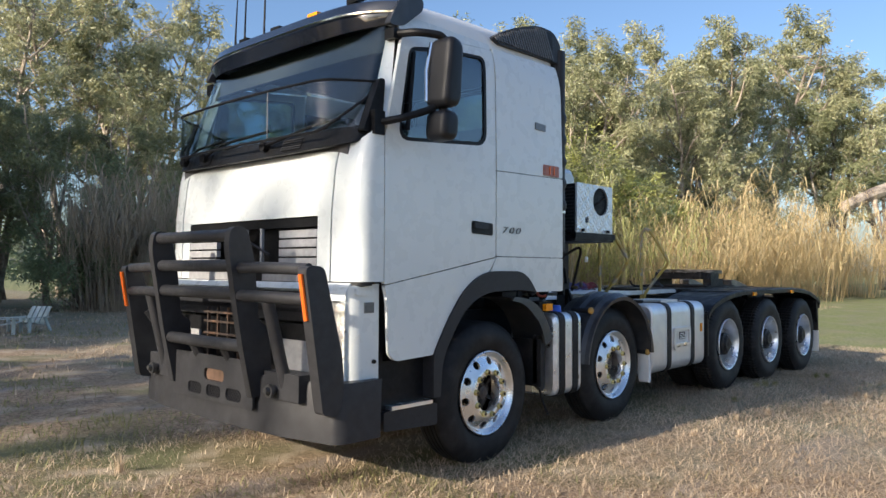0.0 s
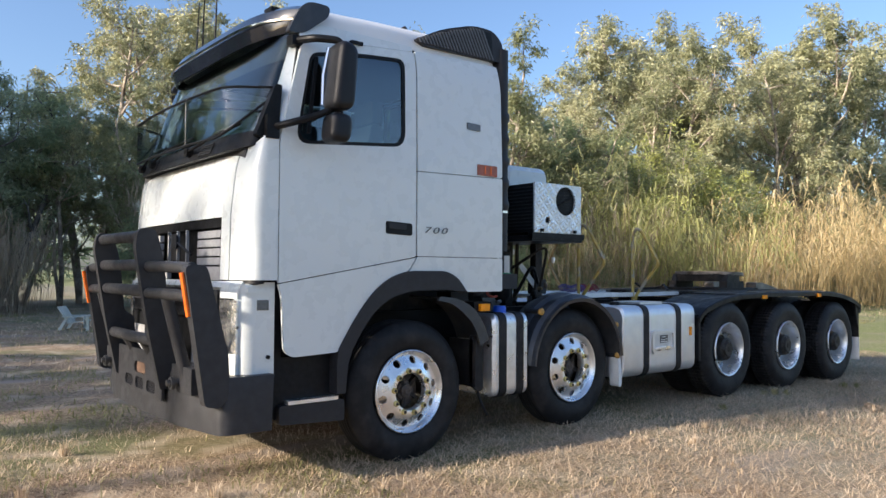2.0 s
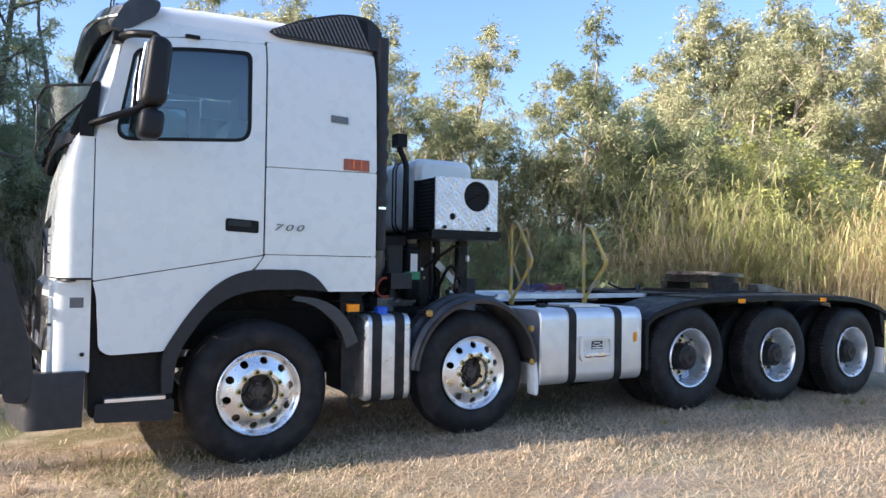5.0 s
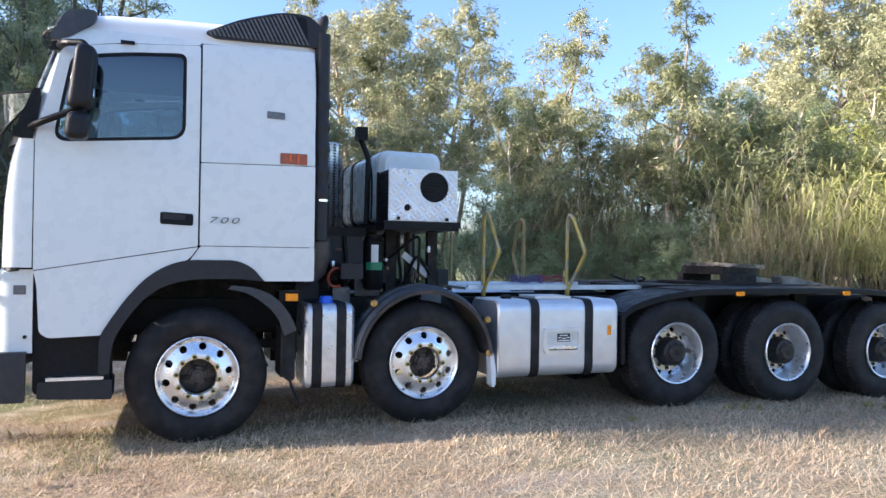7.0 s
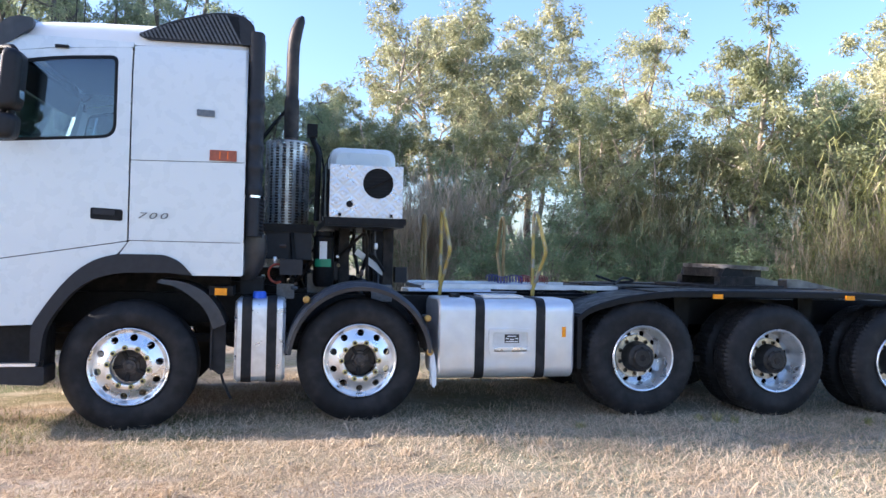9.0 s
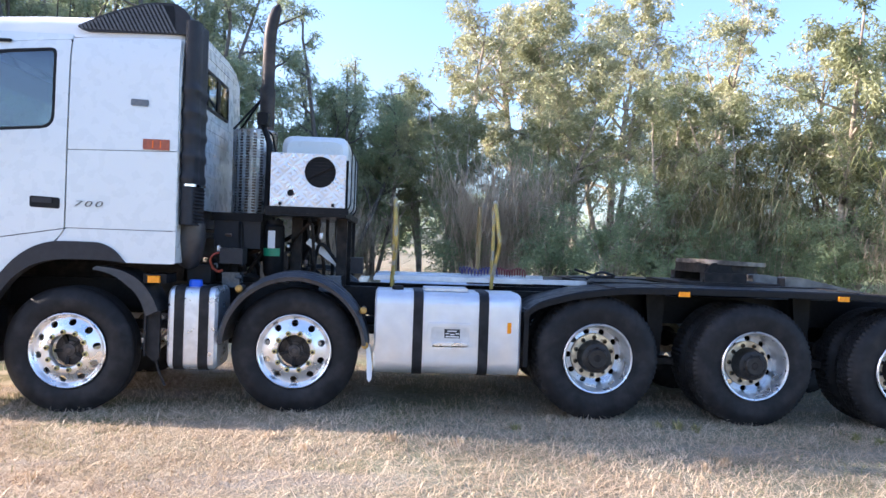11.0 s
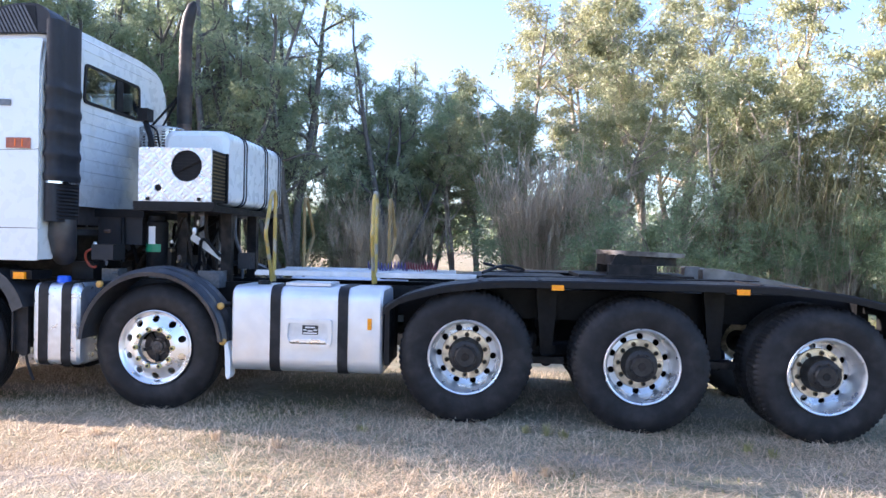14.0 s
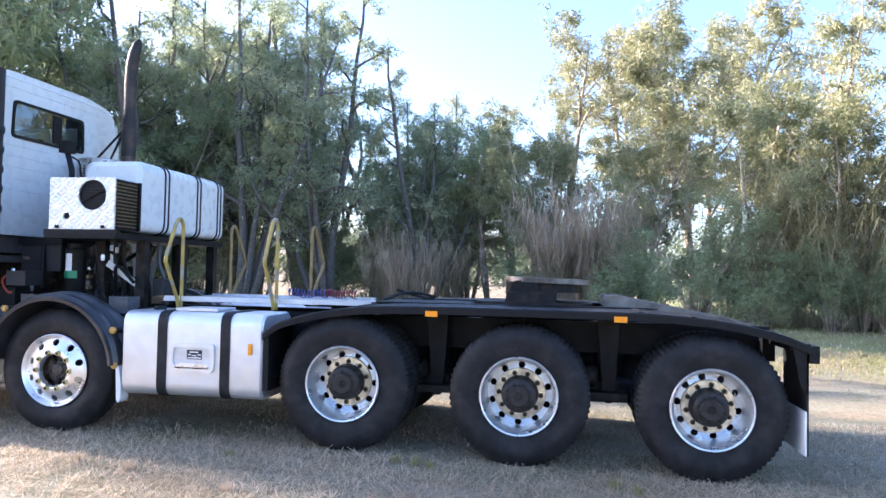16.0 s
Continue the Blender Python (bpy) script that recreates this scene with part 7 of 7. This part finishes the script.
def reed_clump(seed, n, radius, h0, h1, lean, upright=False):
    """Canes with long bending leaves; returns cane and leaf arrays."""
    r = np.random.default_rng(seed)
    cv, cf, lv, lf = [], [], [], []
    for i in range(n):
        a, rad = r.uniform(0, 2 * math.pi), radius * math.sqrt(r.uniform())
        base = np.array([rad * math.cos(a), rad * math.sin(a), -0.05])
        h = r.uniform(h0, h1)
        out = np.array([math.cos(a), math.sin(a), 0]) * lean * r.uniform(0.2, 1.2) + r.normal(size=3) * np.array([0.12, 0.12, 0])
        pts = [base + np.array([0, 0, h * t]) + out * h * t ** 1.8 for t in (0, 0.35, 0.7, 1.0)]
        for j, p in enumerate(pts):
            rr = (0.011, 0.0095, 0.007, 0.003)[j]
            for q in range(3):
                cv.append(p + rr * np.array([math.cos(q * 2.1), math.sin(q * 2.1), 0]))
        b = len(cv) - 12
        for j in range(3):
            for q in range(3):
                cf.append([b + j * 3 + q, b + j * 3 + (q + 1) % 3, b + j * 3 + 3 + (q + 1) % 3, b + j * 3 + 3 + q])
        for k in range(int(r.integers(8, 14))):
            t = r.uniform(0.42, 1.0) ** 0.7
            s = t * 3
            j = min(int(s), 2)
            p = pts[j] + (pts[j + 1] - pts[j]) * (s - j)
            az = r.uniform(0, 2 * math.pi)
            o = np.array([math.cos(az), math.sin(az), 0])
            w = np.array([-math.sin(az), math.cos(az), 0]) * r.uniform(0.009, 0.02)
            L = r.uniform(0.5, 1.1)
            p1, p2 = p + o * L * 0.5 + np.array([0, 0, L * 0.3]), p + o * L * 0.85 + np.array([0, 0, -L * r.uniform(-0.1, 0.8)])
            if upright:
                p1, p2 = p + o * L * 0.16 + np.array([0, 0, L * 0.4]), p + o * L * r.uniform(0.25, 0.6) + np.array([0, 0, L * r.uniform(0.4, 0.75)])
            m = len(lv)
            lv += [p - w * 0.5, p + w * 0.5, p1 + w, p1 - w, p2]
            lf += [[m, m + 1, m + 2, m + 3], [m + 3, m + 2, m + 4, m + 4]]
    return np.array(cv), np.array(cf), np.array(lv), np.array(lf)


def joined(clumps, places):
    """One big bed out of many turned and scaled clumps."""
    CV, CF, LV, LF = [], [], [], []
    nc = nl = 0
    for (x, y, s, t, k) in places:
        cv, cf, lv, lf = clumps[k]
        c, sn = math.cos(t), math.sin(t)
        R = np.array([[c, -sn, 0], [sn, c, 0], [0, 0, 1]]) * s
        o = np.array([x, y, ground_z(x, y)])
        CV.append(cv @ R.T + o)
        CF.append(cf + nc)
        LV.append(lv @ R.T + o)
        LF.append(lf + nl)
        nc += len(cv)
        nl += len(lv)
    return np.concatenate(CV), np.concatenate(CF), np.concatenate(LV), np.concatenate(LF)


def reed_bed(name, clumps, places, leaf, cane, label):
    CV, CF, LV, LF = joined(clumps, places)
    t = thing(name, label, "reeds", kind="stuff")
    canes = new("canes", add_mesh("canes", CV, CF, cane))
    canes.parent = t
    quads = LF[LF[:, 2] != LF[:, 3]]
    tris = LF[LF[:, 2] == LF[:, 3]][:, :3]
    me = bpy.data.meshes.new("blades")
    me.from_pydata(LV.tolist(), [], quads.tolist() + tris.tolist())
    me.materials.append(leaf)
    b = new("blades", me)
    b.parent = t
    return t


PLUMES = [reed_clump(60 + k, 22, 1.15, 1.9, 4.3, 0.45) for k in range(4)]
CLUMPS = [reed_clump(40 + k, 38, 1.0, 2.2, 5.2, 0.36) for k in range(4)] + [reed_clump(50 + k, 30, 1.0, 2.0, 4.4, 0.3, True) for k in range(2)]
spots = []
far_spots = []
lit_spots = []
for x in np.arange(12.5, 48, 1.0):
    bulge = 1.6 * math.sin(float(x) * 1.15) * math.cos(float(x) * 0.43)
    for row in range(2):
        xx = float(x + rng.uniform(-0.6, 0.6))
        yy = edge_y(xx) + row * 1.6 + bulge + float(rng.uniform(-0.6, 0.6))
        if 13.4 < xx < 17.0 and yy < 18.0:
            yy += 1.8
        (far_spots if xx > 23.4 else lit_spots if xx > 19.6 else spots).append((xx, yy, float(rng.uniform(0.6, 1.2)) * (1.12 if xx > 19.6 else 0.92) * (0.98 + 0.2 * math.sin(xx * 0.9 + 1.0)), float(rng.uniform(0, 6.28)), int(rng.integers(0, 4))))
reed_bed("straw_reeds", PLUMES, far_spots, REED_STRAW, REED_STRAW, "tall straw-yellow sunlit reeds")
# this stretch of reeds takes the colour that has sunlight painted in
reed_bed("leafy_reeds", PLUMES, lit_spots, REED_LIT, REED_GREY, "tall arching leafy reeds with sunlit yellow-green put into their colour")
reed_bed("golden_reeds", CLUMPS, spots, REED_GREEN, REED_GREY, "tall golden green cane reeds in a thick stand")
spots = []
for x in np.arange(-24, 12, 0.8):
    xx = float(x + rng.uniform(-0.4, 0.4))
    if 1.6 < xx < 5.6 or 6.3 < xx < 7.3 or -9.2 < xx < -7 or xx > 8.6 or rng.random() < (0.75 if xx < 7.3 else 0.3):
        continue
    for row in range(2):
        yy = edge_y(xx) + row * 1.4 + float(rng.uniform(-0.5, 0.6))
        spots.append((xx, yy, float(rng.uniform(0.6, 1.0)), float(rng.uniform(0, 6.28)), int(rng.integers(4, 6))))
for k in range(15):
    spots.append((max(5.7, float(rng.normal(7.1, 1.0))), float(rng.normal(20.4, 0.6)), float(rng.uniform(0.9, 1.2)), float(rng.uniform(0, 6.28)), int(rng.integers(4, 6))))
for k in range(7):
    spots.append((float(rng.normal(0.7, 0.7)), float(rng.normal(21.4, 0.4)), float(rng.uniform(0.6, 0.85)), float(rng.uniform(0, 6.28)), int(rng.integers(4, 6))))
for x in np.arange(11.8, 19.6, 0.6):
    xx = float(x + rng.uniform(-0.3, 0.3))
    spots.append((xx, edge_y(xx) + float(rng.uniform(0.2, 1.6)) + (1.6 if 13.4 < xx < 17.0 else 0.0), float(rng.uniform(0.55, 0.95)), float(rng.uniform(0, 6.28)), int(rng.integers(4, 6))))
reed_bed("dry_reeds", CLUMPS, spots, REED_GREY, REED_GREY, "dry brown reeds and cane along the tree line")


# ---- grass ----
def grass(name, count, area, h, w, material, label, keep=None, seed=3):
    r = np.random.default_rng(seed)
    x = r.uniform(area[0], area[1], count)
    y = r.uniform(area[2], area[3], count)
    if keep is not None:
        sel = keep(x, y, r)
        x, y = x[sel], y[sel]
    n = len(x)
    z = np.array([ground_z(a, b) for a, b in zip(x, y)])
    az = r.uniform(0, 2 * math.pi, n)
    lean = np.abs(r.normal(1.15, 0.6, n))
    hh = h * r.uniform(0.4, 1.5, n)
    o = np.stack([np.cos(az), np.sin(az), np.zeros(n)], 1)
    wv = np.stack([-np.sin(az), np.cos(az), np.zeros(n)], 1) * (w * r.uniform(0.6, 1.4, n))[:, None]
    p = np.stack([x, y, z - 0.004], 1)
    up = np.array([0, 0, 1.0])
    m = p + o * (hh * 0.45 * lean)[:, None] + up * (hh * 0.55)[:, None]
    t = p + o * (hh * 1.2 * lean)[:, None] + up * (hh * (1.0 - 0.35 * np.minimum(lean, 1.6)))[:, None]
    v = np.stack([p - wv, p + wv, m + wv * 0.7, m - wv * 0.7, t], 1).reshape(-1, 3)
    i = np.arange(n) * 5
    q = np.stack([i, i + 1, i + 2, i + 3], 1).tolist()
    tr = np.stack([i + 3, i + 2, i + 4], 1).tolist()
    me = bpy.data.meshes.new(name)
    me.from_pydata(v.tolist(), [], q + tr)
    me.materials.append(material)
    return tagged(new(name, me), label, "grass", kind="stuff")


def patchy(scale, cut):
    def f(x, y, r):
        v = np.sin(x * scale + 1.3 * np.sin(y * scale * 0.7)) * np.cos(y * scale * 1.3 + 0.8 * np.sin(x * scale * 0.5)) + r.normal(0, 0.35, len(x))
        return v > cut
    return f


grass("dry_grass", 105000, (-7, 12, -6.4, 1.5), 0.05, 0.0036, STRAW, "short dry straw grass", patchy(1.7, -0.35), 3)


def straw_litter(count, area, seed):
    """Loose broken straws lying on the ground, each a thin blade tilted a little."""
    r = np.random.default_rng(seed)
    x, y = r.uniform(area[0], area[1], count), r.uniform(area[2], area[3], count)
    az = r.uniform(0, 2 * math.pi, count)
    L, w, tip = r.uniform(0.05, 0.2, count), r.uniform(0.0016, 0.0042, count), r.uniform(0.004, 0.06, count)
    d = np.stack([np.cos(az), np.sin(az), np.zeros(count)], 1)
    s = np.stack([-np.sin(az), np.cos(az), np.zeros(count)], 1) * w[:, None]
    p = np.stack([x, y, np.array([ground_z(a, b) for a, b in zip(x, y)]) + 0.003], 1)
    q = p + d * L[:, None] + np.stack([np.zeros(count), np.zeros(count), tip], 1)
    v = np.stack([p - s, p + s, q + s * 0.5, q - s * 0.5], 1).reshape(-1, 3)
    me = add_mesh("straw_litter", v, np.arange(4 * count).reshape(-1, 4), STRAW)
    tagged(new("straw_litter", me), "loose broken straw lying on the ground", "straw", kind="stuff")


straw_litter(50000, (-6.5, 10.5, -6.3, -0.9), 8)
grass("dry_grass", 32000, (-14, 30, 3.5, 24), 0.09, 0.008, STRAW, "dry grass behind the truck", patchy(0.6, -0.2), 4)
grass("green_grass", 16000, (-8, 13, -4.5, 4), 0.055, 0.003, TUFT, "thin green grass in the shade", patchy(0.9, 0.45), 5)
grass("green_grass", 22000, (3.0, 12, -3.6, 3), 0.045, 0.003, TURF, "short grey-green grass under the drive wheels", patchy(1.3, 0.1), 15)
grass("green_grass", 20000, (-14, 24, 7, 22), 0.1, 0.009, TUFT, "green grass under the trees", patchy(0.35, 0.2), 6)
grass("green_grass", 30000, (8.8, 22, 3.5, 15), 0.075, 0.007, TUFT, "green grass in the light behind the truck", patchy(0.7, -0.1), 16)


grass("green_grass", 17000, (-6, -0.6, -1.9, 8), 0.075, 0.0045, TUFT, "patches of olive green grass ahead of the truck", patchy(1.5, 0.15), 12)


def tuft(x, y, h, n, seed, material=STRAW, label="upright tuft of dry grass"):
    r = np.random.default_rng(seed)
    v, q, t = [], [], []
    for k in range(n):
        a = r.uniform(0, 6.28)
        o = np.array([math.cos(a), math.sin(a), 0])
        wv = np.array([-math.sin(a), math.cos(a), 0]) * 0.003
        b = np.array([x, y, ground_z(x, y)]) + o * r.uniform(0, 0.05)
        hh, ln = h * r.uniform(0.5, 1.2), r.uniform(0.1, 0.6)
        m = b + o * hh * ln * 0.4 + np.array([0, 0, hh * 0.6])
        e = b + o * hh * ln + np.array([0, 0, hh * (1 - 0.3 * ln)])
        i = len(v)
        v += [b - wv, b + wv, m + wv, m - wv, e]
        q.append([i, i + 1, i + 2, i + 3])
        t.append([i + 3, i + 2, i + 4])
    me = bpy.data.meshes.new("grass_tuft")
    me.from_pydata([tuple(p) for p in v], [], q + t)
    me.materials.append(material)
    tagged(new("grass_tuft", me), label, "grass tuft", "grass tufts beside the truck", "")


for k, (x, y, h) in enumerate(((-1.0, -2.05, 0.14), (-1.6, -1.2, 0.16), (2.85, -2.02, 0.12), (3.35, -2.15, 0.13), (5.1, -2.65, 0.14), (5.3, -2.5, 0.12), (-2.1, 0.6, 0.2), (0.6, -3.0, 0.1), (4.3, -2.45, 0.1), (-0.7, -1.75, 0.1), (1.9, -2.0, 0.09), (-2.6, -0.5, 0.18), (-2.2, -1.3, 0.12), (2.2, -2.3, 0.1))):
    tuft(x, y, h * 0.7, 45, 100 + k)
for k, (x, y, h) in enumerate(((5.37, -1.42, 0.1), (5.5, -1.5, 0.08), (5.2, -1.38, 0.07), (6.9, -1.6, 0.09), (7.05, -1.7, 0.07), (3.9, -1.6, 0.06))):
    tuft(x, y, h, 60, 140 + k, TUFT, "small green tuft of grass by a drive wheel")


# ---- two garden chairs by the trees ----
def garden_chair(x, y, turn):
    c = thing("garden_chair", "low faded grey-green garden chair on shaded grass", "chair", "garden chairs by the trees", at=(x, y, ground_z(x, y)))
    c.rotation_euler = (0, 0, turn)
    c.scale = (0.9, 0.9, 0.62)
    for k in range(4):
        a = -0.24 + k * 0.16
        part("back_slat", prism(rounded([(0.22, 0.3), (0.5, 0.95), (0.53, 0.94), (0.25, 0.29)], 0.01), a - 0.06, a + 0.06), CHAIR, c)
    part("seat", prism(rounded([(-0.3, 0.4), (0.28, 0.28), (0.28, 0.31), (-0.3, 0.43)], 0.01), -0.3, 0.3), CHAIR, c)
    for s in (-1, 1):
        part("armrest", B(-0.36, 0.36, s * 0.34 - 0.06, s * 0.34 + 0.06, 0.55, 0.58), CHAIR, c, bevel=0.008)
        part("leg", B(-0.3, -0.22, s * 0.33 - 0.02, s * 0.33 + 0.02, 0.0, 0.55), CHAIR, c)
        part("leg", prism([(0.2, 0.56), (0.28, 0.56), (0.5, 0.0), (0.42, 0.0)], s * 0.33 - 0.02, s * 0.33 + 0.02), CHAIR, c)


garden_chair(1.05, 13.6, 2.6)
garden_chair(1.6, 13.95, 0.5)
